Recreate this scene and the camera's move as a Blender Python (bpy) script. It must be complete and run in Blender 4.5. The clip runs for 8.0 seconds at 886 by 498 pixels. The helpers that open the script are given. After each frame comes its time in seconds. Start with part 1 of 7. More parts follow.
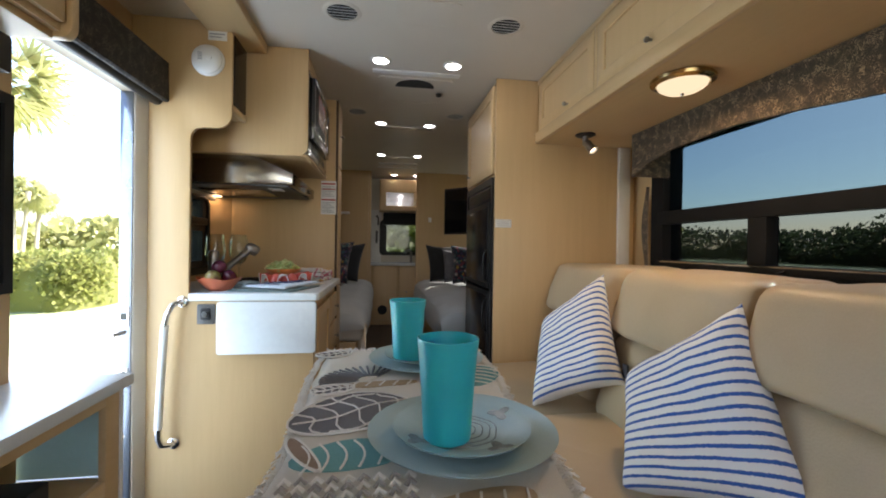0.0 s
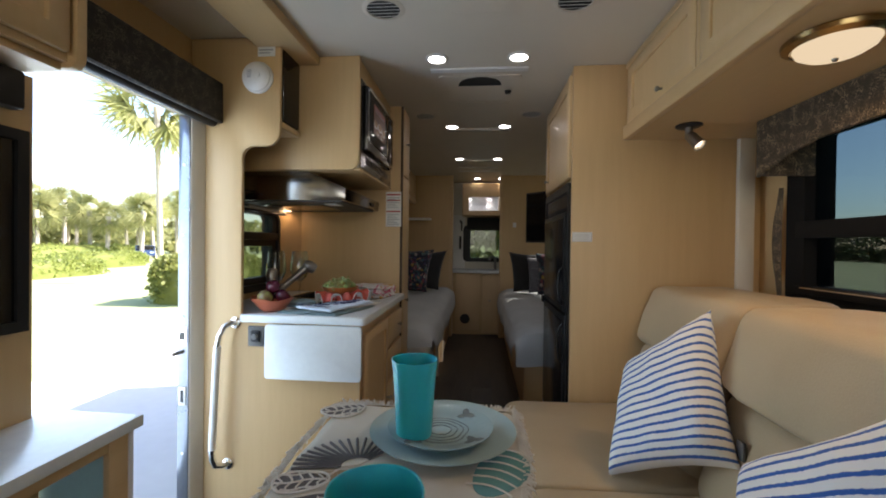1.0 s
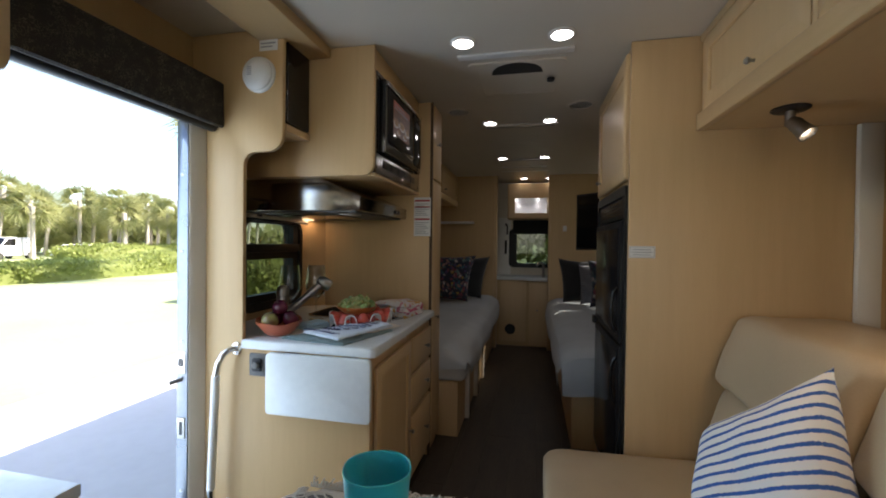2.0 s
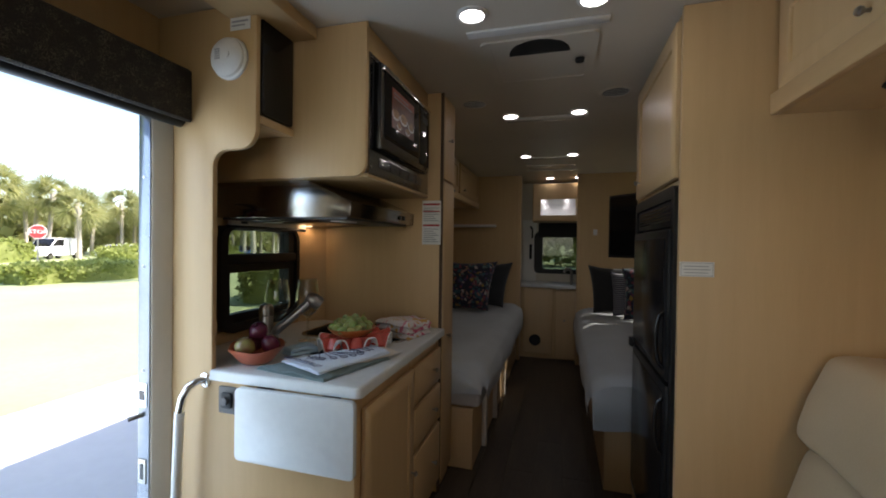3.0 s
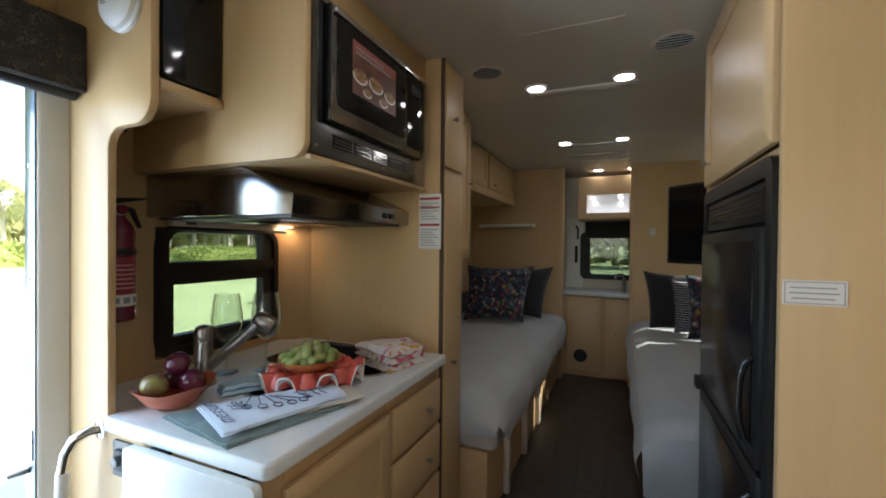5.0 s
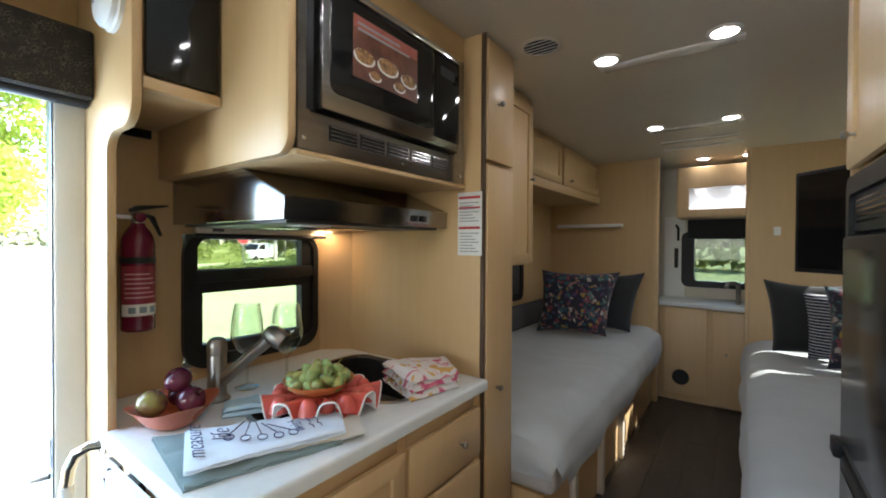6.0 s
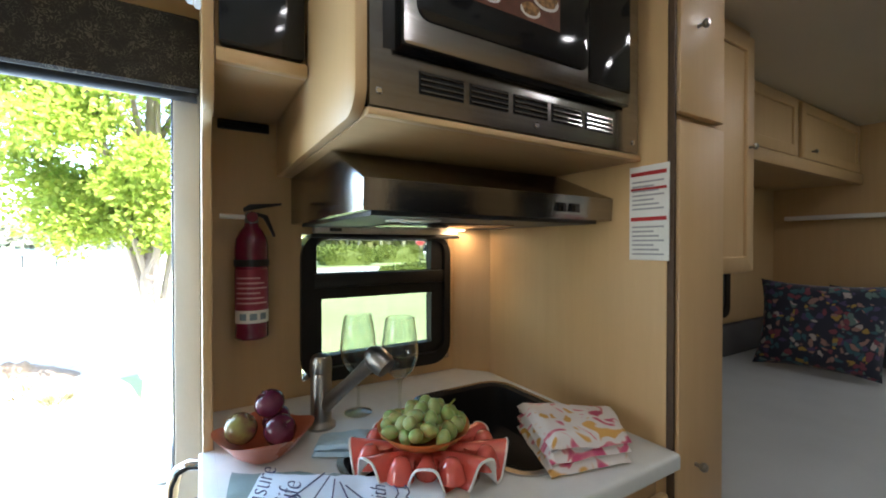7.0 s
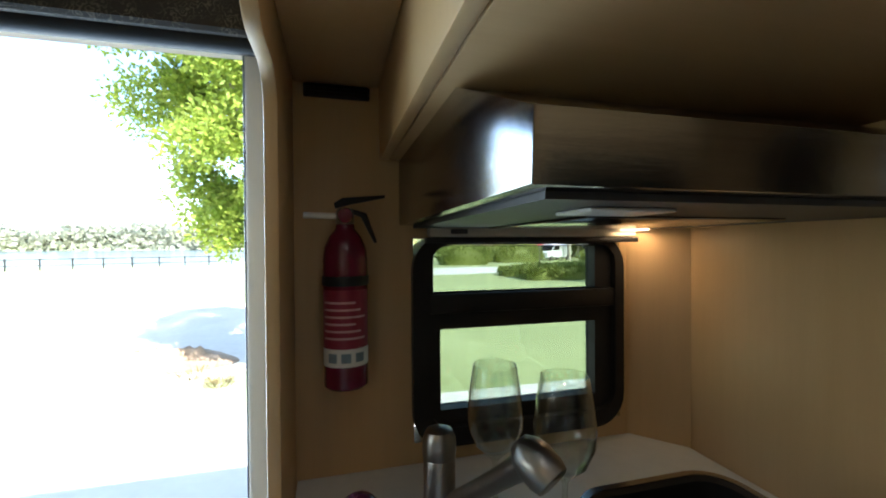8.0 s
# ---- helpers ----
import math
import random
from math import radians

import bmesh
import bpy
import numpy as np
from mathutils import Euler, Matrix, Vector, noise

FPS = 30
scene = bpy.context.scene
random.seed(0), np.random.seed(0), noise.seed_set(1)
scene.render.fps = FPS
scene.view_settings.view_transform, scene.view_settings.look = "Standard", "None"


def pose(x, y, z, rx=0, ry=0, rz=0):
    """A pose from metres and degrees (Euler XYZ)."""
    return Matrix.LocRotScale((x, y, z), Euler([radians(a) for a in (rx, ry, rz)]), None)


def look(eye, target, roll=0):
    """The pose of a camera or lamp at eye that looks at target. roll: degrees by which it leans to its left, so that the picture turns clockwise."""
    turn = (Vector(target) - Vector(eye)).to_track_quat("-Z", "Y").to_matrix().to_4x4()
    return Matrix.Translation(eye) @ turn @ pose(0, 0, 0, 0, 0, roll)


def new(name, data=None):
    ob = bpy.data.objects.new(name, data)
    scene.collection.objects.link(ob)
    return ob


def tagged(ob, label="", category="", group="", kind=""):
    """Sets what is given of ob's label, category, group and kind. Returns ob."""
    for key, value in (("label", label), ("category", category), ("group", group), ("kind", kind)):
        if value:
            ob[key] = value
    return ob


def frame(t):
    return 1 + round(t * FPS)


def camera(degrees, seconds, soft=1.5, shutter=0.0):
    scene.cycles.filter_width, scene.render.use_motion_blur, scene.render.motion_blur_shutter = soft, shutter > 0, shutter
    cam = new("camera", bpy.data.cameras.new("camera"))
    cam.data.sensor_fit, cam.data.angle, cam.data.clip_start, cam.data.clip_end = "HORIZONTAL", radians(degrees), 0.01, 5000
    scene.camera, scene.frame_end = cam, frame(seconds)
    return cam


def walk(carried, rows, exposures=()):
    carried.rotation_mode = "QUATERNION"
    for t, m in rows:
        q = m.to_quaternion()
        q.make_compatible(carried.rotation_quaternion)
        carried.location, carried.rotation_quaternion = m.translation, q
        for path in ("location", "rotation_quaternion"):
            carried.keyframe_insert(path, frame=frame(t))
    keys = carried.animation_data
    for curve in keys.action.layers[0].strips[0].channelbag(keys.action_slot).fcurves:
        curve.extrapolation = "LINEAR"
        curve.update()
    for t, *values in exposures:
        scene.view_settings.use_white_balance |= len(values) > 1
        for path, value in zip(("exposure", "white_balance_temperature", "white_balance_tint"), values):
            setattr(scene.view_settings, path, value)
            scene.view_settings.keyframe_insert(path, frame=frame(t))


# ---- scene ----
cam = camera(94.2, 8.0, soft=1.9)
METRES, EYE, TILT, LEAN, TURN = 2.5, 1.04, 0.0, 0.0, -8.5
ROWS = [
    (0.0, 0.0, 0.0, 0.0, 0.0, -0.29, -0.82),
    (0.5, 0.0392, 0.0534, 0.021, 8.28, -0.42, -0.77),
    (1.0, 0.0618, 0.1054, 0.0357, 13.53, -0.5, -0.72),
    (1.5, 0.073, 0.1647, 0.05, 17.64, -0.64, -0.68),
    (3.0, 0.0599, 0.3412, 0.0821, 24.4, -0.67, -0.78),
    (3.5, 0.0565, 0.3922, 0.0835, 25.69, -0.69, -0.74),
    (4.0, 0.0536, 0.4388, 0.084, 26.95, -0.68, -0.69),
    (4.5, 0.0531, 0.4831, 0.0846, 28.46, -0.64, -0.64),
    (6.0, 0.0705, 0.6495, 0.0958, 44.42, -0.59, -0.33),
    (6.5, 0.0386, 0.7122, 0.0931, 54.68, -0.51, -0.14),
    (7.0, -0.0245, 0.7618, 0.0952, 67.44, -0.55, -0.0),
    (7.5, -0.1079, 0.7805, 0.0977, 77.17, -0.65, 0.29),
    (8.0, -0.19, 0.781, 0.1023, 83.66, -0.54, 0.4),
]
EXPOSURES = [(t, stops, kelvin, tint) for t, stops, kelvin, tint in ((0.0, 2.38, 6450, 18), (0.5, 2.14, 6400, 18), (1.0, 2.0, 6400, 18), (3.0, 1.6, 6350, 18), (4.5, 2.02, 6200, 16), (6.0, 3.3, 5950, 13), (6.6, 3.3, 5950, 13), (7.2, 2.9, 5950, 12), (8.0, 2.22, 5950, 10))]
walk(cam, [(t, pose(0, 0, EYE, TILT, LEAN, TURN) @ pose(METRES * x, METRES * y, METRES * z, 90 + pitch, roll, yaw)) for t, x, y, z, yaw, pitch, roll in ROWS], exposures=EXPOSURES)

# ---- world, sun and sky ----
SUN = Vector((0.69, 0.22, 0.62)).normalized()
world = bpy.data.worlds.new("world")
scene.world = world
world.use_nodes = True
wn = world.node_tree.nodes
sky = wn.new("ShaderNodeTexSky")
sky.sky_type = "NISHITA"
sky.sun_disc = False
sky.sun_elevation = math.asin(SUN.z)
sky.sun_rotation = math.atan2(SUN.x, SUN.y)
world.node_tree.links.new(sky.outputs[0], wn["Background"].inputs[0])
wn["Background"].inputs[1].default_value = 0.15


def lamp(name, kind, m, power, color=(1, 1, 1), size=0.1, size_y=0.0, angle=0.0, shape="DISK"):
    data = bpy.data.lights.new(name, kind)
    data.energy, data.color = power, color
    if kind == "SUN":
        data.angle = angle
    if kind == "AREA":
        data.shape, data.size = shape, size
        if size_y:
            data.size_y = size_y
    if kind == "SPOT":
        data.shadow_soft_size, data.spot_size, data.spot_blend = size, angle, 0.6
    ob = new(name, data)
    ob.matrix_world = m
    return ob


lamp("sun", "SUN", look((0, 0, 0), tuple(-SUN)), 5.0, (1.0, 0.95, 0.87), angle=radians(0.5))
# daylight that the windscreen and cab windows let in behind the walk
lamp("windscreen_daylight", "AREA", look((0.2, -2.12, 1.35), (0.2, 3, 1.1)), 1.75, (1.0, 0.95, 0.86), shape="RECTANGLE", size=1.7, size_y=0.8)
# daylight in the entry door's opening
lamp("doorway_daylight", "AREA", look((-1.1, 1.53, 0.85), (1, 1.53, 0.7)), 2.95, (0.62, 0.83, 1.0), shape="RECTANGLE", size=0.6, size_y=1.5)

# ---- materials ----
def links(mt):
    return mt.node_tree.nodes, mt.node_tree.links


def surf(name, col, col2=None, scale=6.0, stretch=(1, 1, 1), rough=0.5, metal=0.0, bump=0.05, fine=90.0, coat=0.0, trans=0.0, sss=0.0, spec=0.5, rvar=0.1, ior=1.45, sheen=0.0):
    """A surface whose colour wanders between col and col2 at a large and a fine scale, with a fine relief."""
    mt = bpy.data.materials.new(name)
    mt.use_nodes = True
    n, l = links(mt)
    b = n["Principled BSDF"]
    col2 = col2 or tuple(c * 0.82 for c in col)
    tc, mp = n.new("ShaderNodeTexCoord"), n.new("ShaderNodeMapping")
    mp.inputs["Scale"].default_value = stretch
    l.new(tc.outputs["Object"], mp.inputs[0])
    big, small = n.new("ShaderNodeTexNoise"), n.new("ShaderNodeTexNoise")
    big.inputs["Scale"].default_value, small.inputs["Scale"].default_value = scale, fine
    big.inputs["Detail"].default_value, small.inputs["Detail"].default_value = 5, 3
    l.new(mp.outputs[0], big.inputs["Vector"])
    l.new(mp.outputs[0], small.inputs["Vector"])
    add = n.new("ShaderNodeMath")
    add.operation = "MULTIPLY_ADD"
    add.inputs[1].default_value = 0.45
    l.new(small.outputs[0], add.inputs[0])
    sub = n.new("ShaderNodeMath")
    sub.operation = "SUBTRACT"
    sub.inputs[1].default_value = 0.22
    l.new(big.outputs[0], sub.inputs[0])
    l.new(sub.outputs[0], add.inputs[2])
    ramp = n.new("ShaderNodeMix")
    ramp.data_type = "RGBA"
    ramp.inputs["A"].default_value, ramp.inputs["B"].default_value = (*col2, 1), (*col, 1)
    sm = n.new("ShaderNodeMapRange")
    sm.inputs["From Min"].default_value, sm.inputs["From Max"].default_value = 0.25, 0.75
    l.new(add.outputs[0], sm.inputs["Value"])
    l.new(sm.outputs[0], ramp.inputs["Factor"])
    l.new(ramp.outputs["Result"], b.inputs["Base Color"])
    rr = n.new("ShaderNodeMapRange")
    rr.inputs["To Min"].default_value, rr.inputs["To Max"].default_value = max(0.02, rough - rvar * rough), min(1, rough + rvar * rough)
    l.new(big.outputs[0], rr.inputs["Value"])
    l.new(rr.outputs[0], b.inputs["Roughness"])
    b.inputs["Metallic"].default_value = metal
    b.inputs["Coat Weight"].default_value = coat
    b.inputs["Coat Roughness"].default_value = 0.08
    b.inputs["Transmission Weight"].default_value = trans
    b.inputs["Subsurface Weight"].default_value = sss
    b.inputs["Subsurface Scale"].default_value = 0.01
    b.inputs["Specular IOR Level"].default_value = spec
    b.inputs["IOR"].default_value = ior
    b.inputs["Sheen Weight"].default_value = sheen
    if bump:
        bp = n.new("ShaderNodeBump")
        bp.inputs["Strength"].default_value, bp.inputs["Distance"].default_value = bump, 0.002
        l.new(small.outputs[0], bp.inputs["Height"])
        l.new(bp.outputs[0], b.inputs["Normal"])
    return mt


def glow(name, col, strength):
    mt = bpy.data.materials.new(name)
    mt.use_nodes = True
    n, l = links(mt)
    e = n.new("ShaderNodeEmission")
    e.inputs[0].default_value, e.inputs[1].default_value = (*col, 1), strength
    l.new(e.outputs[0], n["Material Output"].inputs[0])
    return mt


def pane_mat(name, tint, gloss=0.06, power=4.0, edge=0.6):
    """Thin flat glazing: tinted see-through with a mirror sheen."""
    mt = bpy.data.materials.new(name)
    mt.use_nodes = True
    n, l = links(mt)
    tr, gl, mx, fr = n.new("ShaderNodeBsdfTransparent"), n.new("ShaderNodeBsdfGlossy"), n.new("ShaderNodeMixShader"), n.new("ShaderNodeLayerWeight")
    tr.inputs[0].default_value = (*tint, 1)
    gl.inputs["Roughness"].default_value = 0.02
    pw, sc = n.new("ShaderNodeMath"), n.new("ShaderNodeMath")
    pw.operation, sc.operation = "POWER", "MULTIPLY_ADD"
    pw.inputs[1].default_value, sc.inputs[1].default_value, sc.inputs[2].default_value = power, edge, gloss * 0.5
    l.new(fr.outputs["Facing"], pw.inputs[0])
    l.new(pw.outputs[0], sc.inputs[0])
    l.new(sc.outputs[0], mx.inputs[0])
    l.new(tr.outputs[0], mx.inputs[1])
    l.new(gl.outputs[0], mx.inputs[2])
    l.new(mx.outputs[0], n["Material Output"].inputs[0])
    return mt


def tinted_slab(name, tint):
    """Smoked safety glass with a real thickness."""
    mt = bpy.data.materials.new(name)
    mt.use_nodes = True
    b = mt.node_tree.nodes["Principled BSDF"]
    b.inputs["Base Color"].default_value = (*tint, 1)
    b.inputs["Roughness"].default_value, b.inputs["Transmission Weight"].default_value, b.inputs["IOR"].default_value = 0.0, 1.0, 1.12
    return mt


def socket_mix(mt, stops, driver, interp="CONSTANT"):
    """Puts a colour ramp driven by a node output on the base colour."""
    n, l = links(mt)
    rp = n.new("ShaderNodeValToRGB")
    rp.color_ramp.interpolation = interp
    while len(rp.color_ramp.elements) < len(stops):
        rp.color_ramp.elements.new(0.5)
    for e, (p, c) in zip(rp.color_ramp.elements, stops):
        e.position, e.color = p, (*c, 1)
    l.new(driver, rp.inputs[0])
    l.new(rp.outputs[0], n["Principled BSDF"].inputs["Base Color"])
    return rp


maple = surf("maple_laminate", (0.575, 0.395, 0.200), (0.540, 0.367, 0.182), 3.0, (14, 14, 0.9), 0.38, bump=0.04, fine=22, spec=0.4)
maple_h = surf("maple_laminate_level", (0.575, 0.395, 0.200), (0.540, 0.367, 0.182), 3.0, (14, 0.9, 14), 0.44, bump=0.04, fine=22, spec=0.4)
maple_edge = surf("maple_solid", (0.62, 0.435, 0.230), (0.56, 0.385, 0.195), 4.0, (10, 1.2, 10), 0.34, bump=0.06, fine=24, spec=0.4)
maple_door = surf("maple_door", (0.62, 0.435, 0.230), (0.585, 0.405, 0.210), 3.2, (12, 12, 0.8), 0.40, bump=0.0, fine=24, spec=0.45, rvar=0.0)
gap_shade = surf("shadow_gap", (0.10, 0.06, 0.03), (0.06, 0.035, 0.02), rough=0.7)
white_vinyl = surf("ceiling_vinyl", (0.66, 0.60, 0.505), (0.60, 0.54, 0.45), 2.0, rough=0.42, bump=0.10, fine=160)
white_plastic = surf("white_plastic", (0.76, 0.75, 0.72), (0.70, 0.69, 0.66), 5, rough=0.35, bump=0.02)
cream_trim = surf("cream_trim", (0.66, 0.61, 0.52), (0.60, 0.55, 0.46), 4, (4, 4, 1), rough=0.45, bump=0.03)
plank_mat = surf("dark_vinyl_plank", (0.085, 0.066, 0.050), (0.030, 0.024, 0.020), 2.2, (5, 1.0, 5), 0.42, bump=0.12, fine=26)
gap_mat = surf("plank_joint", (0.02, 0.017, 0.014), rough=0.8)
solid_surface = surf("white_solid_surface", (0.71, 0.75, 0.75), (0.66, 0.70, 0.705), 40, rough=0.25, bump=0.01, fine=420)
steel = surf("brushed_steel", (0.60, 0.58, 0.55), (0.50, 0.48, 0.45), 3.0, (60, 0.8, 60), 0.24, metal=1.0, bump=0.04, fine=30)
# steel colour lowered to stand in for the dark surroundings it would mirror
dimmed_steel = surf("dimmed_brushed_steel", (0.36, 0.35, 0.34), (0.28, 0.27, 0.26), 3.0, (60, 0.8, 60), 0.145, metal=1.0, bump=0.04, fine=30)
nickel = surf("brushed_nickel", (0.36, 0.345, 0.32), (0.29, 0.275, 0.25), 8, rough=0.34, metal=1.0, bump=0.02)
chrome = surf("chrome", (0.78, 0.78, 0.78), (0.74, 0.74, 0.74), 5, rough=0.07, metal=1.0, bump=0.0)
black_gloss = surf("black_gloss", (0.012, 0.012, 0.013), (0.008, 0.008, 0.008), 4, rough=0.09, bump=0.0, coat=0.2, spec=0.4)
black_satin = surf("black_satin", (0.020, 0.020, 0.021), (0.013, 0.013, 0.013), 8, rough=0.45, bump=0.05, spec=0.3)
black_grain = surf("black_grained_plastic", (0.016, 0.016, 0.017), (0.010, 0.010, 0.010), 8, rough=0.36, bump=0.25, fine=240, spec=0.25)
leather = surf("beige_leather", (0.50, 0.405, 0.275), (0.44, 0.35, 0.235), 5, rough=0.42, bump=0.30, fine=210, spec=0.4)
bedspread = surf("pale_grey_bedspread", (0.50, 0.535, 0.55), (0.42, 0.455, 0.47), 3, rough=0.85, bump=0.5, fine=260, sheen=0.2)
mattress_mat = surf("mattress_ticking", (0.62, 0.60, 0.56), rough=0.9, bump=0.2, fine=200)
dark_cloth = surf("charcoal_cloth", (0.028, 0.030, 0.032), (0.018, 0.019, 0.020), 6, rough=0.9, bump=0.3, fine=240, sheen=0.2)
grey_cloth = surf("grey_upholstery", (0.11, 0.11, 0.115), (0.08, 0.08, 0.085), 6, rough=0.9, bump=0.3, fine=240)
red_paint = surf("red_enamel", (0.145, 0.009, 0.032), (0.115, 0.007, 0.025), 5, rough=0.25, bump=0.01, coat=0.3)
paper = surf("white_label", (0.74, 0.74, 0.71), (0.68, 0.68, 0.65), 10, rough=0.55, bump=0.01)
ink = surf("dark_print", (0.09, 0.09, 0.10), rough=0.6, bump=0)
ink_grey = surf("grey_print", (0.34, 0.35, 0.37), rough=0.6, bump=0)
red_print = surf("red_print", (0.45, 0.03, 0.03), rough=0.55, bump=0)
clear_tint = pane_mat("window_glass", (0.50, 0.54, 0.50))
rear_tint = pane_mat("smoked_glass", (0.31, 0.34, 0.31))

dark_tint = tinted_slab("dark_tinted_glass", (0.037, 0.056, 0.063))
matte_black = surf("matte_black_frame", (0.012, 0.012, 0.012), (0.008, 0.008, 0.008), 8, rough=0.7, bump=0.05, spec=0.15)
# ---- mesh helpers ----
HOME = {}


def box(bm, x0, x1, y0, y1, z0, z1, bev=0.0, seg=2):
    v = [bm.verts.new((x, y, z)) for x in (x0, x1) for y in (y0, y1) for z in (z0, z1)]
    f = [bm.faces.new([v[i] for i in q]) for q in ((0, 1, 3, 2), (4, 6, 7, 5), (0, 4, 5, 1), (2, 3, 7, 6), (0, 2, 6, 4), (1, 5, 7, 3))]
    if bev:
        bmesh.ops.bevel(bm, geom=list({e for q in f for e in q.edges}), offset=bev, segments=seg, profile=0.5, affect="EDGES")
    return bm


def prism(bm, pts, axis, a0, a1, bev=0.0):
    """A polygon pushed along an axis: pts are (y, z), (x, z) or (x, y)."""
    put = {"x": lambda p, a: (a, p[0], p[1]), "y": lambda p, a: (p[0], a, p[1]), "z": lambda p, a: (p[0], p[1], a)}[axis]
    lo, hi = [bm.verts.new(put(p, a0)) for p in pts], [bm.verts.new(put(p, a1)) for p in pts]
    n = len(pts)
    caps = [bm.faces.new(lo), bm.faces.new(hi[::-1])]
    side = [bm.faces.new((lo[i], hi[i], hi[(i + 1) % n], lo[(i + 1) % n])) for i in range(n)]
    bmesh.ops.recalc_face_normals(bm, faces=caps + side)
    if bev:
        bmesh.ops.bevel(bm, geom=[e for q in caps for e in q.edges], offset=bev, segments=2, profile=0.5, affect="EDGES")
    return bm


def arc(cx, cy, r, a0, a1, n=8):
    return [(cx + r * math.cos(radians(a0 + (a1 - a0) * i / n)), cy + r * math.sin(radians(a0 + (a1 - a0) * i / n))) for i in range(n + 1)]


def rrect(x0, x1, y0, y1, r, n=6):
    return arc(x1 - r, y1 - r, r, 0, 90, n) + arc(x0 + r, y1 - r, r, 90, 180, n) + arc(x0 + r, y0 + r, r, 180, 270, n) + arc(x1 - r, y0 + r, r, 270, 360, n)


def ring(bm, outer, inner, axis, a0, a1):
    """A frame between two loops of equally many points, pushed along an axis."""
    put = {"x": lambda p, a: (a, p[0], p[1]), "y": lambda p, a: (p[0], a, p[1]), "z": lambda p, a: (p[0], p[1], a)}[axis]
    rows = [[bm.verts.new(put(p, a)) for p in loop] for loop, a in ((outer, a0), (outer, a1), (inner, a1), (inner, a0))]
    n, made = len(outer), []
    for k in range(4):
        for i in range(n):
            made.append(bm.faces.new((rows[k][i], rows[k][(i + 1) % n], rows[(k + 1) % 4][(i + 1) % n], rows[(k + 1) % 4][i])))
    bmesh.ops.recalc_face_normals(bm, faces=made)
    return bm


def lathe(bm, prof, seg=32, at=(0, 0, 0), turn=None):
    """Turns a profile of (radius, height) round the upright axis."""
    turn = turn or Matrix.Identity(4)
    rows = []
    for r, z in prof:
        if r < 1e-6:
            rows.append([bm.verts.new(Vector(at) + turn @ Vector((0, 0, z)))])
        else:
            rows.append([bm.verts.new(Vector(at) + turn @ Vector((r * math.cos(2 * math.pi * i / seg), r * math.sin(2 * math.pi * i / seg), z))) for i in range(seg)])
    for a, b in zip(rows, rows[1:]):
        for i in range(seg):
            j = (i + 1) % seg
            q = [a[i % len(a)], a[j % len(a)], b[j % len(b)], b[i % len(b)]]
            q = [v for k, v in enumerate(q) if v not in q[:k]]
            if len(q) > 2:
                bm.faces.new(q)
    return bm


def tube(bm, pts, r, seg=10, caps=True, taper=None):
    pts = [Vector(p) for p in pts]
    side, rows = None, []
    for i, p in enumerate(pts):
        d = (pts[min(i + 1, len(pts) - 1)] - pts[max(i - 1, 0)]).normalized()
        if side is None:
            side = d.orthogonal().normalized()
        side = (side - d * side.dot(d)).normalized()
        up = d.cross(side)
        k = taper[i] if taper else r
        rows.append([bm.verts.new(p + k * (math.cos(2 * math.pi * s / seg) * side + math.sin(2 * math.pi * s / seg) * up)) for s in range(seg)])
    for a, b in zip(rows, rows[1:]):
        for s in range(seg):
            bm.faces.new((a[s], a[(s + 1) % seg], b[(s + 1) % seg], b[s]))
    if caps:
        bm.faces.new(rows[0][::-1])
        bm.faces.new(rows[-1])
    return bm


def sheet(bm, fn, nu, nv, thick=0.0):
    """A grid fn(u, v), doubled into a closed slab where thick is given."""
    top = [[bm.verts.new(fn(i / nu, j / nv)) for j in range(nv + 1)] for i in range(nu + 1)]
    for i in range(nu):
        for j in range(nv):
            bm.faces.new((top[i][j], top[i + 1][j], top[i + 1][j + 1], top[i][j + 1]))
    if thick:
        bm.normal_update()
        low = [[bm.verts.new(v.co - v.normal * thick) for v in row] for row in top]
        for i in range(nu):
            for j in range(nv):
                bm.faces.new((low[i][j], low[i][j + 1], low[i + 1][j + 1], low[i + 1][j]))
        for i in range(nu):
            bm.faces.new((top[i + 1][0], top[i][0], low[i][0], low[i + 1][0]))
            bm.faces.new((top[i][nv], top[i + 1][nv], low[i + 1][nv], low[i][nv]))
        for j in range(nv):
            bm.faces.new((top[0][j], top[0][j + 1], low[0][j + 1], low[0][j]))
            bm.faces.new((top[nu][j + 1], top[nu][j], low[nu][j], low[nu][j + 1]))
    return bm


def blob(bm, at, r, su=16, sv=10, scale=(1, 1, 1), power=1.0, bumpy=0.0, seed=0.0):
    """A ball or, with power below 1, a rounded block."""
    def sp(a):
        return math.copysign(abs(a) ** power, a)

    def fn(u, v):
        a, b = 2 * math.pi * u, math.pi * (v - 0.5)
        p = Vector((sp(math.cos(b)) * sp(math.cos(a)), sp(math.cos(b)) * sp(math.sin(a)), sp(math.sin(b))))
        if bumpy:
            p *= 1 + bumpy * noise.noise(p * 1.7 + Vector((seed, seed, seed)))
        return Vector(at) + Vector((p.x * r * scale[0], p.y * r * scale[1], p.z * r * scale[2]))
    first = len(bm.verts)
    sheet(bm, fn, su, sv)
    bm.verts.ensure_lookup_table()
    bmesh.ops.remove_doubles(bm, verts=bm.verts[first:], dist=r * 1e-4)
    return bm


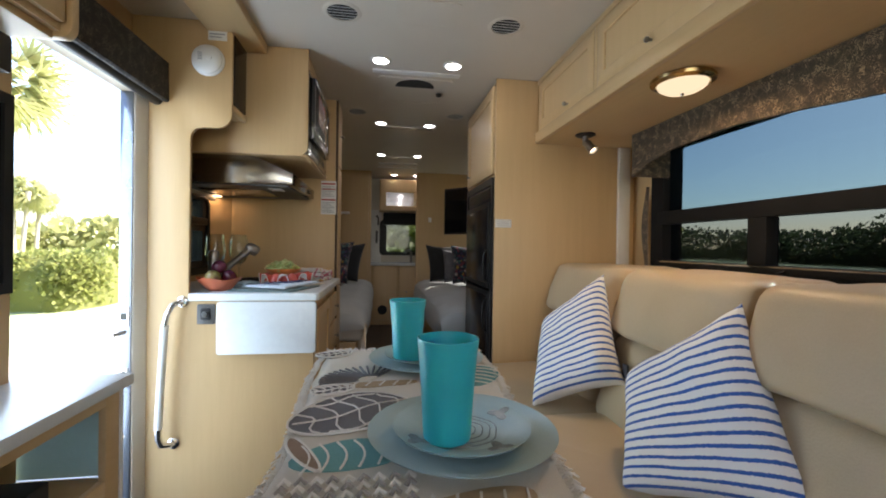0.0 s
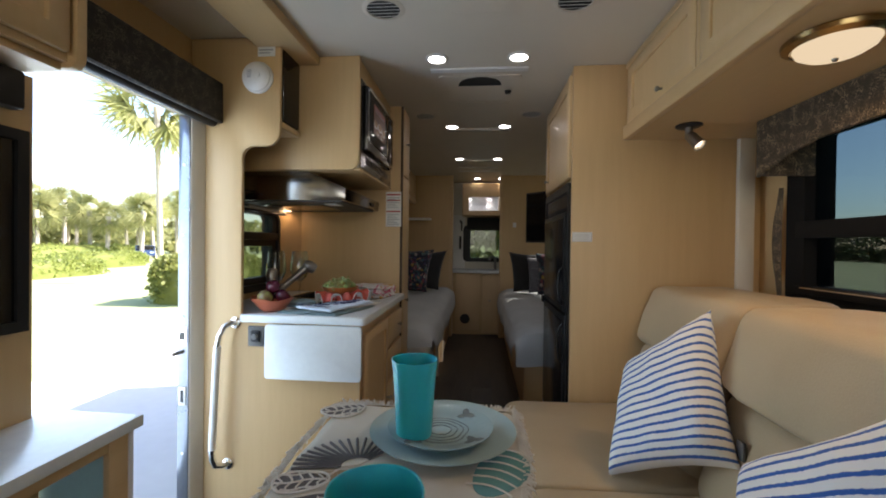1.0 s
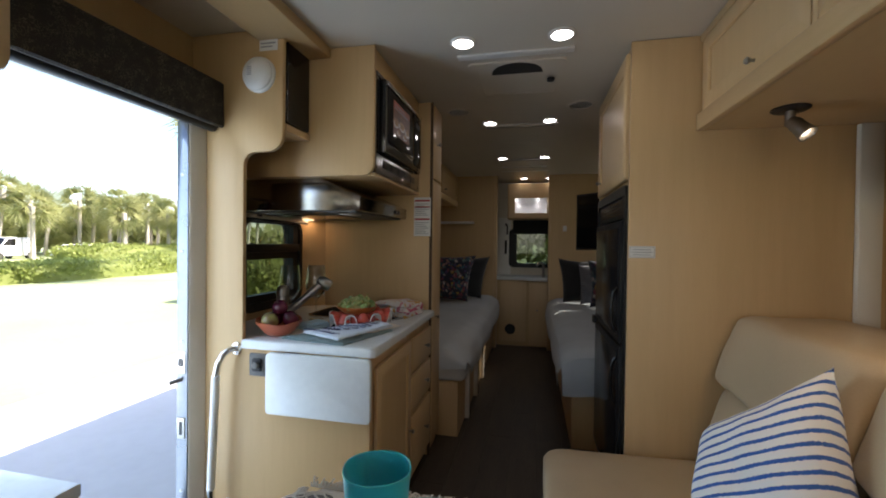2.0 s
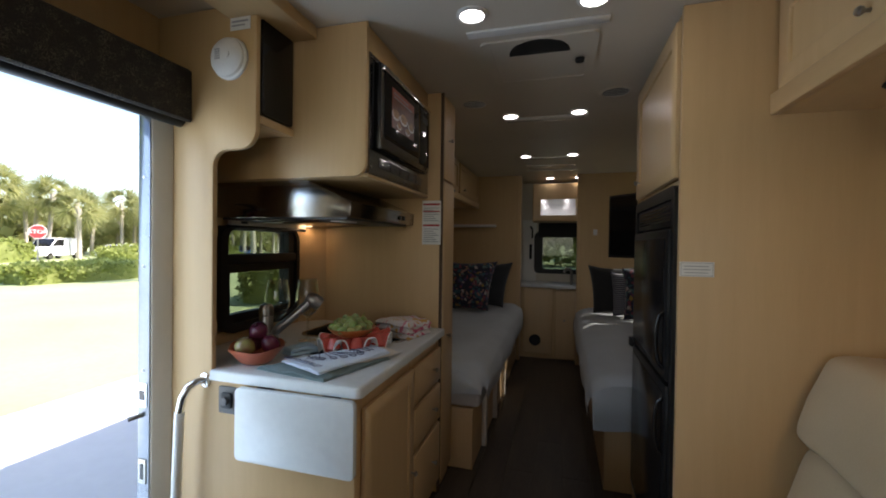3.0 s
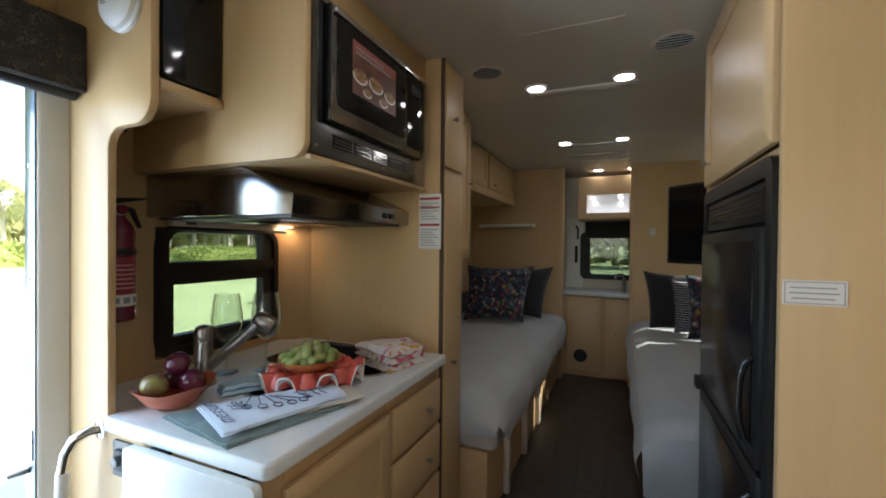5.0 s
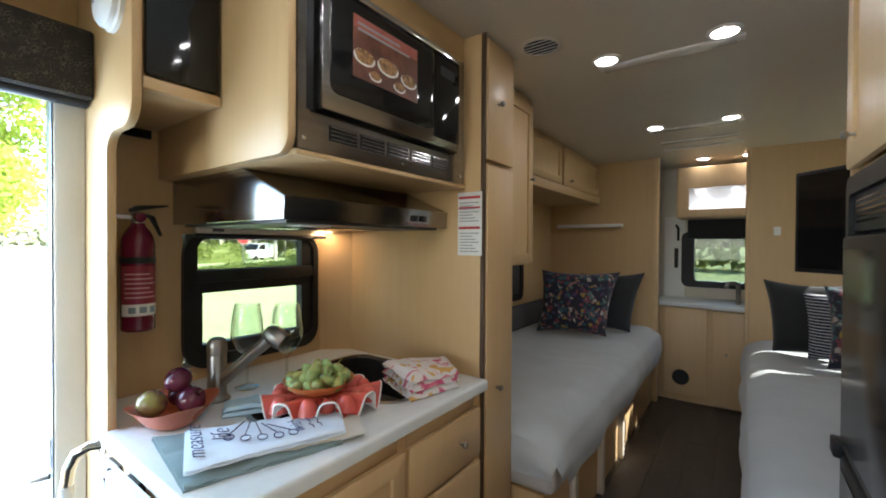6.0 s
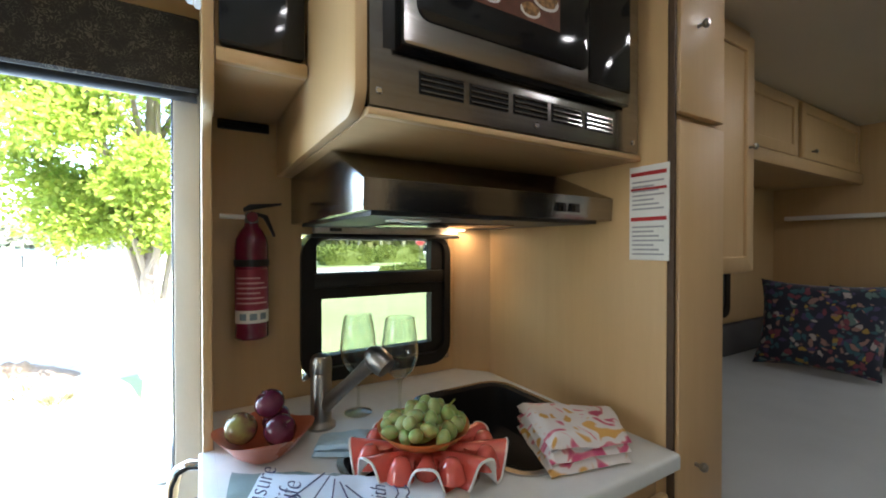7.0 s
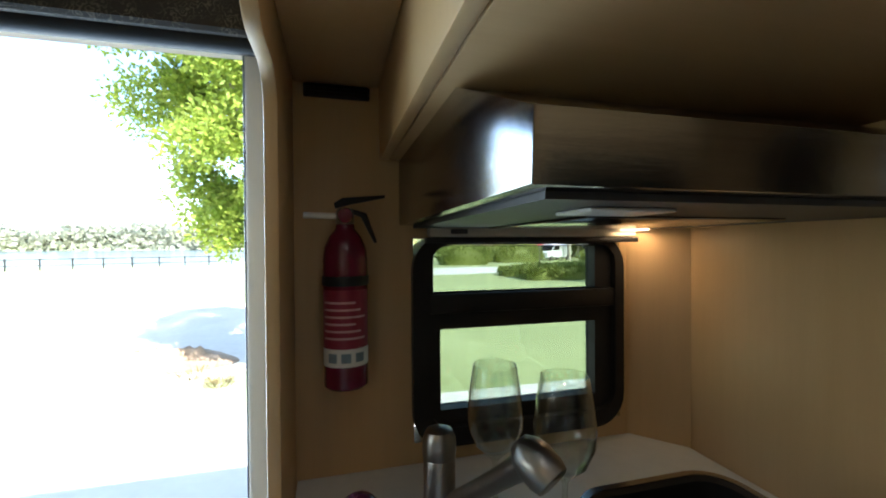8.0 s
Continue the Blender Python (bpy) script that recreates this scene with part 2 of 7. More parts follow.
def mesh_of(name, bm, mat, smooth=True):
    me = bpy.data.meshes.new(name)
    bmesh.ops.recalc_face_normals(bm, faces=bm.faces)
    bm.to_mesh(me)
    bm.free()
    me.materials.append(mat)
    if smooth:
        me.polygons.foreach_set("use_smooth", [True] * len(me.polygons))
        me.set_sharp_from_angle(angle=radians(38))
    return me


def thing(name, at, label, category, group="", kind=""):
    """An empty at a thing's base; its parts are drawn in the place's own coordinates."""
    ob = new(name)
    ob.location = at
    ob.empty_display_size = 0.05
    HOME[ob] = Vector(at)
    return tagged(ob, label, category, group, kind)


def part(name, bm, mat, parent, label="", smooth=True):
    home = HOME[parent]
    bmesh.ops.translate(bm, vec=-home, verts=bm.verts)
    ob = new(name, mesh_of(name, bm, mat, smooth))
    ob.parent = parent
    HOME[ob] = home
    return tagged(ob, label)


def solo(name, bm, mat, label, category, group="", kind="", at=(0, 0, 0), smooth=True):
    bmesh.ops.translate(bm, vec=-Vector(at), verts=bm.verts)
    ob = new(name, mesh_of(name, bm, mat, smooth))
    ob.location = at
    HOME[ob] = Vector(at)
    return tagged(ob, label, category, group, kind)


def nb():
    return bmesh.new()


def shaker(parent, face, u0, u1, z0, z1, out, mat=None, knob_at=None, name="door", rail=0.05):
    """A framed cabinet door on the plane x = face (out: +1 looks to +x), from y u0 to u1, with its raised rails, panel and knob."""
    mat = mat or maple_door
    t = 0.018 * out
    bm = ring(nb(), [(u0, z0), (u1, z0), (u1, z1), (u0, z1)], [(u0 + rail, z0 + rail), (u1 - rail, z0 + rail), (u1 - rail, z1 - rail), (u0 + rail, z1 - rail)], "x", face, face + t)
    bmesh.ops.bevel(bm, geom=bm.edges[:], offset=0.0025, segments=1, affect="EDGES")
    d = part(name, bm, mat, parent)
    lo, hi = sorted((face + 0.001 * out, face + 0.009 * out))
    part("panel", box(nb(), lo, hi, u0 + rail - 0.004, u1 - rail + 0.004, z0 + rail - 0.004, z1 - rail + 0.004), mat, d)
    if knob_at:
        part("knob", lathe(nb(), [(0, 0.026), (0.007, 0.025), (0.0105, 0.020), (0.009, 0.014), (0.004, 0.010), (0.0045, 0.0), (0, 0)], 14, (face + t, knob_at[0], knob_at[1]), Matrix.Rotation(radians(90 * out), 4, "Y")), nickel, d, "brushed nickel knob")
    return d


# ---- shell of the motorhome ----
L, R, BACK, FRONT, TOP = -1.05, 1.50, 5.95, -2.2, 2.0


def wall(name, pieces, mat, label):
    bm = nb()
    for p in pieces:
        box(bm, *p)
    return solo(name, bm, mat, label, "wall", kind="structure", smooth=False)


wall("wall_left", [(L - 0.08, L, FRONT, 1.20, -0.1, 2.12), (L - 0.08, L, 1.20, 1.86, 1.75, 2.12), (L - 0.08, L, 1.99, 2.165, -0.1, 2.12), (L - 0.003, L, 1.905, 1.99, -0.1, 1.699), (L - 0.08, L, 1.86, 1.99, 1.70, 2.12),
                   (L - 0.08, L, 2.165, 2.68, -0.1, 0.87), (L - 0.08, L, 2.165, 2.68, 1.31, 2.12), (L - 0.08, L, 2.68, BACK, -0.1, 2.12)], maple, "maple laminate side wall with door opening and kitchen window")
wall("wall_right", [(R, R + 0.08, FRONT, -0.20, -0.1, 2.12), (R, R + 0.08, -0.20, 2.06, -0.1, 0.90), (R, R + 0.08, -0.20, 2.06, 1.62, 2.12), (R, R + 0.08, 2.06, 4.66, -0.1, 2.12),
                    (R, R + 0.08, 4.66, 5.34, -0.1, 0.92), (R, R + 0.08, 4.66, 5.34, 1.80, 2.12), (R, R + 0.08, 5.34, BACK, -0.1, 2.12)], maple, "maple laminate side wall with wide sofa window")
wall("wall_rear", [(L - 0.08, -0.02, BACK, BACK + 0.08, -0.1, 2.12), (-0.02, 0.72, BACK, BACK + 0.08, -0.1, 0.92), (-0.02, 0.72, BACK, BACK + 0.08, 1.40, 2.12), (0.72, R + 0.08, BACK, BACK + 0.08, -0.1, 2.12)], cream_trim, "pale rear wall of the washroom with a window")
wall("wall_cab", [(L - 0.08, -0.70, FRONT - 0.08, FRONT, -0.1, 2.12), (-0.70, 1.10, FRONT - 0.08, FRONT, -0.1, 0.92), (-0.70, 1.10, FRONT - 0.08, FRONT, 1.80, 2.12), (1.10, R + 0.08, FRONT - 0.08, FRONT, -0.1, 2.12)], cream_trim, "pale cab wall with windscreen opening")
wall("bulkhead", [(L, -0.17, 5.35, 5.39, 0, TOP), (0.465, R, 5.35, 5.39, 0, TOP)], maple, "maple bulkhead with open washroom doorway")

bm = nb()
box(bm, L - 0.08, R + 0.08, FRONT - 0.08, BACK + 0.08, TOP, TOP + 0.12)
solo("ceiling", bm, white_vinyl, "off-white textured vinyl ceiling", "ceiling", kind="structure", smooth=False)
for y in (2.275, 3.315, 4.46, 5.05):
    solo("ceiling_batten", box(nb(), -0.06, 0.42, y - 0.022, y + 0.022, TOP - 0.010, TOP - 0.0005, 0.004), white_plastic, "glossy white batten across ceiling panel joint", "trim", "ceiling battens", "structure")
solo("cornice_beam", box(nb(), -0.755, -0.555, FRONT + 0.01, 2.093, 1.955, TOP - 0.001, 0.006), maple_h, "maple cornice beam along the ceiling", "trim", kind="structure")

# floor base with joints; planks are laid at the end
bm = nb()
for q in ((L, R, FRONT, 1.20, -0.06, -0.006), (-0.28, R, 1.20, 1.93, -0.06, -0.006), (L, R, 1.93, BACK, -0.06, -0.006),
          (-1.13, -0.28, 1.19, 1.93, -0.36, -0.30), (-0.29, -0.28, 1.20, 1.93, -0.299, -0.061), (-1.05, -0.291, 1.19, 1.20, -0.299, -0.061)):
    box(bm, *q)
floor = solo("floor", bm, gap_mat, "dark wood-look vinyl plank floor with step well by the door", "floor", kind="structure", smooth=False)

# partition beside the door, with its curved cut-out
P = [(-1.045, -0.299), (-0.295, -0.299), (-0.295, 0.792), (-0.815, 0.792)] + [(-0.815, 1.45)] + arc(-0.765, 1.49, 0.05, 180, 90, 6) + arc(-0.71, 1.60, 0.06, 270, 360, 6) + [(-0.65, TOP - 0.002), (-1.045, TOP - 0.002)]
solo("partition", prism(nb(), P, "y", 1.905, 1.925, 0.003), maple, "maple partition panel with curved cut-out beside the entry door", "partition", kind="structure")
prt = nb()
prism(prt, [(L, 2.700), (-0.945, 2.789), (L, 2.789)], "z", 0.827, 1.334)
solo("corner_post", prt, maple, "slanted maple corner post beside the kitchen window", "trim", kind="structure")

# door surround
bm = nb()
prism(bm, [(-1.053, 1.847), (-1.0, 1.847), (-0.995, 1.852), (-0.978, 1.903), (-1.049, 1.9035), (-1.0535, 1.91), (-1.13, 1.9895), (-1.134, 1.9895)], "z", -0.299, 1.70)
box(bm, L - 0.085, L + 0.022, 1.13, 1.20, -0.3, 1.70, 0.006)
prism(bm, [(-1.053, 1.656), (-1.008, 1.656), (-1.004, 1.662), (-0.992, 1.664), (-0.990, 1.676), (-0.976, 1.680), (-0.974, 1.692), (-0.985, 1.70), (-1.045, 1.70), (-1.045, 1.76), (-1.0495, 1.76)], "y", 1.202, 1.8465)
solo("door_frame", bm, cream_trim, "cream painted entry door surround", "door frame", kind="structure")

# ---- kitchen ----
def kitchen_cabinet():
    c = thing("base_cabinet", (-0.66, 2.35, 0), "maple kitchen base cabinet with framed door and drawers under counter", "cabinet")
    bm = nb()
    box(bm, L + 0.002, -0.322, 1.927, 2.788, 0.08, 0.60)
    box(bm, L + 0.002, -0.36, 1.927, 2.788, 0.0, 0.08)
    part("body", bm, maple, c)
    bm = nb()
    for q in ((1.927, 1.965, 0.08, 0.788), (2.375, 2.405, 0.08, 0.788), (2.750, 2.788, 0.08, 0.788)):
        box(bm, -0.322, -0.302, *q, 0.002)
    for q in ((1.966, 2.374, 0.735, 0.788), (2.406, 2.749, 0.735, 0.788), (1.966, 2.749, 0.045, 0.079), (2.406, 2.749, 0.56, 0.585), (2.406, 2.749, 0.37, 0.395)):
        box(bm, -0.322, -0.3025, *q, 0.002)
    part("face_frame", bm, maple_edge, c)
    shaker(c, -0.3005, 1.955, 2.385, 0.085, 0.742, 1, knob_at=(2.36, 0.33))
    for z0, z1 in ((0.585, 0.742), (0.395, 0.565), (0.09, 0.375)):
        d = part("drawer", box(nb(), -0.3005, -0.283, 2.40, 2.765, z0, z1, 0.006), maple_door, c)
        part("knob", lathe(nb(), [(0, 0.026), (0.007, 0.025), (0.0105, 0.020), (0.009, 0.014), (0.004, 0.010), (0.0045, 0.0), (0, 0)], 14, (-0.283, 2.64, (z0 + z1) / 2), Matrix.Rotation(radians(90), 4, "Y")), nickel, d, "brushed nickel knob")
    return c


kitchen_cabinet()
BASINS = ((-0.865, -0.362, 2.412, 2.762), (-0.665, -0.400, 2.135, 2.385))
top = thing("worktop", (-0.66, 2.35, 0.794), "white speckled solid-surface worktop with rounded edge", "worktop")
bm = nb()
for (x0, x1, y0, y1), ya, yb in zip(BASINS, (2.398, 1.927), (2.788, 2.398)):
    ring(bm, rrect(L + 0.002, -0.290, ya, yb, 0.0005, 6), rrect(x0 + 0.012, x1 - 0.012, y0 + 0.012, y1 - 0.012, 0.06, 6), "z", 0.794, 0.826)
part("slab", bm, solid_surface, top)
bm = prism(nb(), [(-0.8135, 1.9268), (-0.8135, 1.897), (-0.31, 1.892)] + arc(-0.292, 1.912, 0.020, 270, 360, 5) + [(-0.272, 2.788), (-0.2901, 2.788), (-0.2901, 1.9268)], "z", 0.794, 0.826)
bmesh.ops.bevel(bm, geom=[e for e in bm.edges if all((v.co.x > -0.285 or v.co.y < 1.92) and v.co.z > 0.82 for v in e.verts) and abs(e.verts[0].co.x - e.verts[1].co.x) + abs(e.verts[0].co.y - e.verts[1].co.y) > 0.001], offset=0.008, segments=3, profile=0.5, affect="EDGES")
part("nosing", bm, solid_surface, top, "rounded front edge")


def sink():
    s = thing("sink", (-0.6, 2.47, 0.826), "dark two-bowl drop-in sink with thin steel rims in worktop", "sink")
    for SX0, SX1, SY0, SY1 in BASINS:
        part("rim", ring(nb(), rrect(SX0, SX1, SY0, SY1, 0.075), rrect(SX0 + 0.014, SX1 - 0.014, SY0 + 0.014, SY1 - 0.014, 0.062), "z", 0.8265, 0.831), steel, s, "thin steel sink rim")
        bm = nb()
        loops = [(0.014, 0.8285, 0.062), (0.022, 0.822, 0.055), (0.03, 0.70, 0.05), (0.05, 0.685, 0.04)]
        rows = [[bm.verts.new((x, y, z)) for x, y in rrect(SX0 + i, SX1 - i, SY0 + i, SY1 - i, r)] for i, z, r in loops]
        for a, b in zip(rows, rows[1:]):
            for i in range(len(a)):
                bm.faces.new((a[i], a[(i + 1) % len(a)], b[(i + 1) % len(a)], b[i]))
        bm.faces.new(rows[-1])
        part("basin", bm, black_satin, s)
        part("drain", lathe(nb(), [(0, 0.004), (0.03, 0.004), (0.042, 0.001), (0.042, 0)], 24, ((SX0 + SX1) / 2, (SY0 + SY1) / 2, 0.685)), steel, s)


sink()


def flap():
    f = thing("counter_flap", (-0.49, 1.88, 0.57), "white laminate counter extension flap folded down against partition", "flap")
    part("leaf", prism(nb(), rrect(-0.690, -0.280, 0.566, 0.792, 0.016), "y", 1.868, 1.889, 0.003), solid_surface, f)
    for x in (-0.60, -0.37):
        part("hinge", box(nb(), x - 0.03, x + 0.03, 1.889, 1.9045, 0.74, 0.79, 0.002), black_satin, f)


flap()


def outlet():
    o = thing("power_outlet", (-0.742, 1.9, 0.735), "dark grey framed socket on partition", "socket")
    plate = surf("dark_grey_plate", (0.10, 0.095, 0.09), rough=0.35, bump=0.02)
    part("plate", prism(nb(), rrect(-0.778, -0.706, 0.693, 0.779, 0.006), "y", 1.896, 1.9045, 0.002), plate, o)
    part("cover", prism(nb(), rrect(-0.762, -0.722, 0.712, 0.762, 0.008), "y", 1.888, 1.896, 0.003), black_satin, o)
    part("button", lathe(nb(), [(0, 0.012), (0.012, 0.010), (0.013, 0)], 20, (-0.742, 1.888, 0.737), Matrix.Rotation(radians(90), 4, "X")), plate, o)


outlet()


def grab_bar():
    g = thing("grab_bar", (-0.89, 1.9, 0.18), "polished steel grab handle with white ribbed sleeve beside door", "handle")
    top, low = Vector((-0.838, 1.903, 0.79)), Vector((-0.868, 1.903, 0.185))
    pts = [top, top + Vector((-0.008, -0.022, 0.002)), top + Vector((-0.022, -0.044, -0.012)), top + Vector((-0.034, -0.055, -0.045)), top + Vector((-0.042, -0.058, -0.09))]
    end = [low + Vector((-0.034, -0.055, 0.085)), low + Vector((-0.034, -0.053, 0.045)), low + Vector((-0.028, -0.042, 0.012)), low + Vector((-0.012, -0.02, 0.0)), low]
    part("rod", tube(nb(), pts + end, 0.0125, 16), chrome, g)
    a, b = pts[-1], end[0]
    part("sleeve", tube(nb(), [a.lerp(b, k / 8) for k in range(9)], 0.0145, 16), white_plastic, g, "white ribbed grip sleeve")
    for p in (top, low):
        part("flange", lathe(nb(), [(0, 0.006), (0.02, 0.006), (0.024, 0.003), (0.024, 0)], 20, p, Matrix.Rotation(radians(90), 4, "X")), chrome, g)


grab_bar()


def side_locker():
    c = thing("corner_locker", (-0.85, 2.01, 1.62), "maple overhead locker with glossy black door", "cabinet")
    part("body", box(nb(), L + 0.002, -0.668, 1.927, 2.093, 1.623, TOP - 0.003, 0.002), maple, c)
    part("shelf", box(nb(), -0.6675, -0.646, 1.9265, 2.0925, 1.620, 1.646, 0.003), maple_edge, c)
    part("door", prism(nb(), rrect(1.932, 2.088, 1.653, TOP - 0.006, 0.01), "x", -0.667, -0.648, 0.003), black_gloss, c, "glossy black door")


side_locker()
vent = thing("wall_vent", (L, 2.03, 1.55), "small dark slotted vent under locker", "vent")
part("frame", box(nb(), L + 0.001, L + 0.012, 1.945, 2.075, 1.594, 1.619, 0.002), black_satin, vent)
for k in range(3):
    part("slat", box(nb(), L + 0.012, L + 0.016, 1.95, 2.07, 1.598 + 0.008 * k, 1.602 + 0.008 * k), black_gloss, vent)


def microwave_cabinet():
    c = thing("microwave_cabinet", (-0.7, 2.45, 1.47), "maple overhead cabinet with rounded side panel round microwave", "cabinet")
    side = [(L + 0.002, TOP - 0.002), (-0.366, TOP - 0.002)] + arc(-0.411, 1.520, 0.045, 0, -90, 8) + [(L + 0.002, 1.475)]
    part("side_panel", prism(nb(), side, "y", 2.095, 2.115, 0.003), maple, c)
    part("bottom", box(nb(), L + 0.002, -0.385, 2.116, 2.788, 1.475, 1.492, 0.002), maple_h, c)
    part("back", box(nb(), L + 0.002, L + 0.02, 2.116, 2.788, 1.493, TOP - 0.003), maple, c)
    part("edge", box(nb(), -0.3845, -0.366, 2.1155, 2.788, 1.475, 1.487, 0.002), maple_edge, c)
    part("top_rail", box(nb(), -0.60, -0.374, 2.1155, 2.788, 1.905, TOP - 0.003, 0.002), maple_h, c)


microwave_cabinet()


def microwave():
    m = thing("microwave", (-0.5, 2.43, 1.49), "stainless steel built-in microwave with black glass door and trim kit", "microwave")
    part("body", box(nb(), -0.80, -0.368, 2.139, 2.714, 1.579, 1.888, 0.003), black_satin, m)
    bm = ring(nb(), [(2.117, 1.489), (2.770, 1.489), (2.770, 1.904), (2.117, 1.904)], [(2.138, 1.578), (2.715, 1.578), (2.715, 1.889), (2.138, 1.889)], "x", -0.374, -0.364)
    trim = part("trim_kit", bm, dimmed_steel, m, "brushed steel trim frame with dark reflections in its colour")
    for k in range(5):
        y0 = 2.20 + 0.098 * k
        part("louvre_recess", box(nb(), -0.3645, -0.3632, y0, y0 + 0.086, 1.520, 1.556), black_satin, trim)
        for j in range(4):
            bm = nb()
            tube(bm, [(-0.3625, y0 + 0.002, 1.524 + 0.0092 * j), (-0.3625, y0 + 0.084, 1.524 + 0.0092 * j)], 0.0026, 6)
            part("louvre", bm, dimmed_steel, trim)
    for y, z in ((2.132, 1.512), (2.455, 1.507), (2.132, 1.89), (2.752, 1.512)):
        part("screw", lathe(nb(), [(0, 0.003), (0.004, 0.0028), (0.006, 0.001), (0.006, 0)], 14, (-0.364, y, z), Matrix.Rotation(radians(90), 4, "Y")), chrome, trim)
    d = part("door", box(nb(), -0.372, -0.343, 2.160, 2.708, 1.580, 1.885, 0.003), black_gloss, m, "black-sided door")
    part("front_plate", prism(nb(), rrect(2.163, 2.705, 1.582, 1.883, 0.006), "x", -0.3428, -0.3402, 0.0008), dimmed_steel, d, "brushed steel door front")
    part("handle_lip", box(nb(), -0.342, -0.330, 2.170, 2.700, 1.862, 1.880, 0.005), chrome, d)
    part("window", prism(nb(), rrect(2.184, 2.570, 1.624, 1.866, 0.024), "x", -0.3405, -0.3372, 0.001), black_gloss, d, "black glass door window")
    cp = part("control_panel", prism(nb(), rrect(2.573, 2.7035, 1.606, 1.880, 0.004), "x", -0.3405, -0.3372, 0.001), black_gloss, d)
    part("display", box(nb(), -0.3372, -0.3366, 2.60, 2.675, 1.80, 1.83), dark_cloth, cp)
    st = part("sticker", box(nb(), -0.3370, -0.3362, 2.248, 2.487, 1.681, 1.830), surf("food_sticker_ground", (0.20, 0.08, 0.05), (0.05, 0.025, 0.02), 14, rough=0.4, bump=0.0, fine=40), d, "colour printed promotional sticker with plates of food")
    tan = surf("sticker_tan", (0.46, 0.26, 0.11), (0.12, 0.07, 0.03), 90, rough=0.4, bump=0)
    part("band", box(nb(), -0.3361, -0.3357, 2.250, 2.485, 1.800, 1.828), surf("sticker_rose", (0.40, 0.13, 0.10), (0.30, 0.08, 0.06), 30, rough=0.4, bump=0), st)
    for w, z in ((0.15, 1.812), (0.19, 1.798)):
        part("print_bar", box(nb(), -0.3356, -0.3353, 2.262, 2.262 + w, z - 0.003, z + 0.003), ink_grey, st)
    for y, z, r in ((2.285, 1.735, 0.036), (2.368, 1.738, 0.040), (2.450, 1.728, 0.033), (2.322, 1.700, 0.022), (2.412, 1.700, 0.024)):
        part("plate_picture", prism(nb(), [(y + r * math.cos(a), z + 0.55 * r * math.sin(a)) for a in [k * math.pi / 10 for k in range(20)]], "x", -0.3361, -0.3357), paper, st)
        part("food_picture", prism(nb(), [(y + 0.86 * r * math.cos(a) * (1 + 0.10 * math.sin(5 * a)), z + 0.003 + 0.48 * r * math.sin(a)) for a in [k * math.pi / 10 for k in range(20)]], "x", -0.3356, -0.3353), tan, st)


microwave()


def range_hood():
    h = thing("range_hood", (-0.7, 2.46, 1.335), "brushed stainless steel range hood under cabinet", "range hood")
    part("shell", prism(nb(), [(L + 0.003, 1.338), (-0.444, 1.338), (-0.440, 1.393), (-0.628, 1.474), (L + 0.003, 1.474)], "y", 2.135, 2.787, 0.002), dimmed_steel, h)
    part("underside", box(nb(), -1.02, -0.47, 2.16, 2.76, 1.331, 1.3376), surf("grey_filter", (0.09, 0.09, 0.09), rough=0.5, metal=0.6), h)
    part("filter", box(nb(), -0.95, -0.62, 2.30, 2.62, 1.327, 1.3308, 0.001), dimmed_steel, h)
    part("lens", box(nb(), -0.585, -0.52, 2.235, 2.335, 1.327, 1.3308, 0.002), white_plastic, h)
    for y in (2.604, 2.648):
        part("switch", box(nb(), -0.4425, -0.437, y - 0.014, y + 0.014, 1.354, 1.374, 0.001), black_gloss, h)


range_hood()
solo("hood_lamp", box(nb(), -1.028, -0.972, 2.645, 2.70, 1.3268, 1.3306), glow("warm_lamp", (1.0, 0.66, 0.34), 1.6), "small warm lamp under range hood", "lamp")
lamp("hood_light", "AREA", look((-1.0, 2.672, 1.322), (-1.0, 2.68, 0.8)), 0.055, (1.0, 0.66, 0.36), size=0.10)


def kitchen_window(name="window_1"):
    w = thing(name, (L, 2.42, 0.87), "black-framed sliding kitchen window with rounded corners and roller blind", "window", kind="structure")
    part("window_frame", ring(nb(), rrect(2.160, 2.676, 0.862, 1.318, 0.075), rrect(2.198, 2.652, 0.902, 1.296, 0.045), "x", L - 0.085, L + 0.022), black_satin, w)
    part("bar", box(nb(), L - 0.02, L + 0.018, 2.19, 2.66, 1.148, 1.190, 0.004), black_satin, w)
    part("sash", ring(nb(), [(2.199, 0.904), (2.650, 0.904), (2.650, 1.147), (2.199, 1.147)], [(2.222, 0.938), (2.605, 0.938), (2.605, 1.113), (2.222, 1.113)], "x", L - 0.03, L + 0.008), black_satin, w)
    bm = ring(nb(), [(2.199, 1.191), (2.650, 1.191), (2.650, 1.295), (2.199, 1.295)], [(2.207, 1.191), (2.605, 1.191), (2.605, 1.293), (2.207, 1.293)], "x", L - 0.03, L + 0.008)
    part("sash", bm, black_satin, w)
    part("pane", box(nb(), L - 0.022, L - 0.018, 2.20, 2.65, 0.905, 1.294), clear_tint, w)
    part("blind_rail", box(nb(), L + 0.0225, L + 0.045, 2.185, 2.70, 1.300, 1.312, 0.003), black_satin, w)
    part("blind_roll", box(nb(), L + 0.0225, L + 0.050, 2.19, 2.69, 1.3125, 1.334, 0.006), cream_trim, w, "cream rolled-up blind")
    part("maker_plate", box(nb(), L + 0.0502, L + 0.0512, 2.235, 2.272, 1.319, 1.329), ink, w)


kitchen_window()


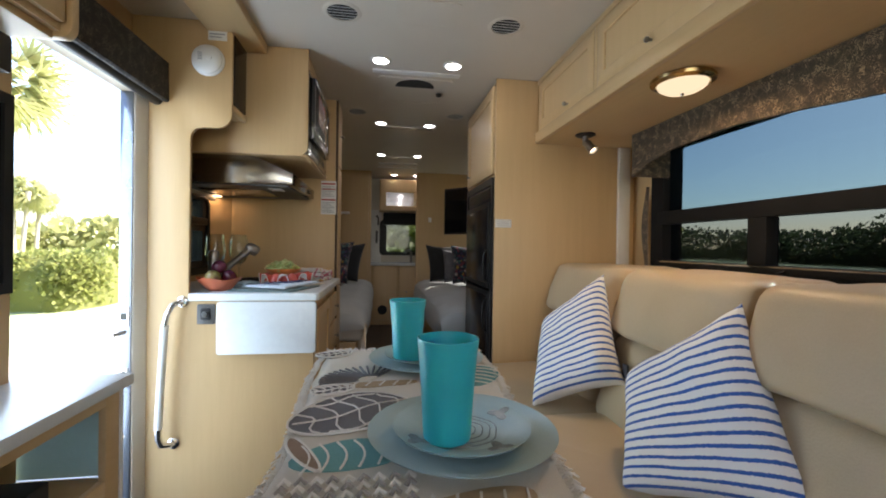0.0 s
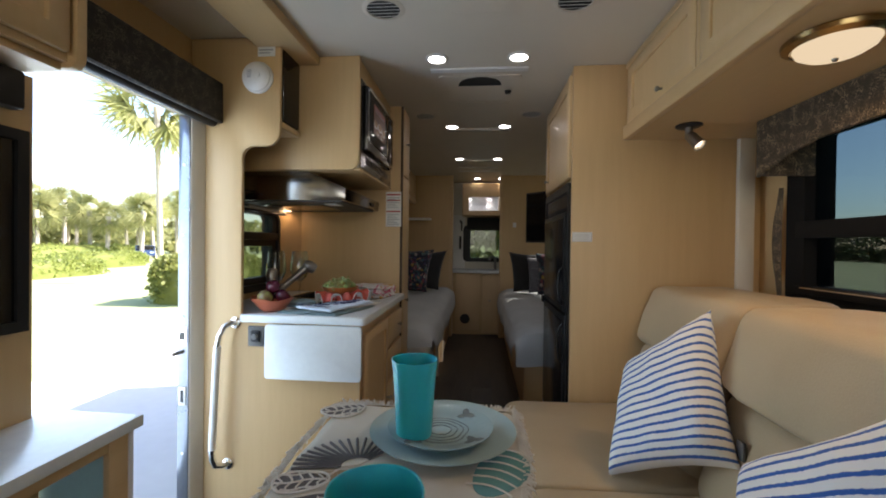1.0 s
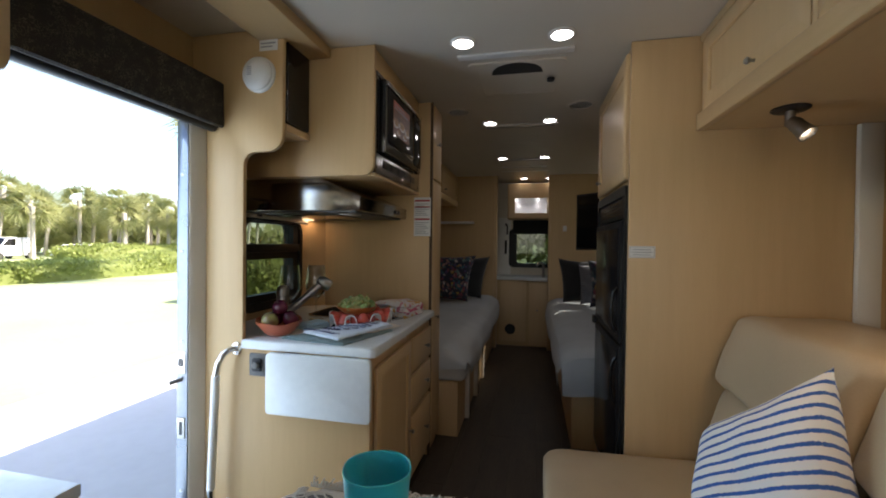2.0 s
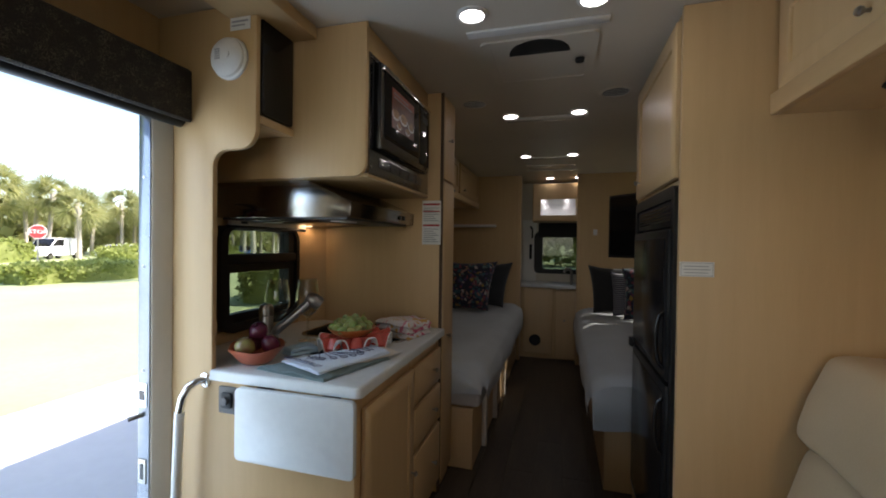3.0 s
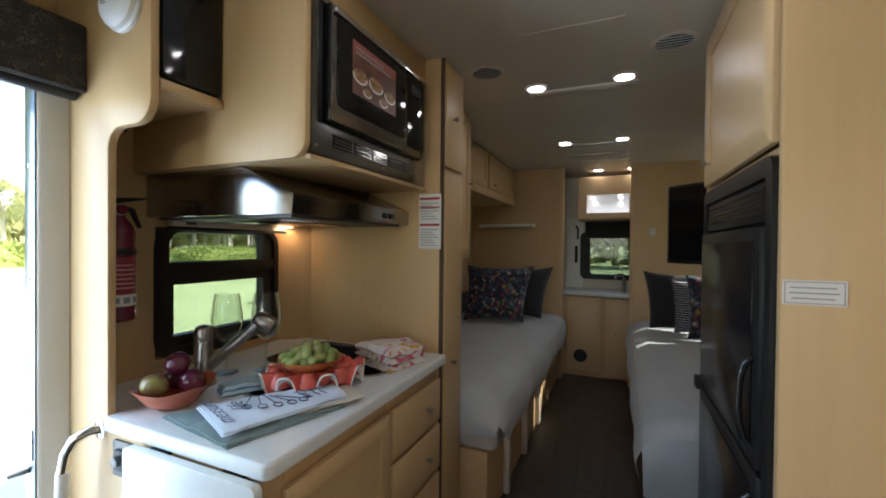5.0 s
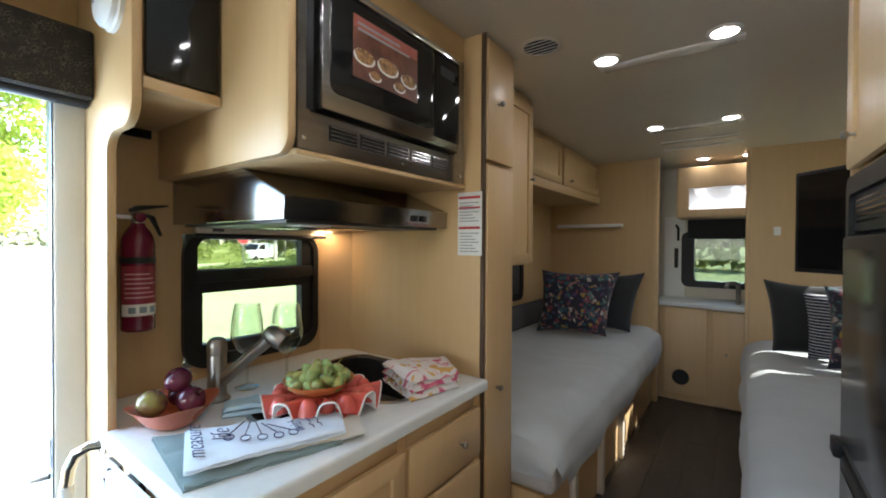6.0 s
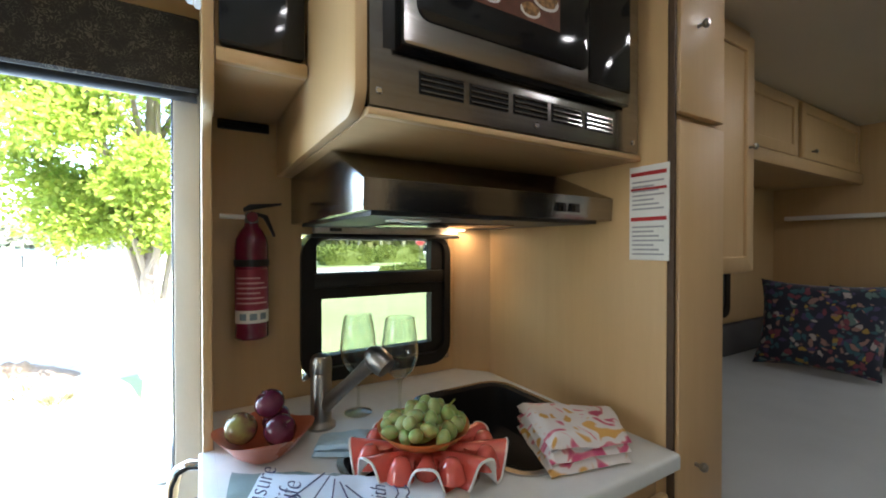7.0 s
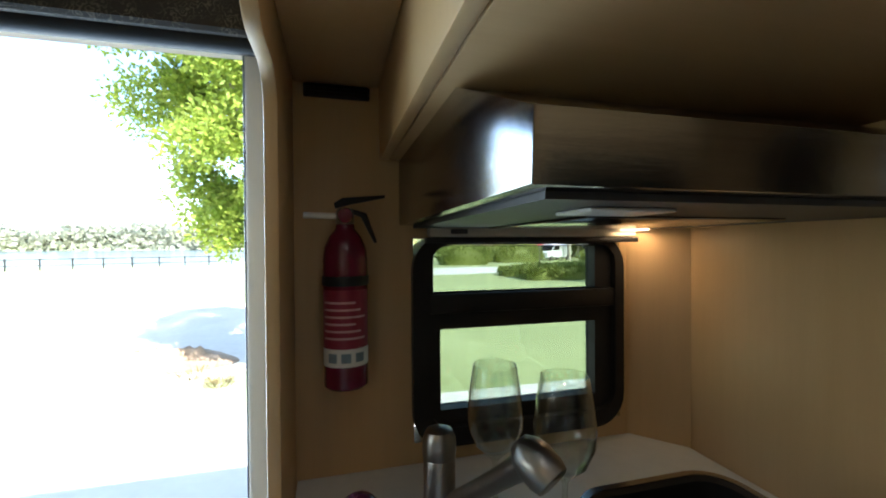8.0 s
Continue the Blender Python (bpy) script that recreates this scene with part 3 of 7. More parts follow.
def label_sheet(name, plane, u0, u1, z0, z1, text, label, axis="y"):
    """A printed sticker on a wall, its lines as plain bars."""
    s = thing(name, (u0, plane, z0), label, "sign")
    part("sheet", box(nb(), u0, u1, plane - 0.0015, plane, z0, z1), paper, s)
    for kind_, a, b, c, d in text:
        part("print_bar", box(nb(), u0 + a, u0 + b, plane - 0.0022, plane - 0.0016, z0 + c, z0 + d), kind_, s)
    return s


rows = []
for z in (0.000, 0.105):
    rows.append((red_print, 0.004, 0.091, z + 0.091, z + 0.100))
    for k in range(7):
        rows.append((ink_grey, 0.008, 0.085 - 0.012 * (k % 3), z + 0.012 + 0.0105 * k, z + 0.016 + 0.0105 * k))
rows.append((red_print, 0.004, 0.091, 0.162, 0.168))
label_sheet("warning_sticker", 2.7888, -0.396, -0.299, 1.243, 1.462, rows, "white safety sticker with red bands on maple panel")


def pantry():
    c = thing("pantry_cabinet", (-0.66, 2.9, 0), "tall maple pantry cabinet with two stacked doors", "cabinet")
    part("body", box(nb(), L + 0.002, -0.306, 2.79, 3.0, 0, TOP - 0.002, 0.002), maple, c)
    # solid dark strip whose colour stands for the shade beside the doors
    part("edge", box(nb(), -0.3055, -0.290, 2.790, 2.798, 0.0, TOP - 0.003, 0.001), gap_shade, c)
    for z0, z1, k in ((0.06, 1.555, 0.775), (1.572, 1.985, 1.775)):
        d = part("door", box(nb(), -0.3055, -0.286, 2.806, 2.998, z0, z1, 0.004), maple_door, c)
        part("handle", lathe(nb(), [(0, 0.026), (0.007, 0.025), (0.0105, 0.020), (0.009, 0.014), (0.004, 0.010), (0.0045, 0.0), (0, 0)], 14, (-0.286, 2.875, k), Matrix.Rotation(radians(90), 4, "Y")), nickel, d, "brushed nickel knob")


pantry()


# ---- entry door side ----
def valance():
    v = thing("door_valance", (-0.96, 1.55, 1.63), "dark patterned fabric pelmet over entry door", "valance")
    bm = nb()
    prism(bm, [(-1.027, 1.66), (-0.905, 1.635), (-0.897, 1.64), (-0.900, 1.80), (-0.91, 1.808), (-1.027, 1.808)], "y", 1.16, 1.903, 0.004)
    part("board", bm, valance_cloth, v)
    part("blind_roll", tube(nb(), [(-0.945, 1.17, 1.645), (-0.945, 1.899, 1.645)], 0.024, 16), black_satin, v)


def pattern_cloth(name, base, a, b, scale=22):
    mt = surf(name, base, rough=0.85, bump=0.3, fine=300)
    n, l = links(mt)
    vo, no = n.new("ShaderNodeTexVoronoi"), n.new("ShaderNodeTexNoise")
    vo.inputs["Scale"].default_value, no.inputs["Scale"].default_value = scale, 30
    tc = n.new("ShaderNodeTexCoord")
    wv = n.new("ShaderNodeTexWave")
    wv.wave_type = "BANDS"
    wv.inputs["Scale"].default_value, wv.inputs["Distortion"].default_value, wv.inputs["Detail Scale"].default_value = scale, 26, 2.2
    for q in (vo, no, wv):
        l.new(tc.outputs["Object"], q.inputs["Vector"])
    mu = n.new("ShaderNodeMath")
    mu.operation = "MULTIPLY"
    l.new(wv.outputs["Fac"], mu.inputs[0])
    l.new(no.outputs[0], mu.inputs[1])
    socket_mix(mt, [(0.0, base), (0.30, base), (0.42, a), (0.56, b)], mu.outputs[0], "EASE")
    return mt


valance_cloth = pattern_cloth("dark_leaf_fabric", (0.030, 0.027, 0.024), (0.055, 0.048, 0.040), (0.11, 0.095, 0.075))
valance_brown = pattern_cloth("brown_leaf_fabric", (0.055, 0.042, 0.030), (0.12, 0.088, 0.055), (0.30, 0.22, 0.13))
valance()


def door_jamb_hardware():
    g = thing("door_strike", (-1.03, 1.847, 0.2), "aluminium door edge strip with latch strikes and screws", "door hardware")
    strip = surf("anodised_strip", (0.24, 0.25, 0.27), (0.18, 0.19, 0.21), 6, rough=0.28, metal=0.9, bump=0.02)
    part("strip", box(nb(), -1.052, -1.003, 1.8425, 1.8465, -0.29, 1.654, 0.002), strip, g)
    for z in (0.25, 0.52, 0.82, 1.16, 1.45):
        part("screw", lathe(nb(), [(0, 0.003), (0.005, 0.002), (0.006, 0)], 12, (-1.028, 1.8425, z), Matrix.Rotation(radians(90), 4, "X")), white_plastic, g)
    part("strike_plate", box(nb(), -1.047, -1.010, 1.8385, 1.8425, 0.70, 0.78, 0.001), chrome, g)
    part("strike_slot", box(nb(), -1.040, -1.017, 1.837, 1.8385, 0.725, 0.755), black_gloss, g)
    part("latch", tube(nb(), [(-1.028, 1.8425, 0.675), (-1.036, 1.828, 0.673), (-1.052, 1.812, 0.668)], 0.008, 10), nickel, g)
    part("strike_plate", box(nb(), -1.045, -1.012, 1.8385, 1.8425, 0.45, 0.53, 0.001), nickel, g)
    part("strike_slot", box(nb(), -1.034, -1.022, 1.837, 1.8385, 0.465, 0.515), black_gloss, g)


door_jamb_hardware()


frosted = surf("frosted_aqua_acrylic", (0.40, 0.56, 0.53), (0.35, 0.50, 0.47), 5, rough=0.6, bump=0.02, trans=0.18)


def entry_desk():
    d = thing("side_console", (-0.85, 0.5, 0), "low maple console with white top and open cubby beside door", "cabinet")
    part("top", prism(nb(), [(-0.898, -0.5), (-0.648, -0.5), (-0.648, 1.205), (-1.024, 1.205), (-1.024, 1.157), (-0.898, 1.157)], "z", 0.664, 0.694, 0.004), solid_surface, d, "glossy white laminate top")
    part("side_panel", box(nb(), -0.898, -0.690, 1.165, 1.185, 0.0, 0.4195, 0.002), maple, d)
    part("end_pane", box(nb(), -0.897, -0.691, 1.170, 1.180, 0.4405, 0.6632, 0.001), frosted, d, "frosted pale aqua end pane")
    part("side_panel", box(nb(), -0.898, -0.690, -0.48, -0.46, 0.0, 0.6635, 0.002), maple, d)
    part("shelf", box(nb(), -0.898, -0.690, -0.459, 1.164, 0.42, 0.44), maple_h, d)
    part("back", box(nb(), -0.898, -0.89, -0.459, 1.164, 0.0, 0.6635), maple, d)
    bm = nb()
    box(bm, -0.690, -0.672, 1.135, 1.187, 0.0, 0.6635, 0.002)
    box(bm, -0.690, -0.672, -0.482, 1.134, 0.405, 0.445, 0.002)
    box(bm, -0.690, -0.672, -0.482, 1.134, 0.630, 0.6635, 0.002)
    part("face_frame", bm, maple_edge, d)
    part("edge_trim", tube(nb(), [(-0.674, 1.194, 0.30), (-0.674, 1.194, 0.6635)], 0.007, 10), white_plastic, d, "white corner trim")
    part("drawer", box(nb(), -0.688, -0.668, 0.30, 1.125, 0.10, 0.395, 0.004), maple_door, d)


entry_desk()
solo("media_box", box(nb(), -0.885, -0.70, 0.55, 1.0, 0.4405, 0.525, 0.006), black_satin, "black media player box in open cubby", "electronics", at=(-0.82, 0.78, 0.44))
wall("wall_tv_panel", [(-1.026, -0.90, -0.5, 1.155, 0.0, 1.526)], maple, "maple panel behind wall television")


def left_tv():
    t = thing("television", (-0.93, 0.6, 0.9), "flat black television on maple panel beside door", "television")
    part("bezel", ring(nb(), [(0.30, 0.915), (1.122, 0.915), (1.122, 1.385), (0.30, 1.385)], [(0.33, 0.94), (1.097, 0.94), (1.097, 1.36), (0.33, 1.36)], "x", -0.8995, -0.868), black_satin, t)
    part("screen", box(nb(), -0.8985, -0.876, 0.331, 1.096, 0.941, 1.359), black_gloss, t)


left_tv()
solo("soundbar", box(nb(), -0.8995, -0.862, 0.45, 1.11, 1.43, 1.52, 0.008), black_satin, "slim black soundbar over television", "speaker", at=(-0.93, 0.77, 1.455))


def left_locker():
    c = thing("overhead_locker", (-0.9, 0.4, 1.53), "maple overhead locker with rounded dark lower edge", "cabinet")
    P = [(-1.047, 1.535), (-0.80, 1.535)] + arc(-0.785, 1.565, 0.035, -60, 0, 6) + [(-0.75, 1.95), (-1.047, 1.95)]
    part("end_panel", prism(nb(), P, "y", 1.125, 1.150, 0.003), maple_edge, c)
    part("body", box(nb(), -1.046, -0.775, -0.5, 1.1245, 1.547, 1.95), maple, c)
    part("underside", box(nb(), -1.044, -0.79, -0.5, 1.124, 1.528, 1.5465, 0.002), maple_h, c)
    for y0, y1 in ((0.52, 1.115), (-0.10, 0.51)):
        shaker(c, -0.7745, y0, y1, 1.565, 1.945, 1, knob_at=(y0 + 0.08, 1.63))


left_locker()


def smoke_alarm():
    s = thing("smoke_alarm", (-0.745, 1.905, 1.825), "round white smoke alarm on partition", "alarm")
    X = Matrix.Rotation(radians(90), 4, "X")
    part("base", lathe(nb(), [(0, 0.012), (0.062, 0.012), (0.066, 0.008), (0.066, 0)], 36, (-0.745, 1.9045, 1.825), X), white_plastic, s)
    part("cover", lathe(nb(), [(0, 0.036), (0.03, 0.035), (0.052, 0.030), (0.060, 0.022), (0.061, 0.0125), (0, 0.0125)], 36, (-0.745, 1.9045, 1.825), X), white_plastic, s)
    for k in range(5):
        part("slot", box(nb(), -0.775, -0.757, 1.8675, 1.869, 1.815 + 0.007 * k, 1.818 + 0.007 * k), ink_grey, s)
    part("button", lathe(nb(), [(0, 0.004), (0.010, 0.003), (0.011, 0)], 20, (-0.73, 1.869, 1.825), X), white_plastic, s)


smoke_alarm()
label_sheet("alarm_sticker", 1.9045, -0.748, -0.672, 1.915, 1.955, [(ink_grey, 0.006, 0.068, 0.024, 0.030), (ink_grey, 0.006, 0.055, 0.012, 0.017)], "small white notice above smoke alarm")

# ---- sofa side ----
def fridge_cabinet():
    c = thing("fridge_cabinet", (1.05, 2.63, 0), "tall maple cabinet round the black refrigerator", "cabinet")
    part("side_panel", box(nb(), 0.632, 1.42, 2.262, 2.284, 0, TOP - 0.002, 0.002), maple, c)
    part("side_panel", box(nb(), 0.632, 1.498, 2.985, 3.005, 0, TOP - 0.002, 0.002), maple, c)
    part("back", box(nb(), 1.45, 1.498, 2.2845, 2.9845, 0, TOP - 0.002), maple, c)
    part("plinth", box(nb(), 0.66, 1.44, 2.2845, 2.9845, 0.0, 0.10), maple, c)
    part("rail", box(nb(), 0.640, 1.44, 2.2845, 2.9845, 1.448, 1.462), maple_h, c)
    part("rail", box(nb(), 0.640, 1.44, 2.2845, 2.9845, 1.972, 1.996), maple_h, c)
    d = shaker(c, 0.6385, 2.296, 2.978, 1.468, 1.966, -1, knob_at=(2.88, 1.535), rail=0.06)


fridge_cabinet()


black_panel = surf("black_door_panel", (0.012, 0.012, 0.013), (0.008, 0.008, 0.009), 5, rough=0.20, bump=0.03, fine=120, spec=0.32)


def fridge():
    f = thing("refrigerator", (1.0, 2.63, 0.1), "black two-door built-in refrigerator with curved handles", "refrigerator")
    part("body", box(nb(), 0.66, 1.40, 2.30, 2.97, 0.102, 1.445), black_satin, f)
    part("surround", ring(nb(), rrect(2.286, 2.983, 0.102, 1.446, 0.03), rrect(2.318, 2.952, 0.125, 1.405, 0.02), "x", 0.622, 0.66), black_grain, f)
    v = part("vent_strip", box(nb(), 0.630, 0.66, 2.32, 2.95, 1.315, 1.403, 0.004), black_grain, f)
    for k in range(5):
        part("slot", box(nb(), 0.6285, 0.6298, 2.36, 2.91, 1.335 + 0.012 * k, 1.340 + 0.012 * k), black_gloss, v)
    for z0, z1, h0, h1 in ((0.80, 1.305, 0.84, 1.03), (0.13, 0.788, 0.55, 0.74)):
        d = part("door", box(nb(), 0.612, 0.659, 2.322, 2.948, z0, z1, 0.008), black_grain, f)
        part("panel", box(nb(), 0.609, 0.6118, 2.352, 2.918, z0 + 0.03, z1 - 0.03, 0.001), black_panel, d)
        hp = [(0.612, 2.345, h0), (0.597, 2.347, h0 + 0.015), (0.590, 2.349, h0 + 0.05), (0.588, 2.35, (h0 + h1) / 2), (0.590, 2.349, h1 - 0.05), (0.597, 2.347, h1 - 0.015), (0.612, 2.345, h1)]
        part("handle", tube(nb(), hp, 0.007, 12), black_gloss, d, "glossy black curved handle")
    part("hinge", box(nb(), 0.598, 0.622, 2.925, 2.975, 0.775, 0.815, 0.004), black_satin, f)


fridge()
label_sheet("seat_notice", 2.2618, 0.634, 0.729, 1.155, 1.201, [(ink_grey, 0.003, 0.092, 0.0025, 0.004), (ink_grey, 0.003, 0.092, 0.042, 0.0435), (ink_grey, 0.003, 0.0045, 0.004, 0.042), (ink_grey, 0.0905, 0.092, 0.004, 0.042),
                                                       (ink_grey, 0.012, 0.080, 0.031, 0.0335), (ink_grey, 0.010, 0.084, 0.021, 0.0235), (ink_grey, 0.014, 0.078, 0.011, 0.0135)], "small white notice plate on maple panel")
solo("corner_trim", box(nb(), 1.372, 1.445, 2.236, 2.2605, 0.0, 1.638, 0.006), cream_trim, "cream corner trim beside sofa window", "trim", kind="structure")


def right_lockers():
    c = thing("overhead_cabinet", (1.2, 0.8, 1.64), "row of maple overhead cabinets over sofa with framed doors", "cabinet")
    part("body", box(nb(), 0.890, 1.498, -0.8, 2.2605, 1.652, TOP - 0.002), maple, c)
    part("bottom", box(nb(), 0.870, 1.498, -0.8, 2.2605, 1.640, 1.6515), maple_h, c)
    part("light_rail", box(nb(), 0.862, 0.8895, -0.8, 2.2605, 1.6385, 1.700, 0.005), maple_edge, c)
    part("top_rail", box(nb(), 0.872, 0.8895, -0.8, 2.2605, 1.972, TOP - 0.003, 0.002), maple_edge, c)
    for y0, y1, k in ((1.628, 2.235, 1.865), (0.985, 1.600, 1.245), (0.345, 0.958, 0.42), (-0.30, 0.318, -0.2)):
        shaker(c, 0.8895, y0, y1, 1.706, 1.968, -1, knob_at=(k, 1.732), rail=0.055)
    for y in (1.614, 0.9715, 0.3315):
        part("stile", box(nb(), 0.874, 0.8892, y - 0.010, y + 0.010, 1.701, 1.9715, 0.001), maple_edge, c)


right_lockers()


def dome_light():
    d = thing("dome_light", (1.03, 1.30, 1.64), "round brushed-metal dome lamp under cabinet, switched on", "lamp")
    part("base", lathe(nb(), [(0.0, 0.0), (0.098, 0.0), (0.104, -0.006), (0.102, -0.016), (0.086, -0.024), (0.082, -0.020), (0.0, -0.020)], 44, (1.03, 1.30, 1.6395)), surf("antique_brass", (0.42, 0.30, 0.15), (0.32, 0.22, 0.10), 6, rough=0.22, metal=1.0, bump=0.0), d, "antique brass ring")
    part("shade", lathe(nb(), [(0.081, -0.021), (0.075, -0.033), (0.055, -0.045), (0.03, -0.052), (0, -0.053)], 36, (1.03, 1.30, 1.6395)), glow("dome_glass", (1.0, 0.80, 0.50), 0.21), d, "frosted glass bowl, lit")
    part("finial", lathe(nb(), [(0, -0.062), (0.005, -0.060), (0.007, -0.055), (0.005, -0.0525), (0, -0.0525)], 14, (1.03, 1.30, 1.6395)), nickel, d)


dome_light()
lamp("dome_lamp_light", "AREA", look((1.03, 1.30, 1.572), (1.03, 1.30, 0)), 0.72, (1.0, 0.68, 0.36), size=0.15)


def reading_light():
    s = thing("reading_light", (1.05, 2.02, 1.64), "brushed nickel swivel reading spotlight under cabinet, switched on", "lamp")
    part("base", lathe(nb(), [(0, 0), (0.050, 0), (0.052, -0.004), (0.044, -0.009), (0, -0.010)], 28, (1.05, 2.03, 1.6395)), black_satin, s)
    part("stem", tube(nb(), [(1.05, 2.03, 1.632), (1.05, 2.03, 1.585)], 0.014, 14), nickel, s)
    a, d = Vector((1.05, 2.015, 1.592)), Vector((0.30, -0.42, -0.62)).normalized()
    tn = d.to_track_quat("Z", "Y").to_matrix().to_4x4()
    part("head", lathe(nb(), [(0, -0.012), (0.014, -0.010), (0.021, 0.004), (0.023, 0.04), (0.027, 0.062), (0.025, 0.062), (0.021, 0.045), (0, 0.045)], 24, a, tn), nickel, s)
    part("bulb", lathe(nb(), [(0, 0.056), (0.012, 0.054), (0.020, 0.047), (0, 0.046)], 18, a, tn), glow("spot_bulb", (1.0, 0.82, 0.55), 1.0), s)


reading_light()
lamp("reading_light_beam", "SPOT", look((1.068, 1.99, 1.548), (1.40, 1.53, 0.87)), 0.25, (1.0, 0.8, 0.55), size=0.02, angle=radians(80))


def sofa_window():
    w = thing("window_2", (R, 0.93, 0.9), "wide black-framed tinted sofa window with lower sliding panes", "window", kind="structure")
    y0, y1, z0, z1 = -0.22, 2.08, 0.885, 1.635
    part("window_frame", ring(nb(), rrect(y0, y1, z0, z1, 0.04), rrect(y0 + 0.09, y1 - 0.095, 0.985, 1.585, 0.015), "x", R - 0.03, R + 0.085), matte_black, w)
    part("bar", box(nb(), R - 0.032, R + 0.03, y0 + 0.05, y1 - 0.05, 1.176, 1.243, 0.004), matte_black, w)
    for y in (1.43, 0.44):
        part("mullion", box(nb(), R - 0.0325, R + 0.03, y - 0.042, y + 0.042, 0.95, 1.1755, 0.004), matte_black, w)
    part("track", box(nb(), R - 0.045, R - 0.0305, y0 + 0.06, y1 - 0.06, 0.955, 0.985, 0.003), matte_black, w)
    part("track_lip", box(nb(), R - 0.0475, R - 0.0455, y0 + 0.07, y1 - 0.10, 0.978, 0.983), chrome, w)
    part("pane", box(nb(), R + 0.01, R + 0.014, y0 + 0.085, y1 - 0.09, 1.24, 1.59), dark_tint, w)
    for a, b in ((1.47, 1.99), (0.48, 1.39), (-0.13, 0.40)):
        part("pane", box(nb(), R + 0.02, R + 0.024, a, b, 0.98, 1.178), darker_tint, w)
    for y in (1.55, 1.30):
        part("latch", tube(nb(), [(R - 0.046, y, 0.97), (R - 0.062, y + 0.006, 0.962), (R - 0.066, y + 0.03, 0.960)], 0.005, 8), black_gloss, w)


darker_tint = tinted_slab("screened_glass", (0.040, 0.047, 0.048))
sofa_window()


rear_glass = pane_mat("lightly_smoked_glass", (0.50, 0.50, 0.48))


def rear_right_window():
    w = thing("window_3", (R, 4.6, 0.92), "black-framed bedroom window", "window", kind="structure")
    part("window_frame", ring(nb(), rrect(4.65, 5.345, 0.91, 1.81, 0.05), rrect(4.68, 5.315, 0.96, 1.775, 0.03), "x", R - 0.02, R + 0.085), black_satin, w)
    part("pane", box(nb(), R + 0.02, R + 0.024, 4.67, 5.325, 0.95, 1.785), rear_glass, w)


rear_right_window()


def sofa_valance():
    v = thing("window_valance", (1.45, 1.0, 1.46), "brown patterned fabric pelmet with curved lower edge over sofa window", "valance")
    low = [(1.985, 1.415), (1.955, 1.428), (1.83, 1.470), (1.70, 1.494), (1.55, 1.502), (1.35, 1.507), (1.14, 1.488), (1.0, 1.470), (0.88, 1.455), (0.6, 1.448), (0.0, 1.45), (-0.3, 1.41)]
    part("board", prism(nb(), low + [(-0.3, 1.637), (1.985, 1.637)], "x", 1.285, 1.303, 0.004), valance_brown, v)
    part("return", box(nb(), 1.3035, 1.495, 1.967, 1.985, 1.42, 1.637, 0.003), valance_brown, v)
    f = nb()
    sheet(f, lambda a, b: Vector((1.462 + 0.006 * math.sin(9 * a), 2.092 + (0.015 + 0.045 * math.sin(b * 3.1)) * a, 0.93 + 0.46 * b)), 8, 12, 0.004)
    part("curtain", f, valance_brown, v, "narrow gathered curtain beside window")


sofa_valance()


def cushion(bm, x0, x1, y0, y1, z0, z1, power=0.32, su=64, sv=40, lean=0.0, seed=0.0, puff=0.0):
    """A padded block with soft corners; lean shifts its top to +x."""
    cx, cy, cz, hx, hy, hz = (x0 + x1) / 2, (y0 + y1) / 2, (z0 + z1) / 2, (x1 - x0) / 2, (y1 - y0) / 2, (z1 - z0) / 2
    first = len(bm.verts)

    def sp(a):
        return math.copysign(abs(a) ** power, a)

    def fn(u, v):
        a, b = 2 * math.pi * u, math.pi * (v - 0.5)
        p = Vector((sp(math.cos(b)) * sp(math.cos(a)), sp(math.cos(b)) * sp(math.sin(a)), sp(math.sin(b))))
        k = noise.noise(Vector((p.x + seed, p.y * 2 + seed, p.z * 2))) * 0.013 + noise.noise(Vector((p.x * 3 + seed, p.y * 7, p.z * 3.5 + seed))) * 0.0045
        q = 1 + puff * (1 - p.y * p.y) * (1 - p.z * p.z)
        return Vector((cx + hx * p.x * q + lean * p.z + k, cy + hy * p.y + k * 0.4, cz + hz * p.z + k * 0.6))
    sheet(bm, fn, su, sv)
    bm.verts.ensure_lookup_table()
    bmesh.ops.remove_doubles(bm, verts=bm.verts[first:], dist=1e-5)
    return bm


def sofa():
    s = thing("sofa", (0.9, 0.8, 0), "beige leather sofa with padded back sections along window wall", "sofa")
    part("base", box(nb(), 0.40, 1.45, -0.75, 2.24, 0.0, 0.22, 0.01), leather, s)
    for y0, y1 in ((1.53, 2.25), (0.78, 1.53), (0.03, 0.78), (-0.75, 0.03)):
        part("seat", cushion(nb(), 0.315, 1.06, y0, y1, 0.18, 0.405, 0.22, seed=y0), leather, s)
    for y0, y1 in ((1.585, 2.25), (0.975, 1.585), (0.36, 0.975), (-0.25, 0.36)):
        part("back_lower", cushion(nb(), 0.90, 1.22, y0, y1, 0.36, 0.712, 0.24, lean=0.055, seed=y0, puff=0.10), leather, s)
        part("back_upper", cushion(nb(), 0.945, 1.30, y0 + 0.002, y1 - 0.002, 0.698, 0.962, 0.24, lean=0.045, seed=y0 + 3, puff=0.07), leather, s)
    part("back_frame", box(nb(), 1.20, 1.44, -0.6, 2.24, 0.22, 0.90, 0.02), leather, s)


sofa()


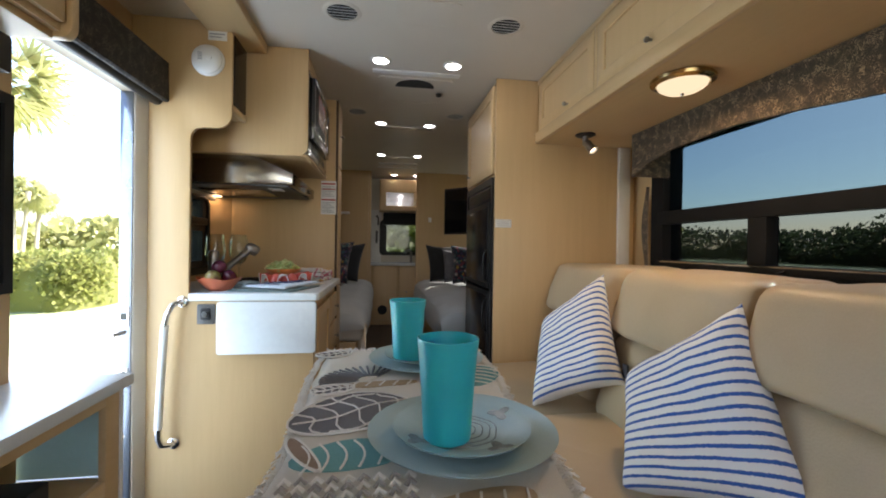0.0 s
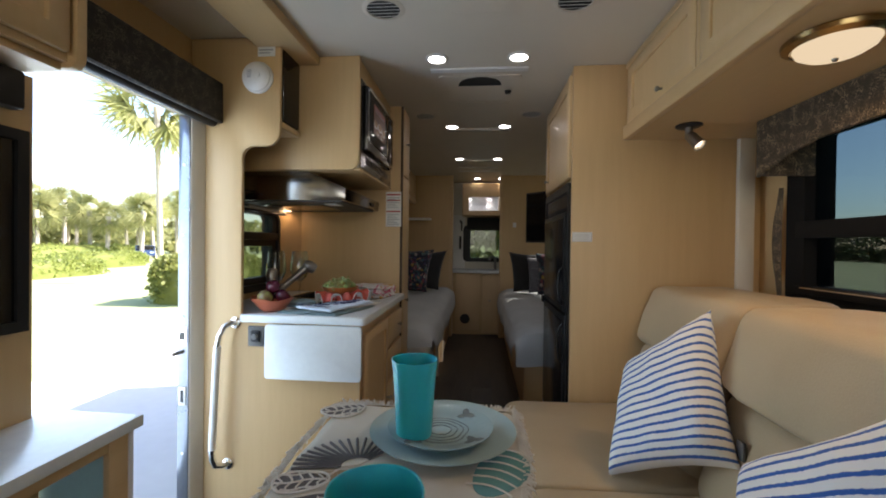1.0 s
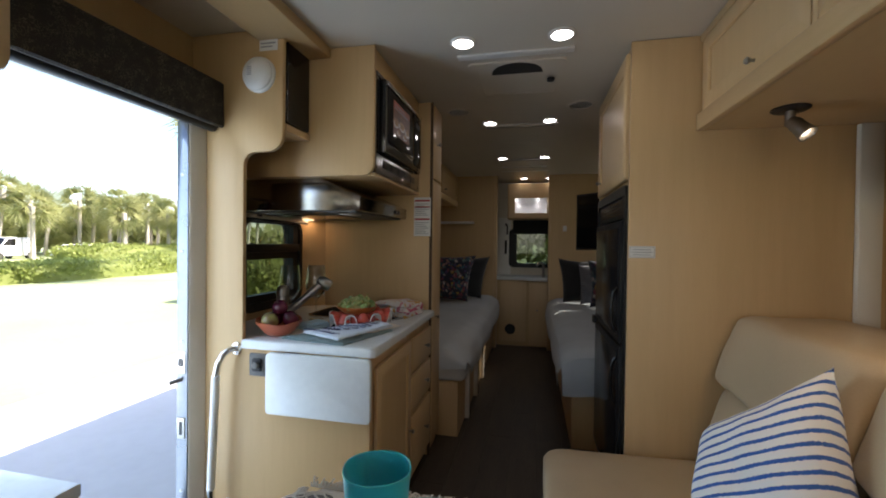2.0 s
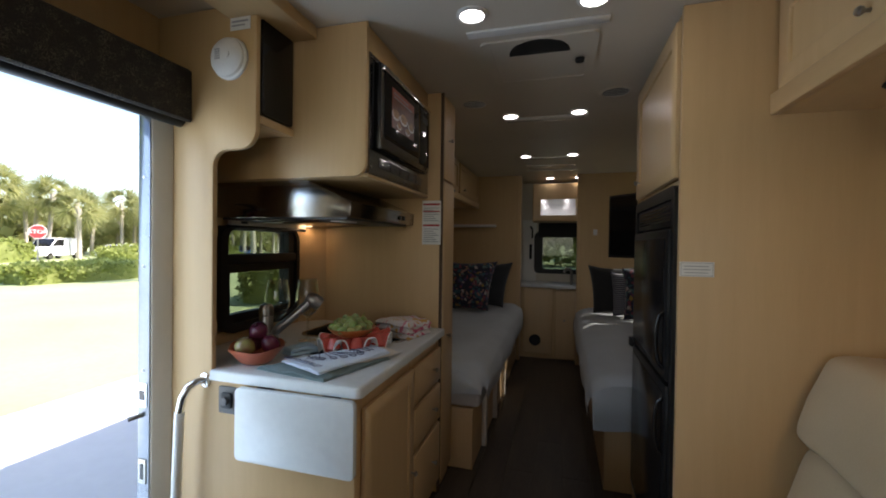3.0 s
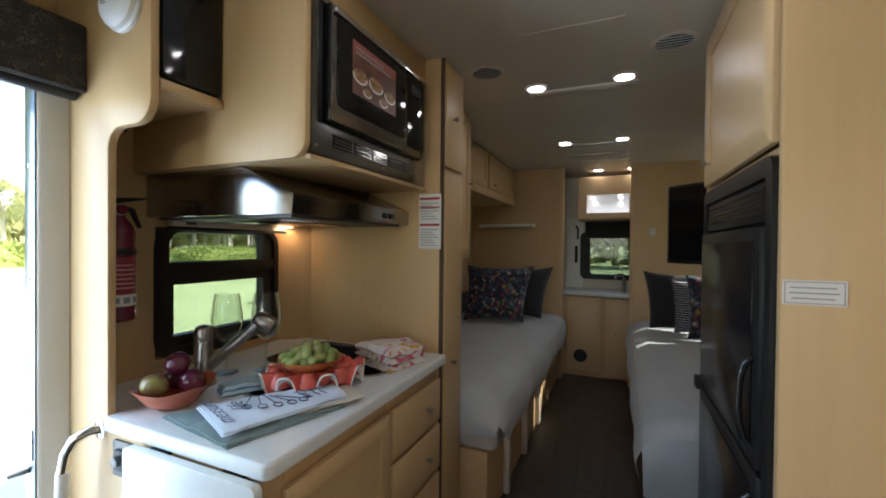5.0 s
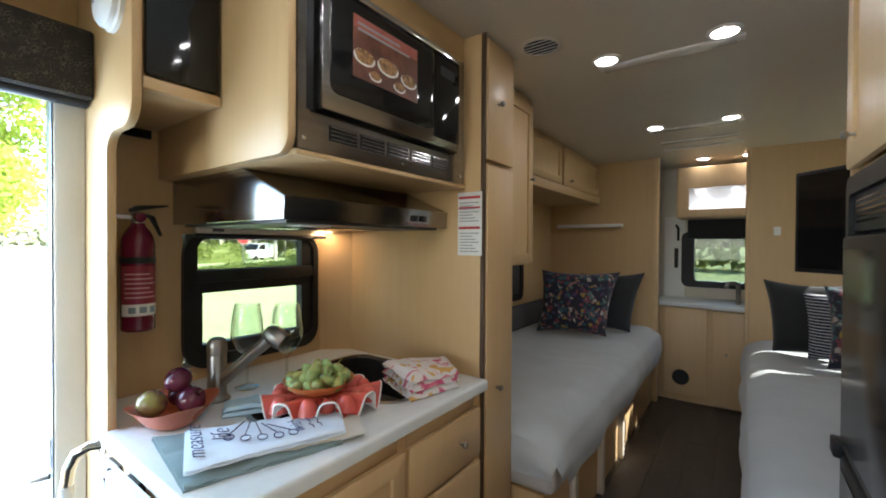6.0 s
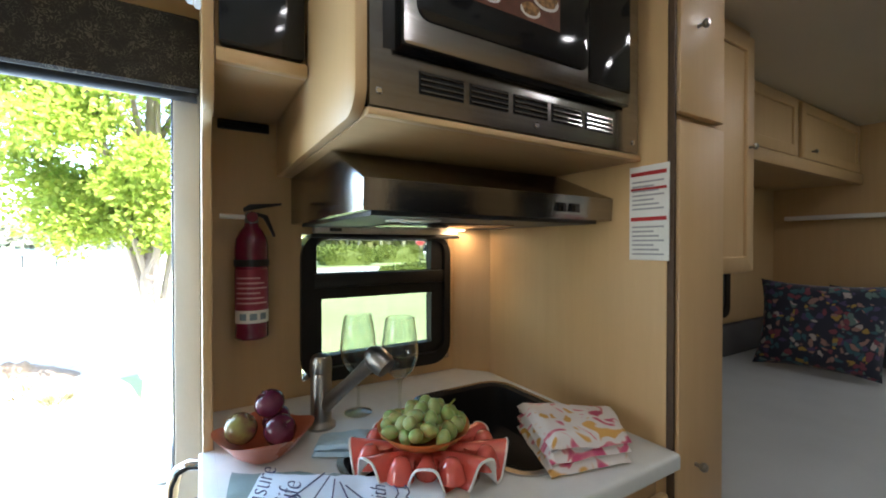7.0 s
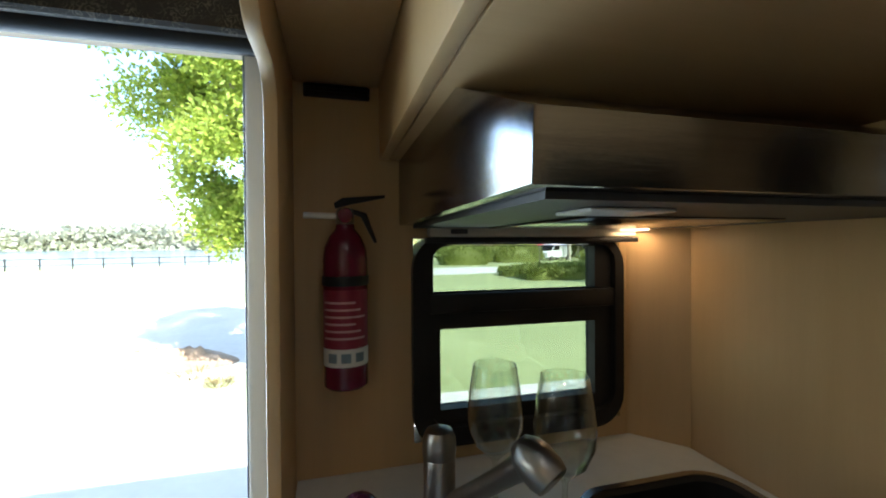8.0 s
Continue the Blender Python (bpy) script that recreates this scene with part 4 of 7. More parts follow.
def stripe_mat():
    mt = surf("striped_canvas", (0.72, 0.71, 0.68), rough=0.85, bump=0.35, fine=320, sheen=0.15)
    n, l = links(mt)
    uv = n.new("ShaderNodeUVMap")
    uv.uv_map = "weave"
    sx, ns = n.new("ShaderNodeSeparateXYZ"), n.new("ShaderNodeTexNoise")
    ns.inputs["Scale"].default_value = 60
    l.new(uv.outputs[0], ns.inputs["Vector"])
    l.new(uv.outputs[0], sx.inputs[0])
    jit = n.new("ShaderNodeMath")
    jit.operation = "MULTIPLY_ADD"
    jit.inputs[1].default_value = 0.012
    l.new(ns.outputs[0], jit.inputs[0])
    l.new(sx.outputs["Y"], jit.inputs[2])
    mu = n.new("ShaderNodeMath")
    mu.operation = "MULTIPLY"
    mu.inputs[1].default_value = 17.0
    l.new(jit.outputs[0], mu.inputs[0])
    fr = n.new("ShaderNodeMath")
    fr.operation = "FRACT"
    l.new(mu.outputs[0], fr.inputs[0])
    socket_mix(mt, [(0.0, (0.80, 0.82, 0.83)), (0.63, (0.80, 0.82, 0.83)), (0.67, (0.03, 0.12, 0.44)), (0.96, (0.03, 0.12, 0.44)), (1.0, (0.80, 0.82, 0.83))], fr.outputs[0], "LINEAR")
    return mt


def pillow_mesh(tl, tr, br, bl, thick, n=26, wrinkle=0.006, seed=0.0):
    """A stuffed square between four corners; the weave map runs along its edges."""
    tl, tr, br, bl = map(Vector, (tl, tr, br, bl))
    nrm = (tr - bl).cross(tl - br).normalized()
    bm = nb()
    uvl = bm.loops.layers.uv.new("weave")
    uvs = {}
    for side in (1, -1):
        grid = []
        for i in range(n + 1):
            row = []
            for j in range(n + 1):
                u, v = i / n, j / n
                pu, pv = 2 * u - 1, 2 * v - 1
                pinch = 1 - 0.10 * (1 - pu * pu) * abs(pv) ** 3 - 0.0
                pinch2 = 1 - 0.10 * (1 - pv * pv) * abs(pu) ** 3
                uu, vv = 0.5 + 0.5 * pu * pinch2, 0.5 + 0.5 * pv * pinch
                p = bl.lerp(br, uu).lerp(tl.lerp(tr, uu), vv)
                h = max(0.0, (1 - pu ** 4) * (1 - pv ** 4)) ** 0.55
                k = wrinkle * noise.noise(Vector((u * 6 + seed, v * 6, side * 2.0))) * h
                vt = bm.verts.new(p + nrm * side * (thick * 0.5 * h + k))
                uvs[vt] = (u, v)
                row.append(vt)
            grid.append(row)
        for i in range(n):
            for j in range(n):
                q = (grid[i][j], grid[i + 1][j], grid[i + 1][j + 1], grid[i][j + 1])
                bm.faces.new(q if side > 0 else q[::-1])
    for f in bm.faces:
        for lp in f.loops:
            lp[uvl].uv = uvs[lp.vert]
    bmesh.ops.remove_doubles(bm, verts=bm.verts, dist=1e-5)
    return bm


striped = stripe_mat()


def throw_pillow(tl, tr, br, bl, label, tuck):
    base = tuple((Vector(bl) + Vector(br)) / 2)
    p = thing("throw_pillow", base, label, "pillow", "striped pillows on the sofa")
    part("cover", pillow_mesh(tl, tr, br, bl, 0.20, n=40, wrinkle=0.010, seed=base[1]), striped, p)
    a, b = Vector(br), Vector(tr)
    bm = nb()
    k = a.lerp(b, 0.12)
    box(bm, k.x - 0.004, k.x + 0.004, k.y - 0.03, k.y - 0.002, k.z - 0.025, k.z + 0.025, 0.001)
    part("care_label", bm, ink if tuck else paper, p, "small sewn-in care label")


throw_pillow((0.725, 1.75, 0.715), (0.930, 1.62, 0.935), (0.890, 1.385, 0.545), (0.615, 1.60, 0.392), "white pillow with thin blue stripes leaning on leather sofa back", True)
throw_pillow((0.800, 1.235, 0.635), (0.970, 0.985, 0.900), (0.930, 0.70, 0.47), (0.655, 1.03, 0.375), "large white pillow with blue stripes slumped on sofa seat", False)


# ---- table ----
def table():
    t = thing("dinette_table", (0.08, 0.4, 0), "narrow pale laminate table beside sofa", "table")
    part("tabletop", prism(nb(), rrect(-0.135, 0.262, -0.35, 1.235, 0.05), "z", 0.698, 0.728, 0.005), cream_trim, t)
    part("leg", tube(nb(), [(0.08, 0.75, 0.012), (0.08, 0.75, 0.6975)], 0.032, 20), nickel, t)
    part("leg", tube(nb(), [(0.08, 0.05, 0.012), (0.08, 0.05, 0.6975)], 0.032, 20), nickel, t)
    for y in (0.75, 0.05):
        part("foot", lathe(nb(), [(0, 0.014), (0.05, 0.013), (0.09, 0.004), (0.09, 0)], 28, (0.08, y, 0.0)), nickel, t)


table()

# ---- sleeping area ----
def upper_left_cabinet():
    c = thing("wardrobe_cabinet", (-0.73, 3.25, 1.18), "maple upper cabinet with framed door at foot of bed", "cabinet")
    part("body", box(nb(), L + 0.002, -0.442, 3.002, 3.505, 1.185, TOP - 0.002, 0.002), maple, c)
    shaker(c, -0.4415, 3.03, 3.495, 1.19, 1.965, 1, knob_at=(3.46, 1.60))
    part("box", box(nb(), L + 0.002, -0.56, 3.002, 3.30, 1.02, 1.184, 0.002), maple, c)


upper_left_cabinet()


def bed_lockers():
    c = thing("bed_overhead_cabinet", (-0.8, 4.4, 1.64), "low row of maple overhead cabinets above bed", "cabinet")
    part("body", box(nb(), L + 0.002, -0.622, 3.507, 5.348, 1.655, TOP - 0.002), maple, c)
    part("light_rail", box(nb(), -0.640, -0.602, 3.507, 5.348, 1.645, 1.705, 0.004), maple_edge, c)
    for y0, y1 in ((3.56, 4.40), (4.45, 5.30)):
        shaker(c, -0.6215, y0, y1, 1.71, 1.985, 1, knob_at=(y0 + 0.12, 1.75))
    part("lamp_strip", box(nb(), -0.95, -0.80, 3.7, 4.1, 1.632, 1.6545, 0.004), white_plastic, c)


bed_lockers()


def fabric_drape(top_z, x_in, x_edge, drop_z, y0, y1, sgn, seed):
    """The hanging side of a bedspread with a wavy hem."""
    def fn(u, v):
        y = y0 + (y1 - y0) * u
        hem = drop_z - 0.022 + 0.018 * noise.noise(Vector((y * 2.2, seed, 0))) + (0.04 if u < 0.04 else 0)
        z = top_z + (hem - top_z) * v
        return Vector((x_edge + sgn * (0.012 + 0.004 * v * math.sin(y * 9 + seed) + 0.014 * v * noise.noise(Vector((y * 5, v * 2, seed)))), y, z))
    return fn


def bed(x_out, x_edge, y0, label, seed, drop, end_drop):
    """A built-in single bed: x_out at the wall, x_edge at the aisle."""
    sgn = 1 if x_edge > x_out else -1
    cx = (x_out + x_edge) / 2
    b = thing("single_bed", (cx, 4.2, 0), label, "bed", "single beds")
    a, e = sorted((x_out, x_edge - sgn * 0.06))
    part("base", box(nb(), a, e, y0 + 0.03, 5.345, 0.0, 0.34, 0.004), maple, b)
    a, e = sorted((x_out, x_edge - sgn * 0.012))
    part("mattress", box(nb(), a, e, y0 + 0.01, 5.345, 0.345, 0.54, 0.04, 3), mattress_mat, b)

    def top(u, v):
        x, y = x_out + (x_edge - x_out) * u, y0 + (5.34 - y0) * v
        z = 0.602 + 0.012 * noise.noise(Vector((x * 2.5, y * 2.5, seed))) + 0.006 * noise.noise(Vector((x * 9, y * 9, seed)))
        if u > 0.86:
            z -= 0.055 * ((u - 0.86) / 0.14) ** 2.2
        if v < 0.05:
            z -= 0.05 * ((0.05 - v) / 0.05) ** 2.2
        return Vector((x, y, z))
    drape = fabric_drape(0.549, x_out, x_edge, drop, y0, 5.34, sgn, seed)

    def over(u, v):
        if u <= 0.7:
            return top(u / 0.7, v)
        k, edge = (u - 0.7) / 0.3, top(1.0, v)
        low = drape(v, 1.0)
        swell = math.sin(min(1.0, k * 1.6) * math.pi / 2)
        return Vector((edge.x + (low.x - edge.x) * swell + sgn * 0.012 * math.sin(k * math.pi), edge.y, edge.z + (low.z - edge.z) * k))
    bm = sheet(nb(), over, 50, 110)

    def end(u, v):
        edge = over(u, 0.0)
        if u <= 0.7:
            low = end_drop + 0.03 * math.sin(u * 9 + seed)
            return Vector((edge.x, edge.y - 0.03 * math.sin(min(1, v * 1.6) * math.pi / 2) * (1 + 0.5 * math.sin(u * 20)), edge.z + (low - edge.z) * v))
        return Vector((edge.x, edge.y - 0.01 * v, edge.z))
    sheet(bm, end, 50, 10)
    part("bedspread", bm, bedspread, b, "pale grey quilted bedspread hanging over the edge")
    return b


bl = bed(L + 0.002, -0.115, 3.012, "built-in single bed with pale grey bedspread and maple base", 1.3, 0.40, 0.42)
for y in (3.35, 3.78, 4.22):
    part("post", box(nb(), -0.176, -0.146, y - 0.02, y + 0.02, 0.0, 0.344, 0.003), cream_trim, bl)
br = bed(R - 0.002, 0.445, 3.03, "built-in single bed with pale bedspread behind refrigerator", 5.1, 0.36, 0.36)


def floral():
    mt = surf("floral_print", (0.022, 0.026, 0.045), rough=0.8, bump=0.25, fine=260, sheen=0.2)
    n, l = links(mt)
    tc, vo, no = n.new("ShaderNodeTexCoord"), n.new("ShaderNodeTexVoronoi"), n.new("ShaderNodeTexNoise")
    vo.inputs["Scale"].default_value, vo.inputs["Randomness"].default_value = 40, 1
    no.inputs["Scale"].default_value = 16
    l.new(tc.outputs["Object"], no.inputs["Vector"])
    mx = n.new("ShaderNodeMix")
    mx.data_type = "VECTOR"
    mx.inputs["Factor"].default_value = 0.06
    l.new(tc.outputs["Object"], mx.inputs[4])
    l.new(no.outputs["Color"], mx.inputs[5])
    l.new(mx.outputs[1], vo.inputs["Vector"])
    sep = n.new("ShaderNodeSeparateColor")
    l.new(vo.outputs["Color"], sep.inputs[0])
    ground = (0.020, 0.024, 0.042)
    rp = socket_mix(mt, [(0.0, ground), (0.34, (0.20, 0.05, 0.07)), (0.47, (0.04, 0.11, 0.13)), (0.62, (0.30, 0.17, 0.14)), (0.71, (0.07, 0.05, 0.12)), (0.83, (0.36, 0.23, 0.05)), (0.88, (0.12, 0.19, 0.17)), (0.94, (0.42, 0.36, 0.33))], sep.outputs[0])
    edge = n.new("ShaderNodeMapRange")
    edge.inputs["From Min"].default_value, edge.inputs["From Max"].default_value = 0.50, 0.66
    l.new(vo.outputs["Distance"], edge.inputs["Value"])
    m2 = n.new("ShaderNodeMix")
    m2.data_type = "RGBA"
    m2.inputs["B"].default_value = (*ground, 1)
    l.new(edge.outputs[0], m2.inputs["Factor"])
    l.new(rp.outputs[0], m2.inputs["A"])
    l.new(m2.outputs["Result"], n["Principled BSDF"].inputs["Base Color"])
    return mt


floral_cloth = floral()
navy_stripe = surf("navy_striped_cloth", (0.03, 0.035, 0.07), rough=0.85, bump=0.2, fine=240)
_n, _l = links(navy_stripe)
_tc, _wv = _n.new("ShaderNodeTexCoord"), _n.new("ShaderNodeTexWave")
_wv.bands_direction = "Z"
_wv.inputs["Scale"].default_value = 18
_l.new(_tc.outputs["Object"], _wv.inputs["Vector"])
socket_mix(navy_stripe, [(0.0, (0.025, 0.03, 0.06)), (0.82, (0.55, 0.55, 0.55))], _wv.outputs["Fac"])


def bed_pillow(name, mat, corners, thick, label):
    bm = pillow_mesh(*corners, thick, seed=corners[0][0] * 3)
    at = tuple((Vector(corners[2]) + Vector(corners[3])) / 2)
    return solo(name, bm, mat, label, "pillow", "bed pillows", at=at)


bed_pillow("bed_pillow", floral_cloth, ((-0.86, 4.68, 1.085), (-0.305, 4.80, 1.085), (-0.375, 4.70, 0.615), (-0.87, 4.60, 0.615)), 0.17, "square pillow with dark floral print on bed")
bed_pillow("bed_pillow", dark_cloth, ((-0.66, 5.02, 1.05), (-0.19, 5.10, 1.07), (-0.275, 5.0, 0.61), (-0.68, 4.94, 0.61)), 0.15, "charcoal velvet pillow with pointed corners on bed")
bed_pillow("bed_pillow", dark_cloth, ((0.535, 5.03, 1.065), (0.93, 4.96, 1.05), (0.92, 4.84, 0.62), (0.58, 4.90, 0.62)), 0.15, "charcoal velvet pillow with pointed corners on bed")
bed_pillow("bed_pillow", navy_stripe, ((0.72, 4.87, 1.01), (1.02, 4.80, 1.02), (1.00, 4.72, 0.62), (0.735, 4.78, 0.62)), 0.12, "navy pillow with fine white stripes on bed")
bed_pillow("bed_pillow", floral_cloth, ((0.795, 4.72, 1.06), (1.22, 4.64, 1.05), (1.19, 4.54, 0.62), (0.80, 4.60, 0.62)), 0.15, "square pillow with dark floral print on bed")
solo("wall_shelf", box(nb(), -0.96, -0.405, 5.262, 5.3485, 1.440, 1.466, 0.004), white_plastic, "narrow white ledge on bulkhead above bed", "shelf")
solo("headboard_pad", box(nb(), L + 0.002, L + 0.05, 3.51, 5.30, 0.61, 0.80, 0.015), grey_cloth, "grey padded panel along wall above bed", "headboard")


def bed_window():
    w = thing("window_4", (L, 4.1, 0.85), "black bedroom window with closed dark shade", "window", kind="structure")
    part("window_frame", ring(nb(), rrect(3.60, 4.70, 0.84, 1.42, 0.06), rrect(3.65, 4.65, 0.89, 1.37, 0.03), "x", L + 0.001, L + 0.022), black_satin, w)
    part("shade", box(nb(), L + 0.001, L + 0.012, 3.64, 4.66, 0.88, 1.38), dark_cloth, w)


bed_window()


def bedroom_tv():
    t = thing("wall_screen", (0.75, 4.0, 1.17), "small black flat screen turned on wall bracket above bed", "television")
    a, b = Vector((0.615, 4.06, 0)), Vector((0.93, 3.70, 0))
    d = (b - a).normalized()
    nr = Vector((d.y, -d.x, 0))
    bm = nb()
    prism(bm, [tuple((a)[:2]), tuple((b)[:2]), tuple((b - nr * 0.04)[:2]), tuple((a - nr * 0.04)[:2])], "z", 1.165, 1.615, 0.003)
    part("case", bm, black_satin, t)
    bm = nb()
    a2, b2 = a + d * 0.015 + nr * 0.001, b - d * 0.015 + nr * 0.001
    prism(bm, [tuple(a2[:2]), tuple(b2[:2]), tuple((b2 + nr * 0.0015)[:2]), tuple((a2 + nr * 0.0015)[:2])], "z", 1.185, 1.60)
    part("screen", bm, black_gloss, t)
    part("bracket", tube(nb(), [(0.80, 3.93, 1.39), (0.95, 4.2, 1.39), (1.49, 4.3, 1.39)], 0.018, 10), black_satin, t)


bedroom_tv()
solo("wall_socket", box(nb(), 0.60, 0.64, 5.338, 5.349, 1.36, 1.42, 0.002), white_plastic, "small white switch on bulkhead", "switch")

# ---- washroom behind the bulkhead ----
fr = nb()
box(fr, -0.168, -0.135, 5.33, 5.40, 0, TOP - 0.001, 0.004)
box(fr, 0.440, 0.464, 5.33, 5.40, 0, TOP - 0.001, 0.004)
solo("washroom_door_frame", fr, maple_edge, "maple washroom door frame", "door frame", kind="structure")


def washroom():
    v = thing("vanity_unit", (0.2, 5.65, 0), "maple washroom vanity with pale top and small tap", "vanity")
    part("body", box(nb(), -0.85, 1.2, 5.50, 5.945, 0.0, 0.783), maple, v)
    part("door", box(nb(), -0.10, 0.20, 5.475, 5.4995, 0.06, 0.77, 0.004), maple_door, v)
    part("door", box(nb(), 0.24, 0.60, 5.44, 5.4995, 0.03, 0.77, 0.004), maple_door, v)
    part("knob", lathe(nb(), [(0, 0.02), (0.01, 0.016), (0.005, 0.008), (0.005, 0)], 12, (0.33, 5.44, 0.44), Matrix.Rotation(radians(90), 4, "X")), nickel, v)
    part("vanity_top", prism(nb(), [(-0.85, 5.46), (0.15, 5.46), (0.25, 5.40), (0.80, 5.40), (0.80, 5.945), (-0.85, 5.945)], "z", 0.7835, 0.815, 0.005), solid_surface, v, "pale solid-surface top")
    part("splashback", box(nb(), -0.17, -0.005, 5.935, 5.9485, 0.8155, 1.55), white_plastic, v)
    part("tap", tube(nb(), [(0.40, 5.62, 0.815), (0.40, 5.62, 0.96), (0.38, 5.60, 0.985), (0.34, 5.56, 0.985), (0.32, 5.54, 0.955)], 0.016, 12), nickel, v)
    part("vent_grille", lathe(nb(), [(0, 0.012), (0.055, 0.012), (0.062, 0.006), (0.062, 0)], 28, (0.02, 5.4748, 0.20), Matrix.Rotation(radians(90), 4, "X")), black_satin, v)


washroom()


def medicine_cabinet():
    c = thing("mirror_cabinet", (0.3, 5.8, 1.56), "maple washroom wall cabinet with mirrored door", "cabinet")
    part("body", box(nb(), -0.035, 0.85, 5.60, 5.945, 1.52, 1.94, 0.003), maple, c)
    part("door", ring(nb(), [(-0.02, 1.53), (0.58, 1.53), (0.58, 1.93), (-0.02, 1.93)], [(0.054, 1.584), (0.51, 1.584), (0.51, 1.765), (0.054, 1.765)], "y", 5.582, 5.5995), maple_door, c)
    part("mirror", box(nb(), 0.05, 0.515, 5.590, 5.5985, 1.58, 1.77), chrome, c, "mirror glass")


medicine_cabinet()


def washroom_window():
    w = thing("window_5", (0.35, BACK, 0.92), "black-framed washroom window with dark rolled blind", "window", kind="structure")
    part("window_frame", ring(nb(), rrect(-0.03, 0.73, 0.91, 1.41, 0.06), rrect(0.069, 0.67, 0.962, 1.365, 0.035), "y", BACK - 0.022, BACK + 0.085), black_satin, w)
    part("pane", box(nb(), 0.02, 0.68, BACK + 0.01, BACK + 0.014, 0.955, 1.38), rear_tint, w)
    part("blind", box(nb(), 0.02, 0.76, BACK - 0.07, BACK - 0.024, 1.343, 1.516, 0.012), dark_cloth, w, "dark rolled-up blind")


washroom_window()
hook = thing("towel_hook", (-0.06, 5.9, 1.3), "dark wall hook with hanging shower hose", "hook")
part("arm", tube(nb(), [(-0.07, 5.945, 1.45), (-0.07, 5.90, 1.47), (-0.05, 5.87, 1.44), (-0.05, 5.87, 1.33)], 0.010, 8), black_satin, hook)
part("handset", box(nb(), -0.085, -0.055, 5.91, 5.945, 1.08, 1.26, 0.006), black_satin, hook)

# ---- ceiling fittings ----
gloss_white = surf("gloss_white_trim", (0.74, 0.72, 0.68), (0.70, 0.68, 0.64), 4, rough=0.18, bump=0.02, coat=0.4)
led = glow("led_panel", (1.0, 0.96, 0.90), 4)


def downlight(x, y, power):
    d = thing("downlight", (x, y, TOP), "small round recessed ceiling downlight, switched on", "lamp", "ceiling downlights")
    part("ring", lathe(nb(), [(0.040, 0.0), (0.052, -0.001), (0.053, -0.004), (0.045, -0.010), (0.040, -0.009), (0.038, -0.002)], 32, (x, y, TOP)), white_plastic, d)
    part("diffuser", lathe(nb(), [(0.040, -0.006), (0.03, -0.0085), (0, -0.0095)], 28, (x, y, TOP)), led, d, "glowing white diffuser")
    lamp("downlight_light", "AREA", look((x, y, TOP - 0.014), (x, y, 0)), power, (1.0, 0.95, 0.87), size=0.07)


for y in (2.15, 3.245, 4.365):
    for x in (-0.016, 0.362):
        downlight(x, y, 0.07)
for x in (0.157, 0.457):
    downlight(x, 5.56, 0.02)


def air_vent(x, y):
    v = thing("ceiling_vent", (x, y, TOP), "round white ceiling air vent with slanted slats", "vent", "round ceiling vents")
    part("ring", lathe(nb(), [(0.062, 0), (0.078, -0.0006), (0.079, -0.002), (0.070, -0.005), (0.062, -0.006), (0.060, 0)], 36, (x, y, TOP)), white_vinyl, v)
    part("throat", lathe(nb(), [(0, -0.002), (0.06, -0.002), (0.06, -0.001), (0, -0.001)], 28, (x, y, TOP)), black_satin, v)
    for k in range(-2, 3):
        w = math.sqrt(max(0.0, 0.060 ** 2 - (0.021 * k) ** 2))
        bm = nb()
        box(bm, -w, w, -0.0024, 0.0024, -0.0008, 0.0008)
        bmesh.ops.rotate(bm, cent=(0, 0, 0), matrix=Matrix.Rotation(radians(40), 3, "X"), verts=bm.verts)
        bmesh.ops.translate(bm, vec=(x, y + 0.021 * k, TOP - 0.005), verts=bm.verts)
        part("slat", bm, white_plastic, v)


for x, y in ((-0.172, 1.74), (0.52, 1.73), (-0.182, 3.0), (0.522, 2.985)):
    air_vent(x, y)


def roof_hatch(x0, x1, y0, y1, name, label, open_lid=False, proud=0.008):
    h = thing(name, ((x0 + x1) / 2, (y0 + y1) / 2, TOP), label, "hatch")
    part("frame", ring(nb(), rrect(x0, x1, y0, y1, 0.03), rrect(x0 + 0.035, x1 - 0.035, y0 + 0.035, y1 - 0.035, 0.02), "z", TOP - proud, TOP - 0.0005), white_vinyl, h)
    part("lid", box(nb(), x0 + 0.034, x1 - 0.034, y0 + 0.034, y1 - 0.034, TOP - min(0.006, proud - 0.001), TOP - 0.0008), white_vinyl, h)
    if open_lid:
        cx, cy = (x0 + x1) / 2, (y0 + y1) / 2
        part("fan_opening", prism(nb(), arc(cx, y0 + 0.125, 0.115, 180, 360, 16), "z", TOP - 0.009, TOP - 0.0062), black_satin, h)
        part("knob", lathe(nb(), [(0, -0.03), (0.016, -0.029), (0.018, -0.016), (0, -0.016)], 16, (x1 - 0.06, cy - 0.02, TOP)), black_satin, h)


roof_hatch(-0.03, 0.397, 2.345, 2.76, "roof_fan", "white framed roof fan with dark opening", True)
roof_hatch(0.045, 0.31, 1.60, 1.82, "ceiling_panel", "thin white square access panel in ceiling", proud=0.004)
roof_hatch(0.0, 0.36, 3.36, 3.85, "roof_vent", "white framed ceiling skylight cover", proud=0.004)
for y in (3.30, 4.42, 4.78):
    solo("ceiling_trim", box(nb(), -0.045, 0.395, y, y + 0.05, TOP - 0.012, TOP - 0.0005, 0.004), gloss_white, "glossy white cross batten on ceiling", "trim", kind="structure")

